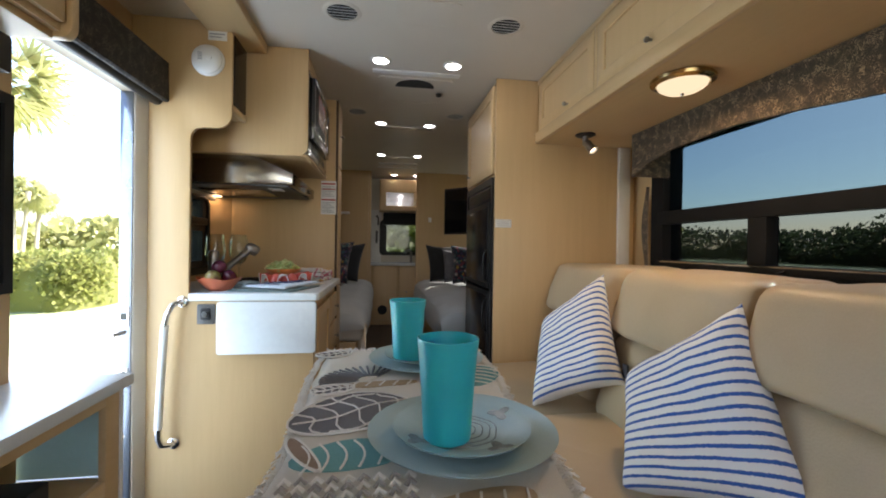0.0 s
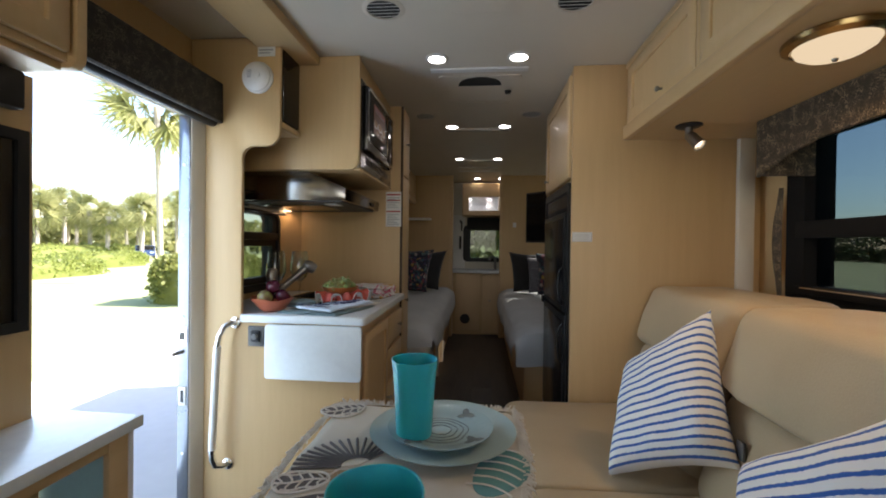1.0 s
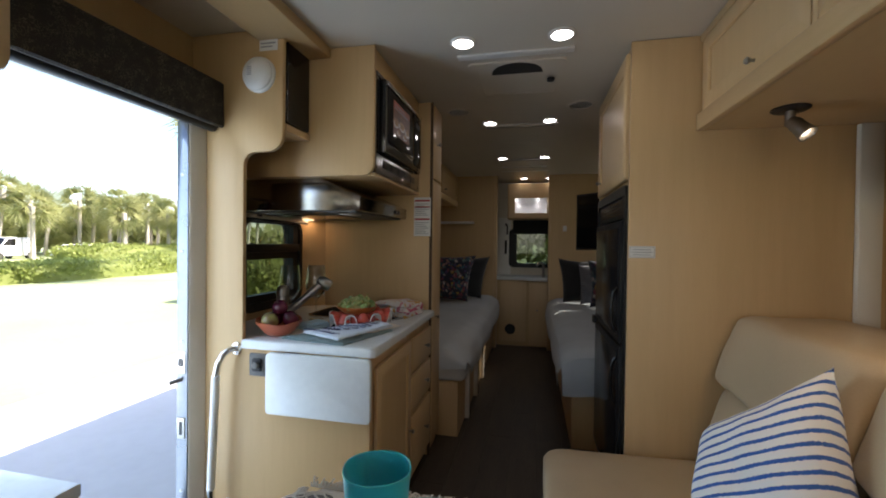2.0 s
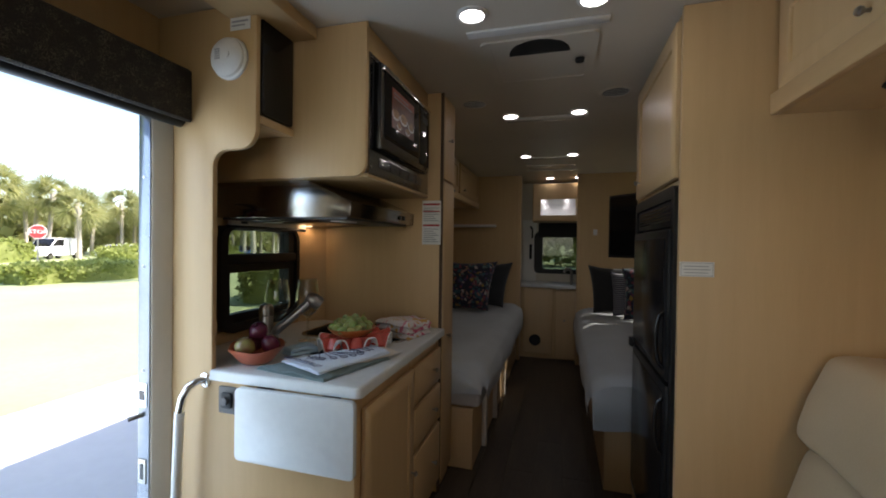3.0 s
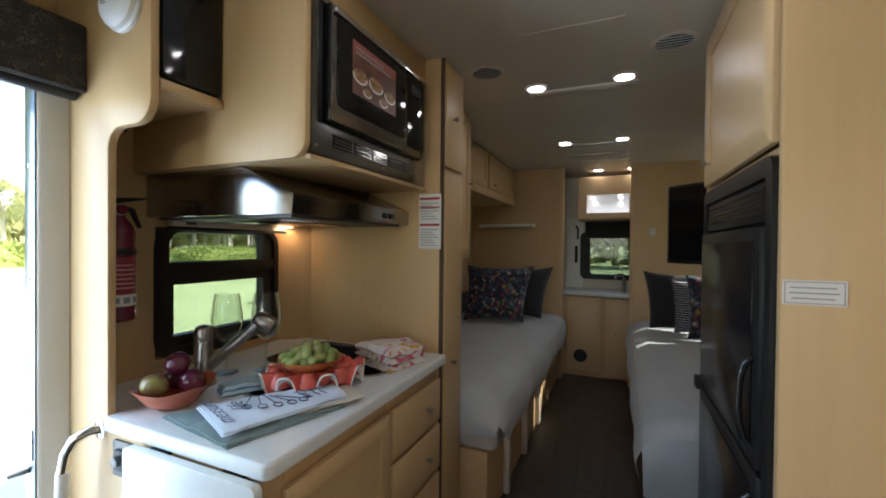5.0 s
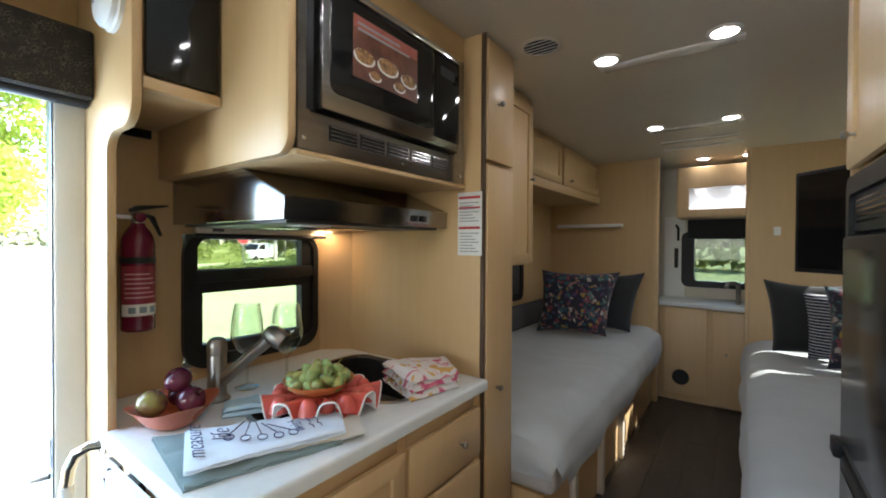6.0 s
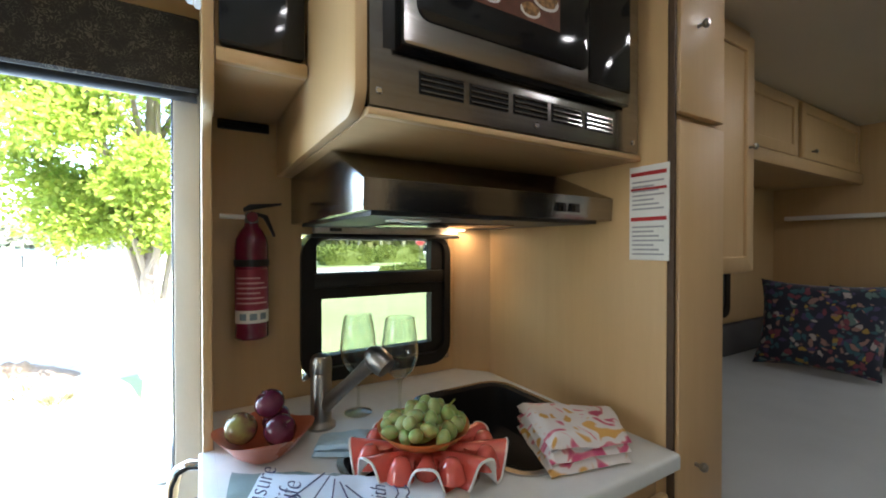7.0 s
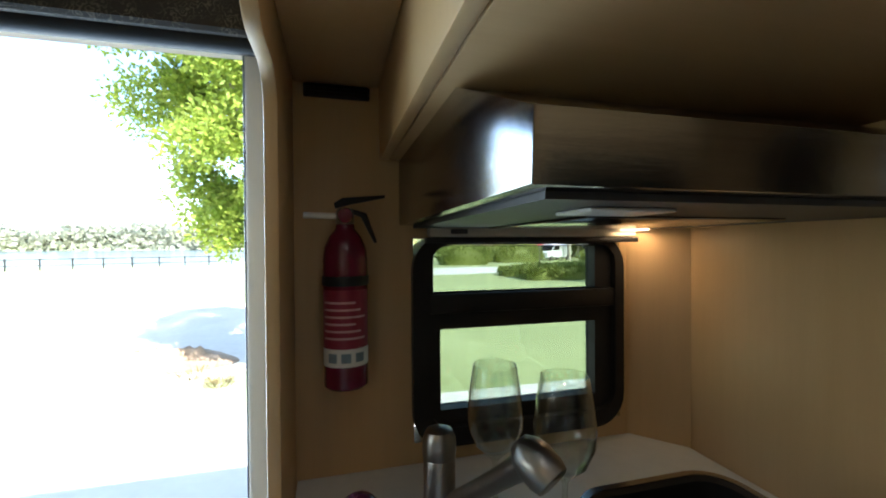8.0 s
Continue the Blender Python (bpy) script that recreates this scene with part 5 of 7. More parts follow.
# ---- outdoors ----
G = -0.75
lawn_mat = surf("lawn", (0.38, 0.42, 0.205), (0.30, 0.34, 0.15), 0.35, rough=0.95, bump=0.5, fine=14)
concrete = surf("pale_concrete", (0.68, 0.66, 0.62), (0.60, 0.58, 0.54), 0.5, rough=0.9, bump=0.2, fine=9)
sand = surf("pale_sandy_ground", (0.60, 0.56, 0.46), (0.50, 0.46, 0.36), 0.6, rough=0.95, bump=0.3, fine=8)
water = surf("lake_water", (0.10, 0.16, 0.20), (0.08, 0.13, 0.17), 0.05, rough=0.12, bump=0.25, fine=1.5, spec=0.8)
palm_bark = surf("pale_palm_trunk", (0.42, 0.38, 0.31), (0.32, 0.28, 0.22), 3, (1, 1, 6), rough=0.95, bump=0.5, fine=20)
bark = surf("bark", (0.16, 0.12, 0.085), (0.10, 0.075, 0.05), 3, (1, 1, 0.3), rough=0.95, bump=0.6, fine=20)
pale_bark = surf("pale_grey_bark", (0.34, 0.29, 0.23), (0.24, 0.20, 0.155), 3, (1, 1, 0.3), rough=0.95, bump=0.6, fine=20)


def leaf_mat(name, a, b):
    mt = surf(name, a, b, 1.2, rough=0.55, bump=0.0, fine=7)
    n, l = links(mt)
    geo = n.new("ShaderNodeNewGeometry")
    mx = n.new("ShaderNodeMix")
    mx.data_type = "RGBA"
    mx.inputs["A"].default_value, mx.inputs["B"].default_value = (*a, 1), (*b, 1)
    l.new(geo.outputs["Random Per Island"], mx.inputs["Factor"])
    bs = n["Principled BSDF"]
    l.new(mx.outputs["Result"], bs.inputs["Base Color"])
    tl, ad = n.new("ShaderNodeBsdfTranslucent"), n.new("ShaderNodeMixShader")
    l.new(mx.outputs["Result"], tl.inputs["Color"])
    ad.inputs[0].default_value = 0.6
    l.new(bs.outputs[0], ad.inputs[1])
    l.new(tl.outputs[0], ad.inputs[2])
    l.new(ad.outputs[0], n["Material Output"].inputs[0])
    return mt


leaf_bright = leaf_mat("bright_leaves", (0.40, 0.47, 0.08), (0.24, 0.34, 0.05))
leaf_hedge = leaf_mat("hedge_leaves", (0.36, 0.40, 0.11), (0.24, 0.28, 0.07))
leaf_pale = leaf_mat("sunlit_hedge_leaves", (0.31, 0.32, 0.10), (0.17, 0.20, 0.05))
leaf_palm = leaf_mat("palm_fronds", (0.44, 0.43, 0.19), (0.28, 0.30, 0.11))
# the haze over the lake is mixed into this pale leaf colour
leaf_far = leaf_mat("haze_paled_leaves", (0.44, 0.45, 0.35), (0.40, 0.42, 0.31))
# grey-green lightened a little, with distance haze in the colour
leaf_scrub = leaf_mat("hazy_grey_green_leaves", (0.075, 0.10, 0.045), (0.045, 0.065, 0.03))

solo("ground", box(nb(), -1500, 1500, -1500, 1500, G - 0.5, G), lawn_mat, "open sunlit lawn", "ground", kind="structure", smooth=False)
solo("pavement", box(nb(), -5.6, 4.0, -30, 30.0, G + 0.004, G + 0.03), concrete, "pale concrete parking pad beside motorhome", "pavement", kind="structure", smooth=False)
solo("road", prism(nb(), [(-33, -70), (-27.5, -70), (-27.5, 10), (-31, 30), (-60, 60), (-64, 56), (-36, 28)], "z", G + 0.004, G + 0.02), concrete, "pale curving road beyond lawn", "road", kind="structure", smooth=False)
solo("water", box(nb(), -330, -52, -300, -4, G + 0.004, G + 0.01), water, "calm lake beyond lawn", "water", kind="structure", smooth=False)


def leaves(bm, n, place, size, rng, aspect=0.55):
    """Scatters n folded leaf quads."""
    for _ in range(n):
        p, out = place()
        d = Vector((rng.uniform(-1, 1), rng.uniform(-1, 1), rng.uniform(-0.6, 0.9))).normalized()
        d = (d + out * 0.6).normalized()
        s = d.orthogonal().normalized()
        s = (Matrix.Rotation(rng.uniform(0, 6.28), 3, d) @ s)
        k = size * rng.uniform(0.6, 1.35)
        v = [bm.verts.new(p), bm.verts.new(p + d * k * 0.5 + s * k * aspect * 0.5), bm.verts.new(p + d * k), bm.verts.new(p + d * k * 0.5 - s * k * aspect * 0.5)]
        bm.faces.new(v)


def tree(name, at, height, spread, low, n, size, mat, label, seed, limbs=7):
    rng = random.Random(seed)
    t = thing(name, at, label, "tree")
    base = Vector(at)
    tr = nb()
    tip = base + Vector((0.02 * height, 0, height * 0.62))
    pts = [base.lerp(tip, k / 6) + Vector((rng.uniform(-1, 1), rng.uniform(-1, 1), 0)) * 0.01 * height for k in range(7)]
    r0 = height * 0.015
    tube(tr, pts, r0, 10, taper=[r0 * (1.5 if k == 0 else 1 - 0.11 * k) for k in range(7)])
    hubs = []
    for k in range(limbs):
        a = 2 * math.pi * k / limbs + rng.uniform(-0.4, 0.4)
        s = pts[1 + k % 4]
        e = base + Vector((math.cos(a) * spread * rng.uniform(0.45, 0.8), math.sin(a) * spread * rng.uniform(0.45, 0.8), low + (height - low) * rng.uniform(0.25, 0.75)))
        m = s.lerp(e, 0.5) + Vector((0, 0, 0.05 * height))
        tube(tr, [s, s.lerp(m, 0.5), m, m.lerp(e, 0.5), e], r0 * 0.4, 6, taper=[r0 * q for q in (0.40, 0.30, 0.22, 0.14, 0.06)])
        hubs.append(e)
    part("trunk", tr, pale_bark, t)
    mid = base + Vector((0, 0, (low + height) / 2))
    clumps = []
    for k in range(190):
        a, z = rng.uniform(0, 6.283), rng.uniform(-1, 1)
        w = (1 - z ** 4) ** 0.5 * rng.uniform(0.0, 1.0) ** 0.45 * (1.0 + 0.14 * math.sin(3 * a))
        w *= 0.74 + 0.30 * (z + 1) / 2
        clumps.append((mid + Vector((math.cos(a) * w * spread, math.sin(a) * w * spread, z * (height - low) / 2)), spread * rng.uniform(0.12, 0.24)))
    cr = nb()

    def place():
        c, r = clumps[rng.randrange(len(clumps))]
        d = Vector((rng.gauss(0, 1), rng.gauss(0, 1), rng.gauss(0, 1))).normalized()
        return c + d * r * rng.uniform(0.35, 1.0), d
    leaves(cr, n, place, size, rng)
    part("crown", cr, mat, t, smooth=False)
    return t


tree("tree", (-6.4, 1.43, G), 7.6, 2.15, 2.15, 165000, 0.07, leaf_bright, "young broad tree with bright green spring leaves on lawn", 3, 11)


def hedge(x0, x1, y0, y1, h, n, seed, label, size=0.16, mat=None):
    rng = random.Random(seed)
    e = thing("hedge", ((x0 + x1) / 2, (y0 + y1) / 2, G), label, "hedge", "clipped hedges")
    cx, cy, hx, hy = (x0 + x1) / 2, (y0 + y1) / 2, (x1 - x0) / 2, (y1 - y0) / 2
    bm = nb()

    def shape(d, k):
        q = Vector((math.copysign(abs(d.x) ** 0.5, d.x), math.copysign(abs(d.y) ** 0.5, d.y), abs(d.z) ** 0.5))
        w = 1 + 0.10 * noise.noise(Vector((q.x * hx * 1.3 + seed, q.y * hy * 1.3, q.z * 2)))
        return Vector((cx + hx * q.x * k * w, cy + hy * q.y * k * w, G + h * q.z * k * w))
    core = nb()
    sheet(core, lambda u, v: shape(Vector((math.cos(6.2832 * u) * math.cos(1.5708 * v), math.sin(6.2832 * u) * math.cos(1.5708 * v), math.sin(1.5708 * v))), 0.93), 40, 12)
    part("core", core, mat or leaf_hedge, e)

    def place():
        d = Vector((rng.gauss(0, 1), rng.gauss(0, 1), abs(rng.gauss(0, 1)))).normalized()
        return shape(d, rng.uniform(0.9, 1.03)), d
    leaves(bm, n, place, size, rng, 0.7)
    part("leaf_mass", bm, mat or leaf_hedge, e, smooth=False)


hedge(-9.9, -7.6, 11.6, 15.4, 1.5, 6500, 1, "rounded light green hedge at edge of pad", 0.13, leaf_pale)
hedge(-23.4, -20.8, 13.6, 22.4, 0.95, 3200, 2, "low clipped hedge along lawn", 0.17)
hedge(-27.5, -25.6, 23.0, 31.0, 1.1, 2200, 3, "low clipped hedge along lawn", 0.18)
hedge(-43.5, -39.5, 12.6, 17.8, 1.9, 1500, 4, "rounded green hedge beyond road", 0.30)
hedge(-47, -43, 19.5, 25.5, 1.9, 1500, 5, "rounded green hedge beyond road", 0.30)
hedge(-26.0, -24.4, 12.5, 14.0, 0.6, 400, 6, "small round shrub on lawn", 0.2)
hedge(-23.4, -21.2, 12.7, 14.4, 0.85, 900, 7, "loose pale shrub on lawn", 0.22)
hedge(-45, -40, 30, 48, 1.5, 1800, 8, "long clipped hedge before palms", 0.30)


def palm(at, h, seed, girth=1.0):
    rng = random.Random(seed)
    t = thing("palm_tree", at, "tall cabbage palm with shaggy fronds beyond lawn", "tree", "palm trees")
    b = Vector(at)
    top = b + Vector((rng.uniform(-0.4, 0.4), rng.uniform(-0.4, 0.4), h))
    part("trunk", tube(nb(), [b.lerp(top, k / 5) for k in range(6)], 0.2, 8, taper=[girth * q for q in (0.26, 0.21, 0.2, 0.2, 0.22, 0.24)]), palm_bark, t)
    cr = nb()
    for k in range(34):
        a, e = rng.uniform(0, 6.283), rng.uniform(-1.1, 1.2)
        d = Vector((math.cos(a) * math.cos(e), math.sin(a) * math.cos(e), math.sin(e)))
        ln = rng.uniform(1.6, 2.5)
        hub = top + d * ln * 0.55
        side = d.orthogonal().normalized()
        for j in range(9):
            q = (Matrix.Rotation((j - 4) * 0.30, 3, side) @ d).normalized()
            w = q.cross(side).normalized() * 0.07
            tip = hub + q * ln * rng.uniform(0.6, 0.9) + Vector((0, 0, -0.25))
            cr.faces.new([cr.verts.new(hub - w), cr.verts.new(hub + w), cr.verts.new(tip)])
        s2 = d.cross(side)
        for j in range(9):
            q = (Matrix.Rotation((j - 4) * 0.30, 3, s2) @ d).normalized()
            w = q.cross(s2).normalized() * 0.07
            tip = hub + q * ln * rng.uniform(0.6, 0.9) + Vector((0, 0, -0.25))
            cr.faces.new([cr.verts.new(hub - w), cr.verts.new(hub + w), cr.verts.new(tip)])
    part("crown", cr, leaf_palm, t, smooth=False)


palm((-14.4, 18.0, G), 8.0, 99, 0.55)
rng = random.Random(5)
for k in range(38):
    a = radians(36 + 30 * k / 31 + rng.uniform(-0.8, 0.8))
    d = rng.uniform(56, 74)
    palm((-d * math.sin(a), d * math.cos(a), G), rng.uniform(4.6, 7.4), k)


def tree_line(pts, n, h, size, seed, mat, label, depth=4.0, ragged=0.0):
    """Distant woods along a line of points."""
    rng = random.Random(seed)
    bm = nb()

    def place():
        i = rng.randrange(len(pts) - 1)
        p = Vector((*pts[i], G)).lerp(Vector((*pts[i + 1], G)), rng.random())
        if ragged and noise.noise(Vector((p.x * 0.16, p.y * 0.16, seed + 9.0))) < -0.05 and rng.random() < ragged:
            return p + Vector((rng.uniform(-depth, depth), rng.uniform(-depth, depth), h * 0.28 * rng.random())), Vector((0, 0, 1))
        top = h * (0.55 + 0.6 * max(0.0, 0.5 + noise.noise(Vector((p.x * 0.09, p.y * 0.09, seed)))) + 0.25 * noise.noise(Vector((p.x * 0.35, p.y * 0.35, seed))))
        return p + Vector((rng.uniform(-depth, depth), rng.uniform(-depth, depth), top * rng.random() ** 0.8)), Vector((0, 0, 1))
    leaves(bm, n, place, size, rng, 0.8)
    return solo("tree_line", bm, mat, label, "woods", kind="stuff", smooth=False)


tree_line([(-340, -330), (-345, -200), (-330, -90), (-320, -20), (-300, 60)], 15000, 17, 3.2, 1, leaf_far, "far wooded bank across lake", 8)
tree_line([(-72, 20), (-66, 42), (-50, 66), (-20, 82)], 5200, 5.5, 1.3, 2, leaf_palm, "dense green woods behind palms", 5)
tree_line([(-20, 60), (-4, 44), (10, 42), (24, 52), (45, 62)], 4200, 6.5, 0.9, 3, leaf_pale, "leafy trees behind motorhome", 3)
tree_line([(70, 130), (66, 60), (62, 20), (64, -30), (80, -90)], 46000, 6.0, 0.62, 4, leaf_scrub, "scrubby woods beyond sofa window", 5, 0.85)


def lake_fence():
    f = thing("fence", (-46, -20, G), "dark thin rail fence along lake shore", "fence")
    a, b = Vector((-41.5, -34, G)), Vector((-50.5, -9, G))
    for k in range(13):
        p = a.lerp(b, k / 12)
        part("post", box(nb(), p.x - 0.05, p.x + 0.05, p.y - 0.05, p.y + 0.05, G, G + 1.1), black_satin, f)
    for z in (0.45, 1.0):
        part("rail", tube(nb(), [a + Vector((0, 0, z)), b + Vector((0, 0, z))], 0.035, 6), black_satin, f)


lake_fence()


def vehicle(name, at, turn, ln, h, nose, mat, label, van=False):
    """A parked car or van: body, glazing, wheels."""
    c = thing(name, (0, 0, 0), label, "car")
    w = 0.9
    if van:
        side = [(0, 0.35), (0, 1.0), (0.35, 1.15), (0.95, 1.25), (1.75, h), (ln - 0.1, h), (ln, h - 0.2), (ln, 0.35)]
        glass = [(1.05, 1.3), (1.75, h - 0.15), (2.6, h - 0.15), (2.6, 1.3)]
    else:
        side = [(0, 0.35), (0.05, 0.72), (1.2, 0.92), (2.0, h), (3.3, h), (ln - 0.5, 0.98), (ln, 0.85), (ln, 0.35)]
        glass = [(1.45, 0.95), (2.05, h - 0.08), (3.2, h - 0.08), (3.9, 0.97)]
    part("body", prism(nb(), side, "y", -w, w, 0.06), mat, c)
    for s in (-1, 1):
        y0, y1 = sorted((s * (w - 0.01), s * (w + 0.006)))
        part("side_glass", prism(nb(), glass, "y", y0, y1), black_gloss, c)
    for x in (0.85, ln - 0.85):
        for s in (-1, 1):
            wh = part("wheel", tube(nb(), [(x, s * (w - 0.2), 0.33), (x, s * (w + 0.02), 0.33)], 0.33, 20), black_satin, c)
            part("rim", tube(nb(), [(x, s * (w + 0.018), 0.33), (x, s * (w + 0.03), 0.33)], 0.2, 16), nickel, wh)
    for s in (-0.6, 0.6):
        part("headlight", box(nb(), -0.02, 0.05, s - 0.18, s + 0.18, 0.62, 0.76, 0.02), white_plastic, c)
    part("windscreen", prism(nb(), [(side[3][0] - 0.02, side[3][1] - 0.02), (side[3][0] - 0.05, side[3][1] + 0.0), (side[4][0] - 0.12, side[4][1] - 0.1), (side[4][0] - 0.02, side[4][1] - 0.06)] if van else [(1.25, 0.95), (1.22, 0.97), (1.9, h - 0.06), (1.95, h - 0.1)], "y", -w + 0.1, w - 0.1), black_gloss, c)
    c.matrix_basis = pose(*at, 0, 0, turn)
    return c


white_car = surf("white_car_paint", (0.75, 0.75, 0.75), (0.7, 0.7, 0.7), 2, rough=0.25, bump=0, coat=0.4)
blue_car = surf("dark_blue_car_paint", (0.03, 0.06, 0.14), (0.025, 0.05, 0.12), 2, rough=0.25, bump=0, coat=0.4)
vehicle("van", (-47.5, 27.5, G), 115, 5.2, 2.1, 1, white_car, "white parked van beyond hedges", True)
vehicle("car", (-44.0, 31.5, G), 120, 4.6, 1.45, 1, white_car, "white parked car beyond hedges")
vehicle("car", (-36.0, 42.0, G), 130, 4.6, 1.45, 1, blue_car, "dark blue car parked under palms")


def stop_sign():
    s = thing("stop_sign", (-27.3, 16.46, G), "red octagonal stop sign on thin post", "sign")
    part("post", tube(nb(), [(-27.3, 16.46, G), (-27.3, 16.46, 2.02)], 0.035, 8), nickel, s)
    n = Vector((30.5, -17.0, 0)).normalized()
    tn = n.to_track_quat("Z", "Y").to_matrix().to_4x4()
    c = Vector((-27.3, 16.46, 1.62)) + n * 0.05
    for name, r, z0, m in (("border", 0.40, 0.0, paper), ("face", 0.37, 0.012, red_print)):
        bm = nb()
        prism(bm, [(r * math.cos(radians(22.5 + 45 * k)), r * math.sin(radians(22.5 + 45 * k))) for k in range(8)], "z", z0, z0 + 0.01)
        bmesh.ops.transform(bm, matrix=Matrix.Translation(c) @ tn, verts=bm.verts)
        part(name, bm, m, s)
    text_part("lettering", "STOP", 0.30, paper, s, Matrix.Translation(c + n * 0.024) @ tn)


def text_part(name, words, size, mat, parent, m, depth=0.0, thin=0.0, slant=0.0):
    """Built-in lettering as a mesh part, centred on m and reading along its x."""
    cu = bpy.data.curves.new(name, "FONT")
    cu.body, cu.size, cu.align_x, cu.align_y, cu.extrude = words, size, "CENTER", "CENTER", depth
    cu.offset, cu.shear = thin, slant
    tmp = bpy.data.objects.new(name, cu)
    me = bpy.data.meshes.new_from_object(tmp)
    bpy.data.objects.remove(tmp)
    me.materials.clear()
    me.materials.append(mat)
    me.transform(Matrix.Translation(-HOME[parent]) @ m)
    ob = new(name, me)
    ob.parent = parent
    HOME[ob] = HOME[parent]
    return ob


stop_sign()

# bare sandy ground, a soil heap and dry grass beside the pad
edge = []
for k in range(40):
    a = 2 * math.pi * k / 40
    q = 1 + 0.12 * noise.noise(Vector((2 * math.cos(a), 2 * math.sin(a), 4.0))) + 0.05 * math.sin(7 * a)
    edge.append((-11.2 + 5.5 * q * math.cos(a), -3.2 + 5.6 * q * math.sin(a)))
solo("bare_ground", prism(nb(), edge, "z", G + 0.001, G + 0.006), sand, "pale bare sandy ground on lawn", "ground", kind="structure", smooth=False)
soil = surf("dry_brown_soil", (0.34, 0.25, 0.16), (0.20, 0.14, 0.085), 5, rough=1.0, bump=0.8, fine=26)


def heap(u, v):
    a, q = 2 * math.pi * u, v
    w = Vector((0.75 * q * math.cos(a), 0.95 * q * math.sin(a), 0))
    h = 0.20 * (1 - q * q) ** 1.2 * (1 + 0.9 * noise.noise(w * 4.5)) + 0.03 * noise.noise(w * 17) * (1 - q)
    return Vector((-8.4 + w.x, -0.65 + w.y * (1 + 0.2 * math.sin(2 * a)), G + 0.004 + max(0.0, h)))


solo("soil_mound", sheet(nb(), heap, 60, 18), soil, "low heap of dry brown soil on bare ground", "soil", at=(-8.4, -0.65, G + 0.006), smooth=False)
straw = leaf_mat("dry_straw", (0.34, 0.27, 0.13), (0.22, 0.17, 0.08))
for k, (x, y, r) in enumerate(((-8.0, -0.25, 0.5), (-7.4, -0.1, 0.3), (-9.2, -1.5, 0.4), (-6.9, 0.35, 0.2))):
    rg = random.Random(k)
    bm = nb()
    for _ in range(170):
        a, q = rg.uniform(0, 6.283), r * math.sqrt(rg.random())
        p = Vector((x + q * math.cos(a), y + q * math.sin(a), G + 0.004))
        d = Vector((math.cos(a) * 0.7, math.sin(a) * 0.7, rg.uniform(0.3, 1))).normalized() * rg.uniform(0.08, 0.22)
        w = Vector((-d.y, d.x, 0)).normalized() * 0.006
        bm.faces.new([bm.verts.new(p - w), bm.verts.new(p + w), bm.verts.new(p + d)])
    solo("grass_tuft", bm, straw, "dry straw-coloured grass tuft on pale ground", "grass", kind="stuff", at=(x, y, G), smooth=False)

# ---- set table ----
linen = surf("cream_linen", (0.66, 0.63, 0.57), (0.58, 0.55, 0.48), 8, rough=0.95, bump=0.5, fine=420)
felt_grey = surf("grey_felt", (0.17, 0.165, 0.17), (0.13, 0.125, 0.13), 12, rough=0.95, bump=0.4, fine=300)
felt_pale = surf("pale_grey_yarn", (0.36, 0.34, 0.32), (0.30, 0.28, 0.26), 12, rough=0.95, bump=0.4, fine=300)
felt_teal = surf("teal_felt", (0.16, 0.36, 0.36), (0.11, 0.29, 0.30), 12, rough=0.95, bump=0.4, fine=300)
felt_brown = surf("brown_felt", (0.30, 0.21, 0.15), (0.24, 0.165, 0.115), 12, rough=0.95, bump=0.4, fine=300)
felt_tan = surf("tan_felt", (0.42, 0.32, 0.20), (0.34, 0.25, 0.15), 12, rough=0.95, bump=0.4, fine=300)
cord = surf("cream_cord", (0.80, 0.77, 0.71), rough=0.95, bump=0.5, fine=500)


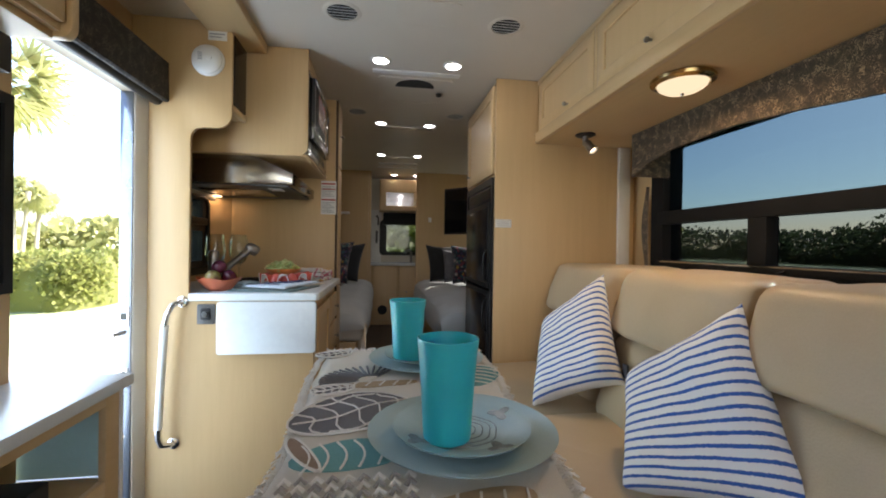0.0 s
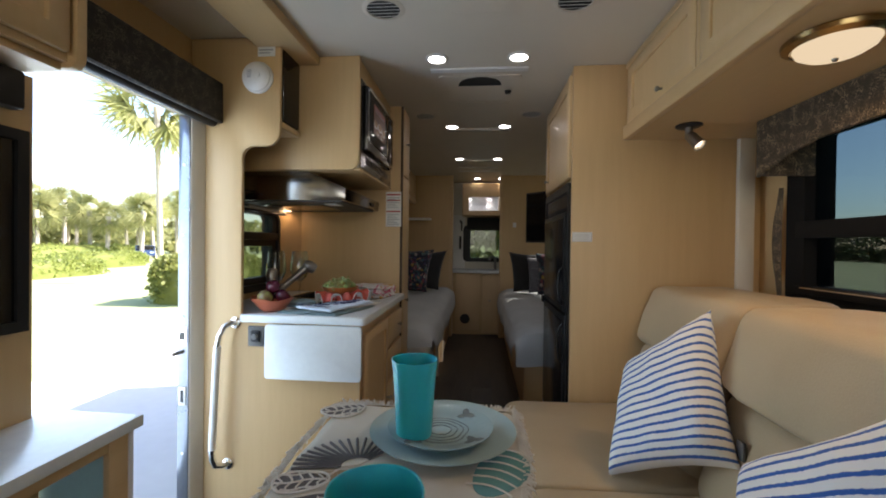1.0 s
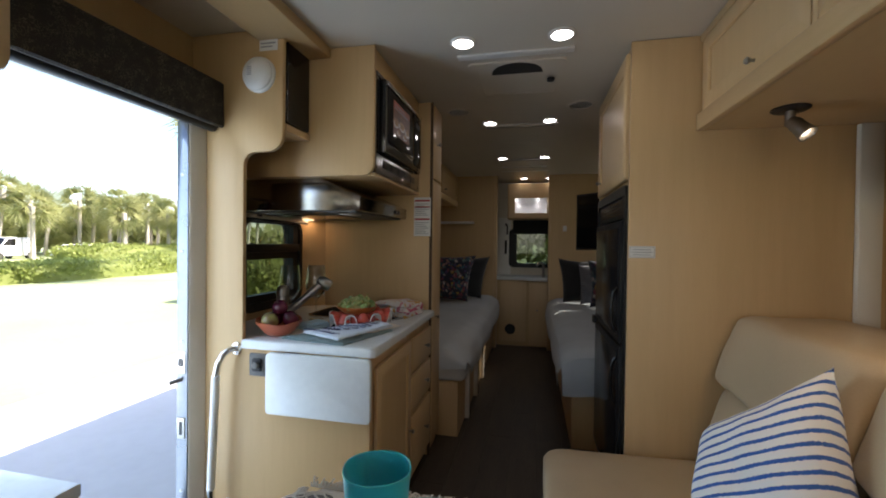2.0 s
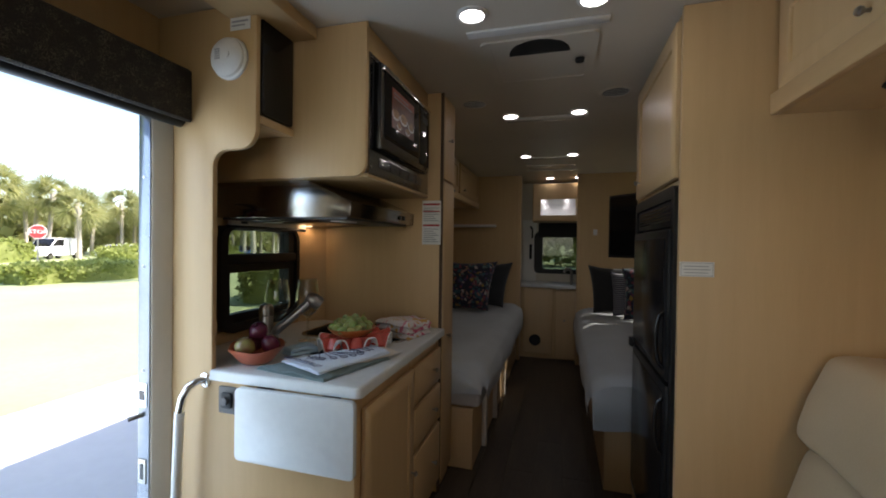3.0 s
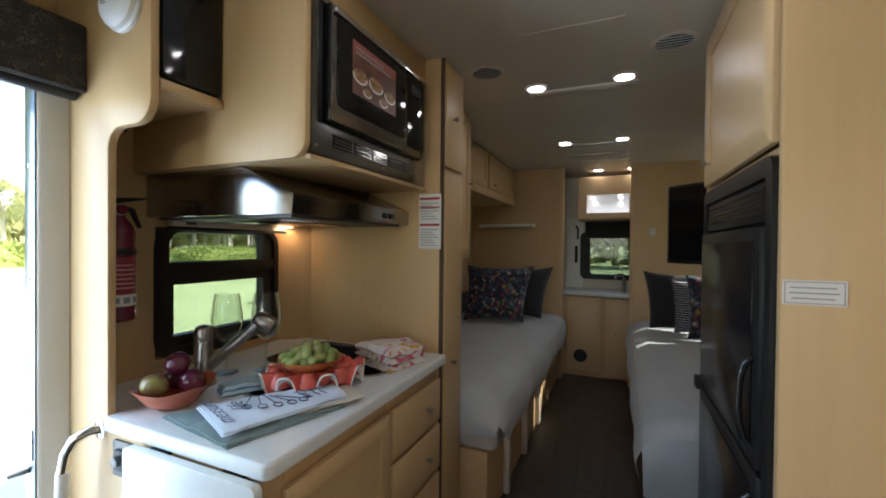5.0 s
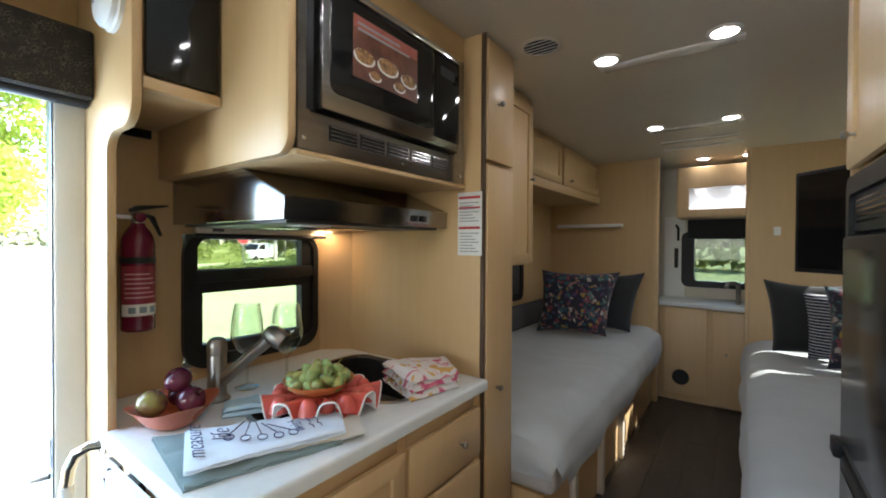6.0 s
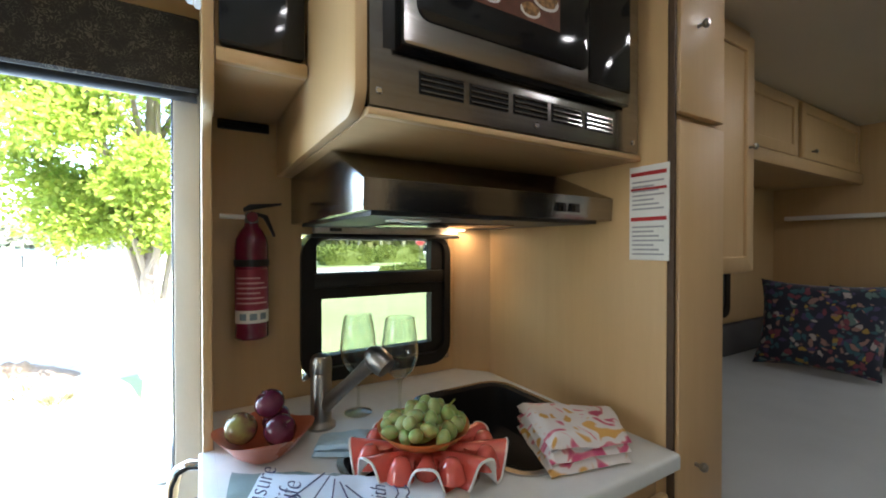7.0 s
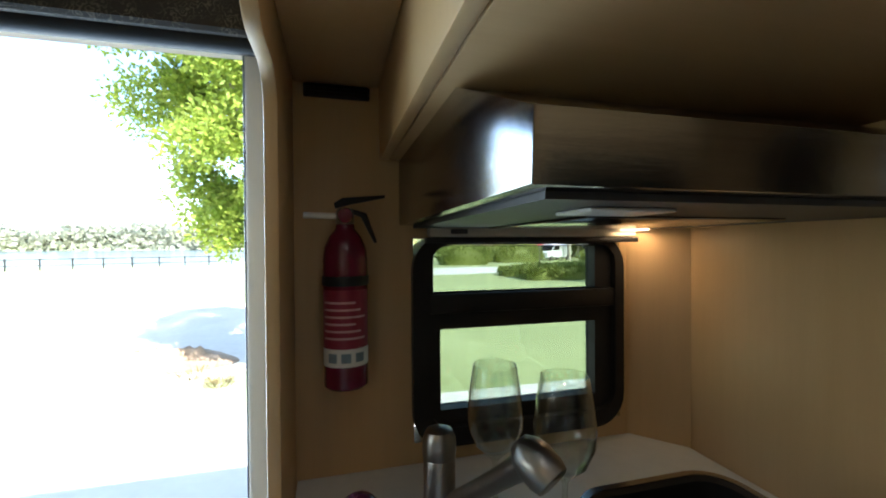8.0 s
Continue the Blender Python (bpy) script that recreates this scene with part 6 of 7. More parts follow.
def table_runner():
    z0 = 0.7295
    r = thing("table_runner", (0.06, 0.5, 0.73), "cream fringed table runner with appliqued grey and teal seashells", "table runner")

    def runner_edges(y):
        k = max(0.0, min(1.0, (y - 0.45) / 0.75))
        return -0.138 - 0.018 * k + 0.006 * math.sin(y * 11), 0.236 + 0.046 * k + 0.005 * math.sin(y * 13 + 1)

    def fn(u, v):
        y = -0.30 + 1.565 * v
        lx, rx_ = runner_edges(y)
        x = lx + (rx_ - lx) * u
        z = z0 + 0.003 + 0.0015 * noise.noise(Vector((x * 20, y * 14, 0)))
        if x < -0.130:
            z -= min(0.03, (-0.130 - x) ** 1.3 * 2.4)
        if x > 0.262:
            z -= (x - 0.262) * 0.35
        if y > 1.228:
            z -= (y - 1.228) * 0.4
        edge = 2 * abs(u - 0.5)
        x += 0.010 * edge ** 6 * noise.noise(Vector((y * 9, u * 4, 3)))
        return Vector((x, y + 0.006 * math.sin(x * 40) + 0.008 * noise.noise(Vector((x * 12, 0, 5))) * v ** 8, z))
    part("cloth", sheet(nb(), fn, 46, 90, 0.0025), linen, r)
    rg = random.Random(4)
    fr_ = nb()

    def strand(p, d, ln):
        w = Vector((-d.y, d.x, 0)).normalized() * 0.0016
        a, b, c = p, p + d * ln * 0.5 + Vector((0, 0, rg.uniform(-0.002, 0.006))), p + d * ln + Vector((0, 0, -rg.uniform(0.0, 0.014)))
        tube(fr_, [a, b, c], 0.0013, 4, caps=False)
    for k in range(900):
        y = -0.30 + 1.55 * k / 899
        strand(Vector((runner_edges(y)[0] + 0.002 + 0.010 * noise.noise(Vector((y * 9, 0, 3))), y, z0 - 0.004)), Vector((-1, rg.uniform(-0.9, 0.9), 0)).normalized(), rg.uniform(0.006, 0.024))
        strand(Vector((runner_edges(y)[1] - 0.002, y, z0 + 0.001)), Vector((1, rg.uniform(-0.6, 0.6), 0)).normalized(), rg.uniform(0.010, 0.028))
    for k in range(200):
        strand(Vector((-0.154 + 0.434 * k / 199, 1.262, z0 - 0.008)), Vector((rg.uniform(-0.6, 0.6), 1, 0.15)).normalized(), rg.uniform(0.015, 0.035))
    tagged(part("fringe", fr_, cord, r, "frayed cream fringe"), kind="stuff")

    def patch(name, pts, mat, lift=0.0048):
        return part(name, prism(nb(), pts, "z", z0 + 0.002, z0 + lift), mat, r)

    def line(pts, parent, k=0.0022):
        part("cord", tube(nb(), [(x, y, z0 + 0.0055) for x, y in pts], k, 6), cord, parent)

    def oval(cx, cy, a, b, t, n=28, wob=0.06):
        out = []
        for i in range(n):
            q = 2 * math.pi * i / n
            k = 1 + wob * math.sin(3 * q + cx * 50)
            x, y = a * k * math.cos(q), b * k * math.sin(q)
            out.append((cx + x * math.cos(t) - y * math.sin(t), cy + x * math.sin(t) + y * math.cos(t)))
        return out
    # grey netted shell
    for cx, cy, a, b, t in ((-0.045, 0.775, 0.115, 0.085, 0.5), (-0.10, 0.895, 0.045, 0.03, 0.3), (-0.125, 1.19, 0.05, 0.035, 0.4), (-0.06, 0.16, 0.12, 0.09, 0.4)):
        p = patch("shell_patch", oval(cx, cy, a, b, t), felt_grey)
        line(oval(cx, cy, a * 1.01, b * 1.01, t) + oval(cx, cy, a * 1.01, b * 1.01, t)[:1], p)
        for k in range(-2, 3):
            q = k / 2.6
            ln = math.sqrt(1 - q * q)
            for sx in (1, -1):
                pts = []
                for i in range(9):
                    w = -1 + 2 * i / 8
                    x, y = a * (q + 0.10 * math.sin(w * 4 + sx)) * 0.95, b * ln * w * 0.97
                    if sx < 0:
                        x, y = a * ln * w * 0.97, b * (q + 0.10 * math.sin(w * 4)) * 0.95
                    pts.append((cx + x * math.cos(t) - y * math.sin(t), cy + x * math.sin(t) + y * math.cos(t)))
                if k % 2 == 0 or sx > 0:
                    line(pts, p, 0.0018)
    # teal scallops
    for cx, cy, t in ((-0.045, 0.615, 0.15), (0.235, 0.965, 1.2), (-0.05, 0.33, 0.2)):
        p = patch("scallop_patch", oval(cx, cy, 0.078, 0.045, t), felt_teal)
        for k in range(6):
            x = -0.065 + 0.026 * k
            pts = [(x + 0.012 * math.sin(w * 3.1), -0.04 + 0.08 * w) for w in [i / 6 for i in range(7)]]
            line([(cx + u * math.cos(t) - v * math.sin(t), cy + u * math.sin(t) + v * math.cos(t)) for u, v in pts], p, 0.0018)
    p = patch("shell_patch", oval(-0.112, 0.625, 0.056, 0.011, -1.05), felt_brown, 0.0062)
    line(oval(-0.112, 0.625, 0.058, 0.013, -1.05) + oval(-0.112, 0.625, 0.058, 0.013, -1.05)[:1], p)
    # tan shells
    for cx, cy, t in ((0.115, 0.47, 0.2), (0.0, 0.925, 0.1), (0.20, 0.30, 0.5)):
        p = patch("shell_patch", oval(cx, cy, 0.085, 0.035 if cy < 0.9 else 0.018, t), felt_tan)
        for k in range(5):
            x = -0.06 + 0.03 * k
            line([(cx + x + 0.012 * w, cy - 0.028 * (1 if cy < 0.9 else 0.5) + 0.056 * (1 if cy < 0.9 else 0.5) * w) for w in [i / 5 for i in range(6)]], p, 0.002)
    # netted fan
    p = patch("fan_patch", [(-0.02, 0.955)] + [(-0.02 + 0.115 * math.cos(radians(q)), 0.955 + 0.10 * math.sin(radians(q))) for q in range(60, 196, 9)], linen)
    for q in range(60, 196, 9):
        c, s = math.cos(radians(q)), math.sin(radians(q))
        part("cord", tube(nb(), [(-0.02 + 0.115 * k * c, 0.955 + 0.10 * k * s, z0 + 0.0055) for k in (0.25, 0.6, 1.0)], 0.0030, 6), felt_grey, p)
    # woven band
    for j in range(5):
        for i in range(9):
            x, y = -0.125 + 0.020 * i, 0.475 + 0.017 * j
            part("knot", tube(nb(), [(x, y, z0 + 0.004), (x + 0.006, y + 0.006, z0 + 0.009), (x + 0.014, y + 0.003, z0 + 0.004)], 0.0032, 6), felt_pale if (i + j) % 2 else cord, r)
    return r


table_runner()
aqua = surf("pale_aqua_stoneware", (0.43, 0.58, 0.62), (0.38, 0.53, 0.57), 6, rough=0.50, bump=0.25, fine=150)
aqua_glaze = surf("pale_aqua_glaze", (0.44, 0.59, 0.63), (0.38, 0.53, 0.58), 9, rough=0.20, bump=0.02)
teal_cup = surf("teal_frosted_acrylic", (0.03, 0.62, 0.72), (0.025, 0.57, 0.67), 4, rough=0.35, bump=0.05, fine=140, trans=0.35, sss=0.3)
plate_art = surf("plate_print", (0.13, 0.17, 0.20), (0.30, 0.36, 0.38), 40, rough=0.25, bump=0)


def plate_set(cx, cy, seed):
    z = 0.7375
    c = thing("charger_plate", (cx, cy, z), "large pale aqua embossed charger plate on runner", "plate", "charger plates")
    part("dish", lathe(nb(), [(0, 0.004), (0.095, 0.004), (0.106, 0.008), (0.148, 0.014), (0.150, 0.0155), (0.147, 0.0125), (0.106, 0.004), (0.094, 0.0), (0, 0)], 64, (cx, cy, z)), aqua, c)
    p = thing("salad_plate", (cx - 0.004, cy - 0.015, z + 0.012), "smaller pale aqua plate with printed sea creatures", "plate", "salad plates")
    px, py, pz = cx - 0.004, cy - 0.015, z + 0.010
    part("dish", lathe(nb(), [(0, 0.006), (0.068, 0.006), (0.074, 0.010), (0.104, 0.017), (0.107, 0.018), (0.104, 0.0145), (0.074, 0.006), (0.064, 0.002), (0, 0.002)], 56, (px, py, pz)), aqua_glaze, p)
    rg = random.Random(seed)
    for k in range(4):
        a = k * 1.57 + 0.5 + seed
        pts = []
        for i in range(16):
            q = 2 * math.pi * i / 16
            w = 0.020 * (0.75 + 0.35 * math.sin(3 * q + k))
            pts.append((px + 0.083 * math.cos(a) + w * math.cos(q), py + 0.083 * math.sin(a) + w * math.sin(q)))
        bm = prism(nb(), pts, "z", 0, 0.0006)
        for v in bm.verts:
            rr = math.hypot(v.co.x - px, v.co.y - py)
            v.co.z += pz + 0.0102 + max(0.0, (rr - 0.074)) * 0.245
        part("print", bm, plate_art, p, "blue-grey printed sea motif")
    for q in (0.022, 0.034, 0.046, 0.056):
        pts = [(px + q * math.cos(a) * (1 + 0.05 * math.sin(5 * a)), py + q * math.sin(a), pz + 0.0062) for a in [k * math.pi / 14 for k in range(29)]]
        part("print", tube(nb(), pts, 0.0011, 5, caps=False), plate_art, p)


plate_set(0.132, 0.648, 0)
plate_set(0.122, 1.085, 2)


def tumbler(cx, cy, z):
    c = thing("tumbler", (cx, cy, z), "tall teal frosted acrylic tumbler on plate", "cup", "teal tumblers")
    bm = nb()

    def loop(r, h):
        out = []
        for i in range(40):
            a = 2 * math.pi * i / 40
            k = (abs(math.cos(a)) ** 2.25 + abs(math.sin(a)) ** 2.25) ** (-1 / 2.25)
            out.append(bm.verts.new((cx + r * k * math.cos(a + 0.35), cy + r * k * math.sin(a + 0.35), z + h)))
        return out
    prof = [(0.0335, 0.0), (0.0345, 0.004), (0.0385, 0.075), (0.0425, 0.128), (0.0445, 0.144), (0.0440, 0.1475), (0.0425, 0.1475), (0.0405, 0.126), (0.0365, 0.075), (0.032, 0.010), (0.030, 0.008)]
    rows = [loop(r, h) for r, h in prof]
    for a, b in zip(rows, rows[1:]):
        for i in range(40):
            bm.faces.new((a[i], a[(i + 1) % 40], b[(i + 1) % 40], b[i]))
    bm.faces.new(rows[0][::-1])
    bm.faces.new(rows[-1])
    part("cup", bm, teal_cup, c)
    rim = [(cx + 0.0437 * (abs(math.cos(a)) ** 2.25 + abs(math.sin(a)) ** 2.25) ** (-1 / 2.25) * math.cos(a + 0.35), cy + 0.0437 * (abs(math.cos(a)) ** 2.25 + abs(math.sin(a)) ** 2.25) ** (-1 / 2.25) * math.sin(a + 0.35), z + 0.1475) for a in [2 * math.pi * i / 40 for i in range(41)]]
    part("rim", tube(nb(), rim, 0.0013, 6, caps=False), teal_cup, c)


tumbler(0.100, 0.605, 0.757)
tumbler(0.068, 1.040, 0.757)

# ---- things on the worktop ----
W = 0.826
coral = surf("coral_melamine", (0.52, 0.15, 0.075), (0.46, 0.12, 0.06), 5, rough=0.28, bump=0.03, coat=0.2)
coral_red = surf("coral_red_lacquer", (0.62, 0.12, 0.09), (0.54, 0.09, 0.07), 5, rough=0.14, bump=0.02, coat=0.5)
plum_mat = surf("plum_skin", (0.13, 0.020, 0.045), (0.055, 0.010, 0.028), 12, rough=0.22, bump=0.02, fine=60, coat=0.3)
plum_pale = surf("ripening_plum_skin", (0.27, 0.27, 0.07), (0.15, 0.03, 0.055), 20, rough=0.24, bump=0.02, fine=50, coat=0.3)
grape_mat = surf("green_grape", (0.34, 0.40, 0.16), (0.24, 0.31, 0.09), 30, rough=0.38, bump=0.02, sss=0.5)


def fruit_bowl():
    b = thing("fruit_bowl", (-0.735, 2.02, W), "small coral bowl of plums on worktop", "bowl")
    bm = nb()
    rows = []
    for r, h in ((0.0, 0.004), (0.045, 0.004), (0.062, 0.016), (0.084, 0.044), (0.094, 0.056), (0.096, 0.057), (0.092, 0.052), (0.080, 0.040), (0.058, 0.011), (0.042, 0.0), (0.0, 0.0)):
        rows.append((r, h))
    lathe(bm, rows, 40, (0, 0, 0))
    for v in bm.verts:
        a = math.atan2(v.co.y, v.co.x)
        k = 1 + 0.07 * math.cos(4 * a + 0.6) * min(1, math.hypot(v.co.x, v.co.y) / 0.09)
        v.co.x, v.co.y = v.co.x * k, v.co.y * k
        if v.co.z > 0.03:
            v.co.z += 0.006 * math.cos(4 * a + 0.6)
    bmesh.ops.translate(bm, vec=(-0.735, 2.02, W + 0.0005), verts=bm.verts)
    part("dish", bm, coral, b)


fruit_bowl()


def plum(x, y, z, r, mat, turn, label):
    bm = nb()
    blob(bm, (0, 0, 0), r, 26, 18, (1.0, 0.97, 0.93), bumpy=0.02, seed=x)
    for v in bm.verts:
        d = math.hypot(v.co.x, v.co.y)
        if v.co.z > 0:
            v.co.z -= 0.010 * math.exp(-(d / 0.009) ** 2)
        if v.co.x > 0:
            v.co.x -= 0.0022 * math.exp(-(v.co.y / 0.005) ** 2)
    p = thing("plum", (x, y, z), label, "fruit", "plums in the bowl")
    HOME[p] = Vector((0, 0, 0))
    part("flesh", bm, mat, p)
    part("stalk", tube(nb(), [(0, 0, r * 0.80), (0.001, 0.001, r * 0.93), (0.003, 0.002, r * 1.02)], 0.0016, 6), bark, p)
    p.matrix_basis = pose(x, y, z, *turn)


plum(-0.738, 2.030, 0.934, 0.032, plum_mat, (25, -20, 30), "dark purple plum on top of the pile")
plum(-0.745, 1.974, 0.889, 0.034, plum_pale, (-35, 20, 10), "half-ripe plum with green blush")
plum(-0.700, 2.045, 0.887, 0.034, plum_mat, (30, 35, 80), "dark purple plum in coral bowl")
plum(-0.768, 2.048, 0.886, 0.031, plum_mat, (10, -35, 140), "dark purple plum in coral bowl")


def faucet():
    f = thing("faucet", (-0.812, 2.16, W), "brushed nickel single-lever kitchen tap with pull-out spout", "tap")
    part("base", lathe(nb(), [(0, 0.0), (0.036, 0.0), (0.036, 0.006), (0.028, 0.012), (0.0255, 0.02), (0.0255, 0.13), (0.024, 0.134), (0, 0.134)], 28, (-0.812, 2.16, W + 0.0005)), nickel, f)
    part("lever", lathe(nb(), [(0.0262, 0.136), (0.0268, 0.145), (0.0262, 0.165), (0.021, 0.177), (0.010, 0.182), (0, 0.183)], 28, (-0.812, 2.16, W)), nickel, f)
    a, e = Vector((-0.802, 2.168, W + 0.055)), Vector((-0.668, 2.245, W + 0.188))
    part("spout", tube(nb(), [a.lerp(e, k / 6) for k in range(7)], 0.016, 18, taper=[0.019, 0.018, 0.0165, 0.0155, 0.0155, 0.017, 0.020]), nickel, f)
    d = Vector((0.55, 0.32, -0.42)).normalized()
    tn = d.to_track_quat("Z", "Y").to_matrix().to_4x4()
    part("spray_head", lathe(nb(), [(0, -0.030), (0.014, -0.027), (0.024, -0.014), (0.028, 0.002), (0.0275, 0.022), (0.024, 0.034), (0.020, 0.036), (0, 0.034)], 26, e + Vector((0.004, 0.003, 0.004)), tn), nickel, f)


faucet()
glass_mat = pane_mat("clear_wine_glass", (0.93, 0.95, 0.93), 0.08, 2.4, 0.85)


def wine_glass(x, y):
    g = thing("wine_glass", (x, y, W), "clear stemmed wine glass upright on worktop", "wine glass", "wine glasses")
    prof = [(0, 0.0), (0.036, 0.0), (0.037, 0.0015), (0.030, 0.004), (0.010, 0.008), (0.0042, 0.016), (0.0038, 0.06), (0.0050, 0.095), (0.014, 0.106), (0.034, 0.124), (0.0475, 0.155), (0.0490, 0.178), (0.044, 0.222), (0.0375, 0.262), (0.0370, 0.2632), (0.0362, 0.262), (0.0427, 0.222), (0.0477, 0.178), (0.0462, 0.155), (0.0327, 0.125), (0.013, 0.109), (0, 0.106)]
    b = part("bowl", lathe(nb(), prof, 44, (x, y, W + 0.0006)), glass_mat, g)
    b.visible_shadow = False


wine_glass(-0.845, 2.268)
wine_glass(-0.757, 2.350)


def egg_tray():
    t = thing("serving_stand", (-0.495, 2.29, W), "glossy coral-red scalloped serving stand with white underside", "tray")
    A, Bx = 0.152, 0.108
    ang = radians(58)

    def fn(u, v, dz):
        a, r = 2 * math.pi * u, 0.16 + 0.84 * v
        sc = math.tanh(1.9 * math.cos(8 * a)) / math.tanh(1.9)
        k = r * (1 + 0.03 * sc * v)
        x, y = A * k * math.cos(a), Bx * k * math.sin(a)
        z = 0.053 + 0.007 * v - 0.027 * max(0, (v - 0.30) / 0.70) ** 1.3 * (1 - sc) - 0.010 * (1 - sc) * math.exp(-((v - 0.5) / 0.2) ** 2) + 0.006 * max(0, sc) * v
        return Vector((-0.495 + x * math.cos(ang) - y * math.sin(ang), 2.29 + x * math.sin(ang) + y * math.cos(ang), W + z + dz))
    part("top", sheet(nb(), lambda u, v: fn(u, v, 0.0), 144, 14), coral_red, t)
    part("underside", sheet(nb(), lambda u, v: fn(u, v, -0.0035), 144, 14), white_plastic, t, "white underside")
    rim = [fn(k / 288, 1.0, -0.0017) for k in range(289)]
    part("lip", tube(nb(), rim, 0.0024, 6, caps=False), white_plastic, t, "white edge")
    for k in range(8):
        a = 2 * math.pi * k / 8
        x, y = A * 0.60 * math.cos(a), Bx * 0.60 * math.sin(a)
        px, py = -0.495 + x * math.cos(ang) - y * math.sin(ang), 2.29 + x * math.sin(ang) + y * math.cos(ang)
        part("cup", lathe(nb(), [(0.022, 0.048), (0.020, 0.030), (0.012, 0.012), (0, 0.008), (0, 0.005), (0.014, 0.009), (0.0225, 0.030), (0.024, 0.048)], 18, (px, py, W + 0.004)), coral_red, t)
        a += math.pi / 8
        x, y = A * 0.80 * math.cos(a), Bx * 0.80 * math.sin(a)
        px, py = -0.495 + x * math.cos(ang) - y * math.sin(ang), 2.29 + x * math.sin(ang) + y * math.cos(ang)
        part("peak", lathe(nb(), [(0.026, 0.030), (0.021, 0.048), (0.016, 0.060), (0.011, 0.066), (0.005, 0.068), (0, 0.068)], 16, (px, py, W)), coral_red, t)
    part("foot", lathe(nb(), [(0.055, 0.0), (0.050, 0.004), (0.030, 0.046), (0.027, 0.046), (0.045, 0.0)], 28, (-0.495, 2.29, W + 0.0015)), white_plastic, t)


egg_tray()
orange_bowl = surf("orange_melamine", (0.55, 0.20, 0.06), (0.50, 0.17, 0.05), 5, rough=0.3, bump=0.02)
solo("grape_bowl", lathe(nb(), [(0, 0.072), (0.045, 0.072), (0.070, 0.086), (0.092, 0.104), (0.094, 0.105), (0.092, 0.101), (0.071, 0.081), (0.046, 0.067), (0, 0.067)], 44, (-0.515, 2.29, W - 0.017)), orange_bowl, "shallow orange bowl on serving stand", "bowl", at=(-0.515, 2.29, W + 0.05))
rng = random.Random(8)
grape = mesh_of("grape", blob(nb(), (0, 0, 0), 0.0138, 16, 12, (1, 1, 1.38), bumpy=0.03), grape_mat)
made = []
bunch = thing("grape_bunch", (-0.52, 2.295, W + 0.06), "bunch of green grapes heaped in orange bowl", "fruit")
while len(made) < 56:
    a, r = rng.uniform(0, 6.283), 0.080 * math.sqrt(rng.random())
    h = 0.086 + 0.052 * (1 - (r / 0.085) ** 2) * rng.uniform(0.0, 1.0) + 0.012 * (r / 0.08)
    p = Vector((-0.52 + r * math.cos(a), 2.295 + r * math.sin(a), W - 0.015 + h))
    if all((p - q).length > 0.019 for q in made):
        made.append(p)
        ob = new("grape", grape)
        ob.parent = bunch
        ob.matrix_basis = Matrix.Translation(p - HOME[bunch]) @ pose(0, 0, 0, rng.uniform(-70, 70), rng.uniform(-70, 70), 0)
    elif rng.random() < 0.004:
        break
part("stem", tube(nb(), [(-0.55, 2.25, W + 0.070), (-0.52, 2.29, W + 0.10), (-0.50, 2.33, W + 0.11), (-0.49, 2.35, W + 0.135)], 0.002, 6), leaf_hedge, bunch)


# ---- cloths ----
# white cloth with the doorway's blue daylight put into its colour
towel_white = surf("white_towel_blue_daylight", (0.72, 0.81, 0.90), (0.67, 0.76, 0.85), 6, rough=0.92, bump=0.45, fine=480)
towel_cream = surf("cream_tea_towel", (0.66, 0.62, 0.54), (0.60, 0.56, 0.48), 6, rough=0.92, bump=0.45, fine=480)
towel_teal = surf("dusty_teal_cloth", (0.25, 0.33, 0.33), (0.19, 0.26, 0.27), 7, rough=0.95, bump=0.5, fine=300)
towel_blue = surf("light_blue_cloth", (0.42, 0.58, 0.68), (0.32, 0.48, 0.60), 30, rough=0.92, bump=0.4, fine=300)


def folded_cloth(name, corners, z, thick, mat, label, folds=2, seed=0.0, amp=0.003):
    """A folded towel: stacked layers between four corners."""
    a, b, c, d = [Vector((x, y, 0)) for x, y in corners]
    at = tuple((a + c) / 2 + Vector((0, 0, z)))
    t = thing(name, at, label, "towel")
    for k in range(folds):
        h = z + thick * k

        def fn(u, v):
            p = a.lerp(b, u).lerp(d.lerp(c, u), v)
            w = amp * (k + 1) * noise.noise(Vector((p.x * 22 + seed, p.y * 22, k))) + 0.6 * amp * noise.noise(Vector((p.x * 60, p.y * 60 + seed, k)))
            e = min(u, 1 - u, v, 1 - v)
            ins = 0.004 * k
            q = p + ((a + c) / 2 - p).normalized() * ins
            return Vector((q.x, q.y, h + thick * (0.35 + 0.6 * min(1, e / 0.06)) + w))
        part("layer", sheet(nb(), fn, 34, 22, thick * 0.55), mat, t)
    return t


folded_cloth("dish_cloth", ((-0.68, 1.95), (-0.40, 1.905), (-0.31, 2.20), (-0.56, 2.14)), W + 0.001, 0.005, towel_teal, "dusty teal quilted cloth crumpled on worktop", 2, 1.0, 0.004)
folded_cloth("tea_towel", ((-0.50, 2.06), (-0.40, 2.03), (-0.288, 2.245), (-0.40, 2.325)), W + 0.0125, 0.004, towel_cream, "plain cream tea towel folded under printed one", 1, 4.0)
tt = folded_cloth("tea_towel", ((-0.615, 1.995), (-0.425, 1.915), (-0.318, 2.215), (-0.425, 2.29)), W + 0.0185, 0.0042, towel_white, "white tea towel with dark script lettering and spoon drawing", 2, 7.0)
folded_cloth("dish_cloth", ((-0.72, 2.13), (-0.66, 2.10), (-0.60, 2.20), (-0.68, 2.25)), W + 0.001, 0.014, towel_blue, "light blue patterned cloth beside tap", 2, 9.0, 0.002)
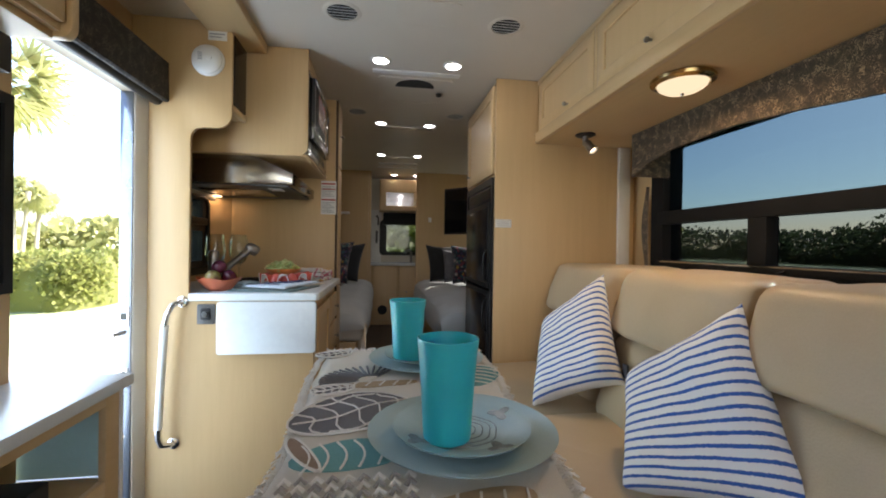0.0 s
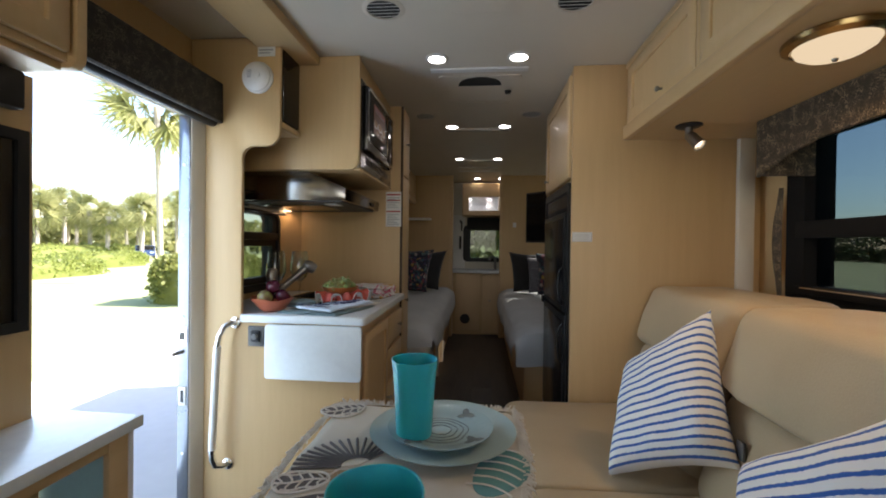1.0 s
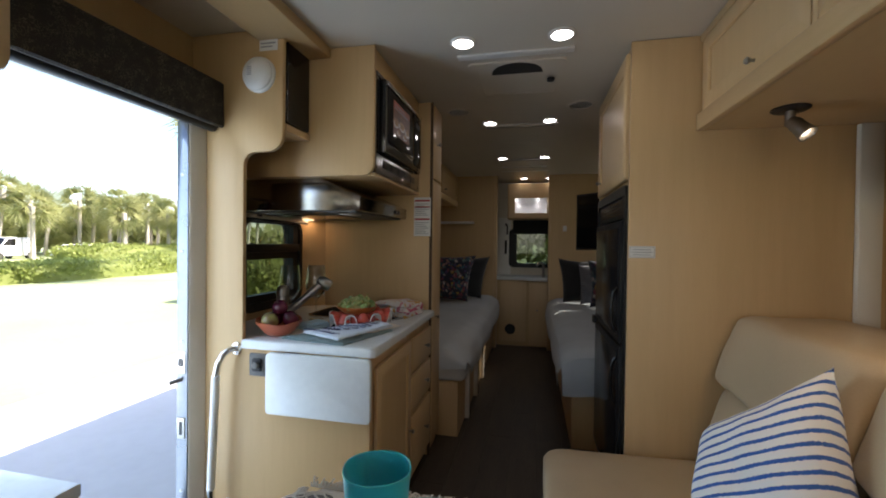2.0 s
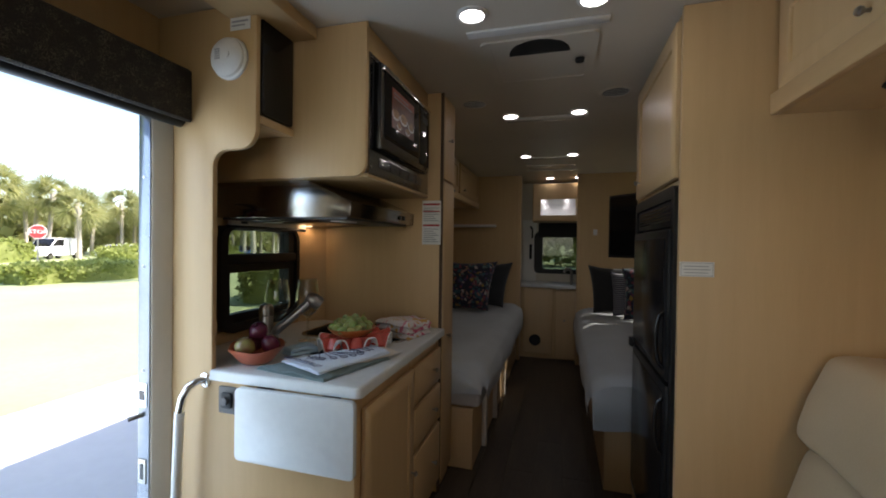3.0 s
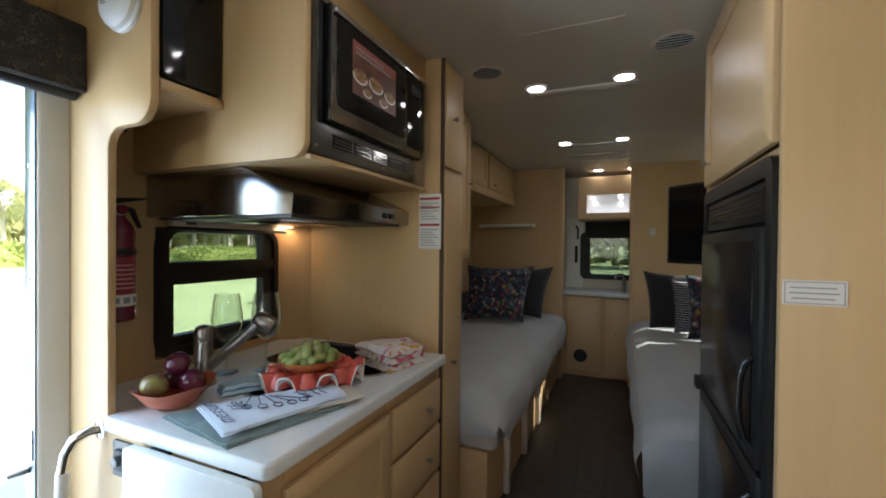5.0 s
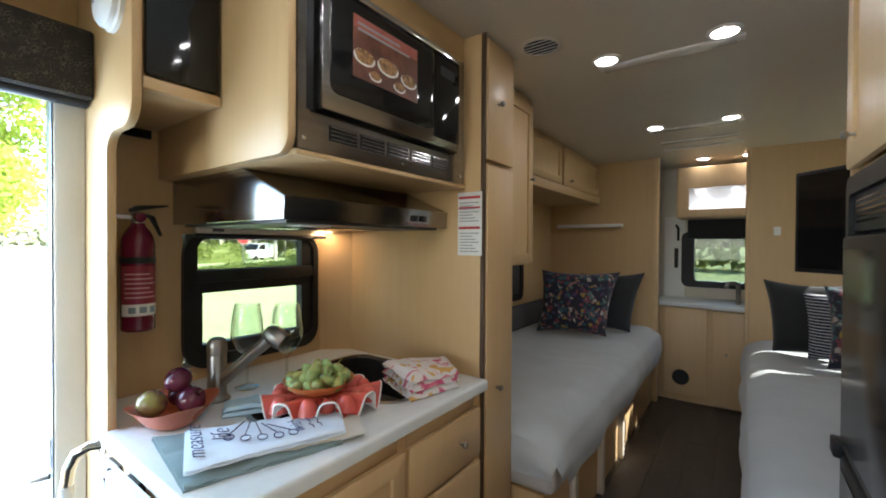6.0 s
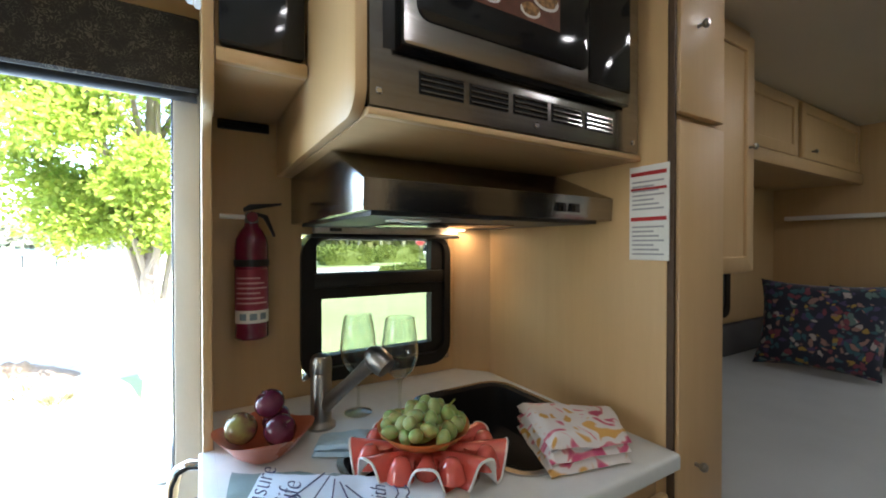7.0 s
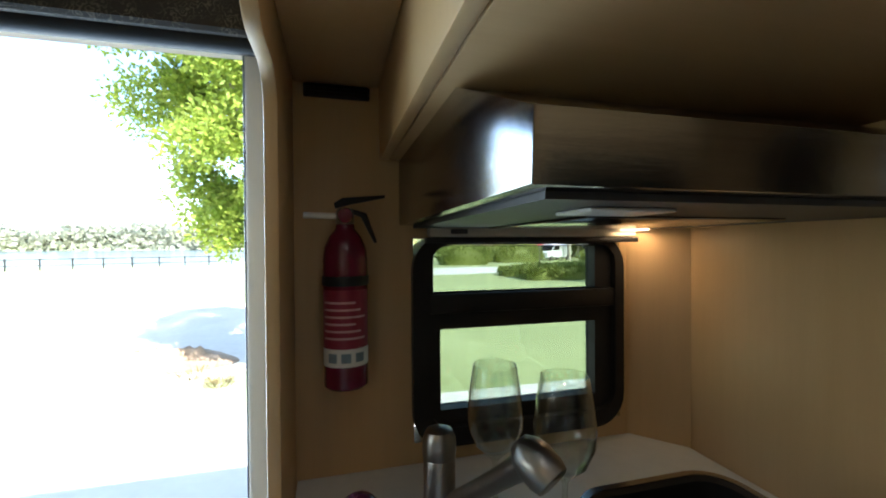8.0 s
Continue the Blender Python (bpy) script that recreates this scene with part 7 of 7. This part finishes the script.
blue_ink = surf("navy_ink", (0.06, 0.07, 0.16), rough=0.8, bump=0)
UX = Vector((0.20, -0.075, 0)).normalized()
UY = Vector((0, 0, 1)).cross(UX)


def on_towel(u, v, h=W + 0.0318):
    p = Vector((-0.53, 1.948, 0)) + UX * u + UY * v
    return Matrix(((-UX.x, -UY.x, 0, p.x), (-UX.y, -UY.y, 0, p.y), (0, 0, 1, h), (0, 0, 0, 1)))


text_part("lettering", "measure", 0.052, blue_ink, tt, on_towel(-0.005, 0.030), 0.0006, -0.0011, 0.5)
text_part("lettering", "life", 0.056, blue_ink, tt, on_towel(-0.005, 0.082), 0.0006, -0.0011, 0.5)
text_part("lettering", "with", 0.040, blue_ink, tt, on_towel(0.035, 0.232), 0.0006, -0.0008, 0.5)
for k in range(5):
    q = radians(-34 + 17 * k)
    s0, pts = (-0.06 + 0.012 * k, 0.135), []
    for i in range(7):
        pts.append((s0[0] + 0.075 * i / 6 * math.cos(q), s0[1] + 0.075 * i / 6 * math.sin(q) + 0.010 * k))
    for i in range(13):
        w = 2 * math.pi * i / 12
        pts.append((pts[6][0] + 0.012 + 0.014 * math.cos(w + math.pi), pts[6][1] + 0.010 * math.sin(w + math.pi)))
    part("spoon_drawing", tube(nb(), [on_towel(u, v, W + 0.0318).translation for u, v in pts], 0.0013, 5, caps=False), blue_ink, tt)
for j in range(2):
    part("print_bar", tube(nb(), [on_towel(-0.02 + 0.012 * i, 0.262 + 0.018 * j + 0.004 * math.sin(2.2 * i), W + 0.0318).translation for i in range(8)], 0.0013, 5, caps=False), blue_ink, tt)


def print_cloth():
    mt = surf("pink_bird_print", (0.70, 0.66, 0.64), rough=0.9, bump=0.3, fine=300)
    n, l = links(mt)
    tc, no = n.new("ShaderNodeTexCoord"), n.new("ShaderNodeTexNoise")
    no.inputs["Scale"].default_value, no.inputs["Detail"].default_value, no.inputs["Distortion"].default_value = 17, 1.5, 1.2
    l.new(tc.outputs["Object"], no.inputs["Vector"])
    wh = (0.70, 0.67, 0.65)
    socket_mix(mt, [(0.0, (0.62, 0.36, 0.10)), (0.36, (0.62, 0.36, 0.10)), (0.40, wh), (0.575, wh), (0.60, (0.66, 0.30, 0.32)), (0.66, (0.55, 0.10, 0.20))], no.outputs[0], "LINEAR")
    return mt


pk = print_cloth()
parcel = thing("folded_tea_towel", (-0.40, 2.60, W), "thick folded towel with pink and yellow bird print", "towel")
PA, PB, PC, PD = Vector((-0.545, 2.565, 0)), Vector((-0.345, 2.475, 0)), Vector((-0.300, 2.66, 0)), Vector((-0.42, 2.765, 0))
for k in range(3):
    def fnp(u, v, k=k):
        p = PA.lerp(PB, u).lerp(PD.lerp(PC, u), v)
        e = min(u, 1 - u, v, 1 - v)
        return Vector((p.x, p.y, W + 0.006 + 0.020 * k + 0.020 * min(1, (e / 0.10)) ** 0.5 + 0.006 * noise.noise(Vector((p.x * 18, p.y * 18, k * 3.0))) + 0.012 * (1 - v) * (k / 2)))
    part("fold", sheet(nb(), fnp, 26, 20, 0.016), pk, parcel)


# ---- fire extinguisher ----
def extinguisher():
    x, y = -0.985, 2.022
    e = thing("fire_extinguisher", (x, y, 1.03), "red fire extinguisher with printed label in wall bracket", "fire extinguisher")
    part("cylinder", lathe(nb(), [(0, 0.0), (0.036, 0.0), (0.041, 0.005), (0.0415, 0.24), (0.039, 0.262), (0.030, 0.283), (0.018, 0.298), (0.017, 0.306), (0, 0.306)], 36, (x, y, 1.03)), red_paint, e)

    def around(a0, a1, z0, z1, r):
        return sheet(nb(), lambda u, v: Vector((x + r * math.cos(a0 + (a1 - a0) * u), y + r * math.sin(a0 + (a1 - a0) * u), z0 + (z1 - z0) * v)), 18, 1)
    part("label", around(-1.35, 1.25, 1.085, 1.215, 0.0419), surf("red_label", (0.26, 0.022, 0.05), (0.21, 0.017, 0.04), 9, rough=0.35, bump=0), e)
    part("label_panel", around(-1.35, 1.25, 1.075, 1.108, 0.0422), paper, e, "white pictogram strip")
    for k in range(3):
        a = -0.85 + 0.62 * k
        part("pictogram", around(a, a + 0.42, 1.083, 1.100, 0.0425), surf("pictogram_blue", (0.22, 0.30, 0.36), (0.16, 0.22, 0.27), 60, rough=0.5, bump=0), e)
    for k in range(6):
        part("print_bar", around(-1.1, 0.9 - 0.25 * (k % 3), 1.125 + 0.013 * k, 1.129 + 0.013 * k, 0.0424), surf("pale_print", (0.60, 0.36, 0.36), rough=0.5, bump=0), e)
    part("bracket_strap", lathe(nb(), [(0.0425, 0.0), (0.0435, 0.002), (0.0435, 0.016), (0.0425, 0.018)], 32, (x, y, 1.222)), black_satin, e)
    part("valve", lathe(nb(), [(0, 0), (0.015, 0), (0.017, 0.006), (0.017, 0.026), (0.012, 0.032), (0, 0.034)], 20, (x, y, 1.334)), nickel, e)
    part("gauge", lathe(nb(), [(0, 0.009), (0.013, 0.008), (0.0145, 0.004), (0.0145, 0)], 22, (x + 0.016, y, 1.352), Matrix.Rotation(radians(90), 4, "Y")), red_paint, e)
    part("lever", prism(nb(), [(y - 0.018, 1.366), (y + 0.01, 1.374), (y + 0.075, 1.388), (y + 0.075, 1.393), (y - 0.005, 1.386), (y - 0.02, 1.376)], "x", x - 0.009, x + 0.009, 0.002), black_satin, e)
    part("handle", prism(nb(), [(y + 0.010, 1.358), (y + 0.03, 1.350), (y + 0.055, 1.300), (y + 0.060, 1.302), (y + 0.040, 1.358), (y + 0.012, 1.366)], "x", x - 0.008, x + 0.008, 0.002), black_satin, e)
    part("nozzle", tube(nb(), [(x, y - 0.014, 1.352), (x, y - 0.075, 1.353)], 0.006, 10), white_plastic, e)
    part("wall_bracket", box(nb(), L + 0.001, x - 0.0436, y - 0.02, y + 0.02, 1.06, 1.30, 0.001), black_satin, e)


extinguisher()

# ---- floor planks ----
plank_mesh = mesh_of("plank", box(nb(), -0.0744, 0.0744, 0, 1.18, 0, 0.005, 0.0009, 1), plank_mat, False)
x, col = L + 0.078, 0
while x < R - 0.05:
    runs = [(FRONT, 1.195), (1.935, BACK)] if x < -0.22 else [(FRONT, BACK)]
    for a, b in runs:
        y, w = a + 0.004, (0.59 if col % 2 else 0.98)
        while y < b - 0.05:
            w = min(w, b - 0.004 - y)
            ob = new("plank", plank_mesh)
            ob.location, ob.scale = (x, y, -0.0058), (1, w / 1.18, 1)
            ob.parent = floor
            y += w + 0.001
            w = 1.18
    x += 0.150
    col += 1
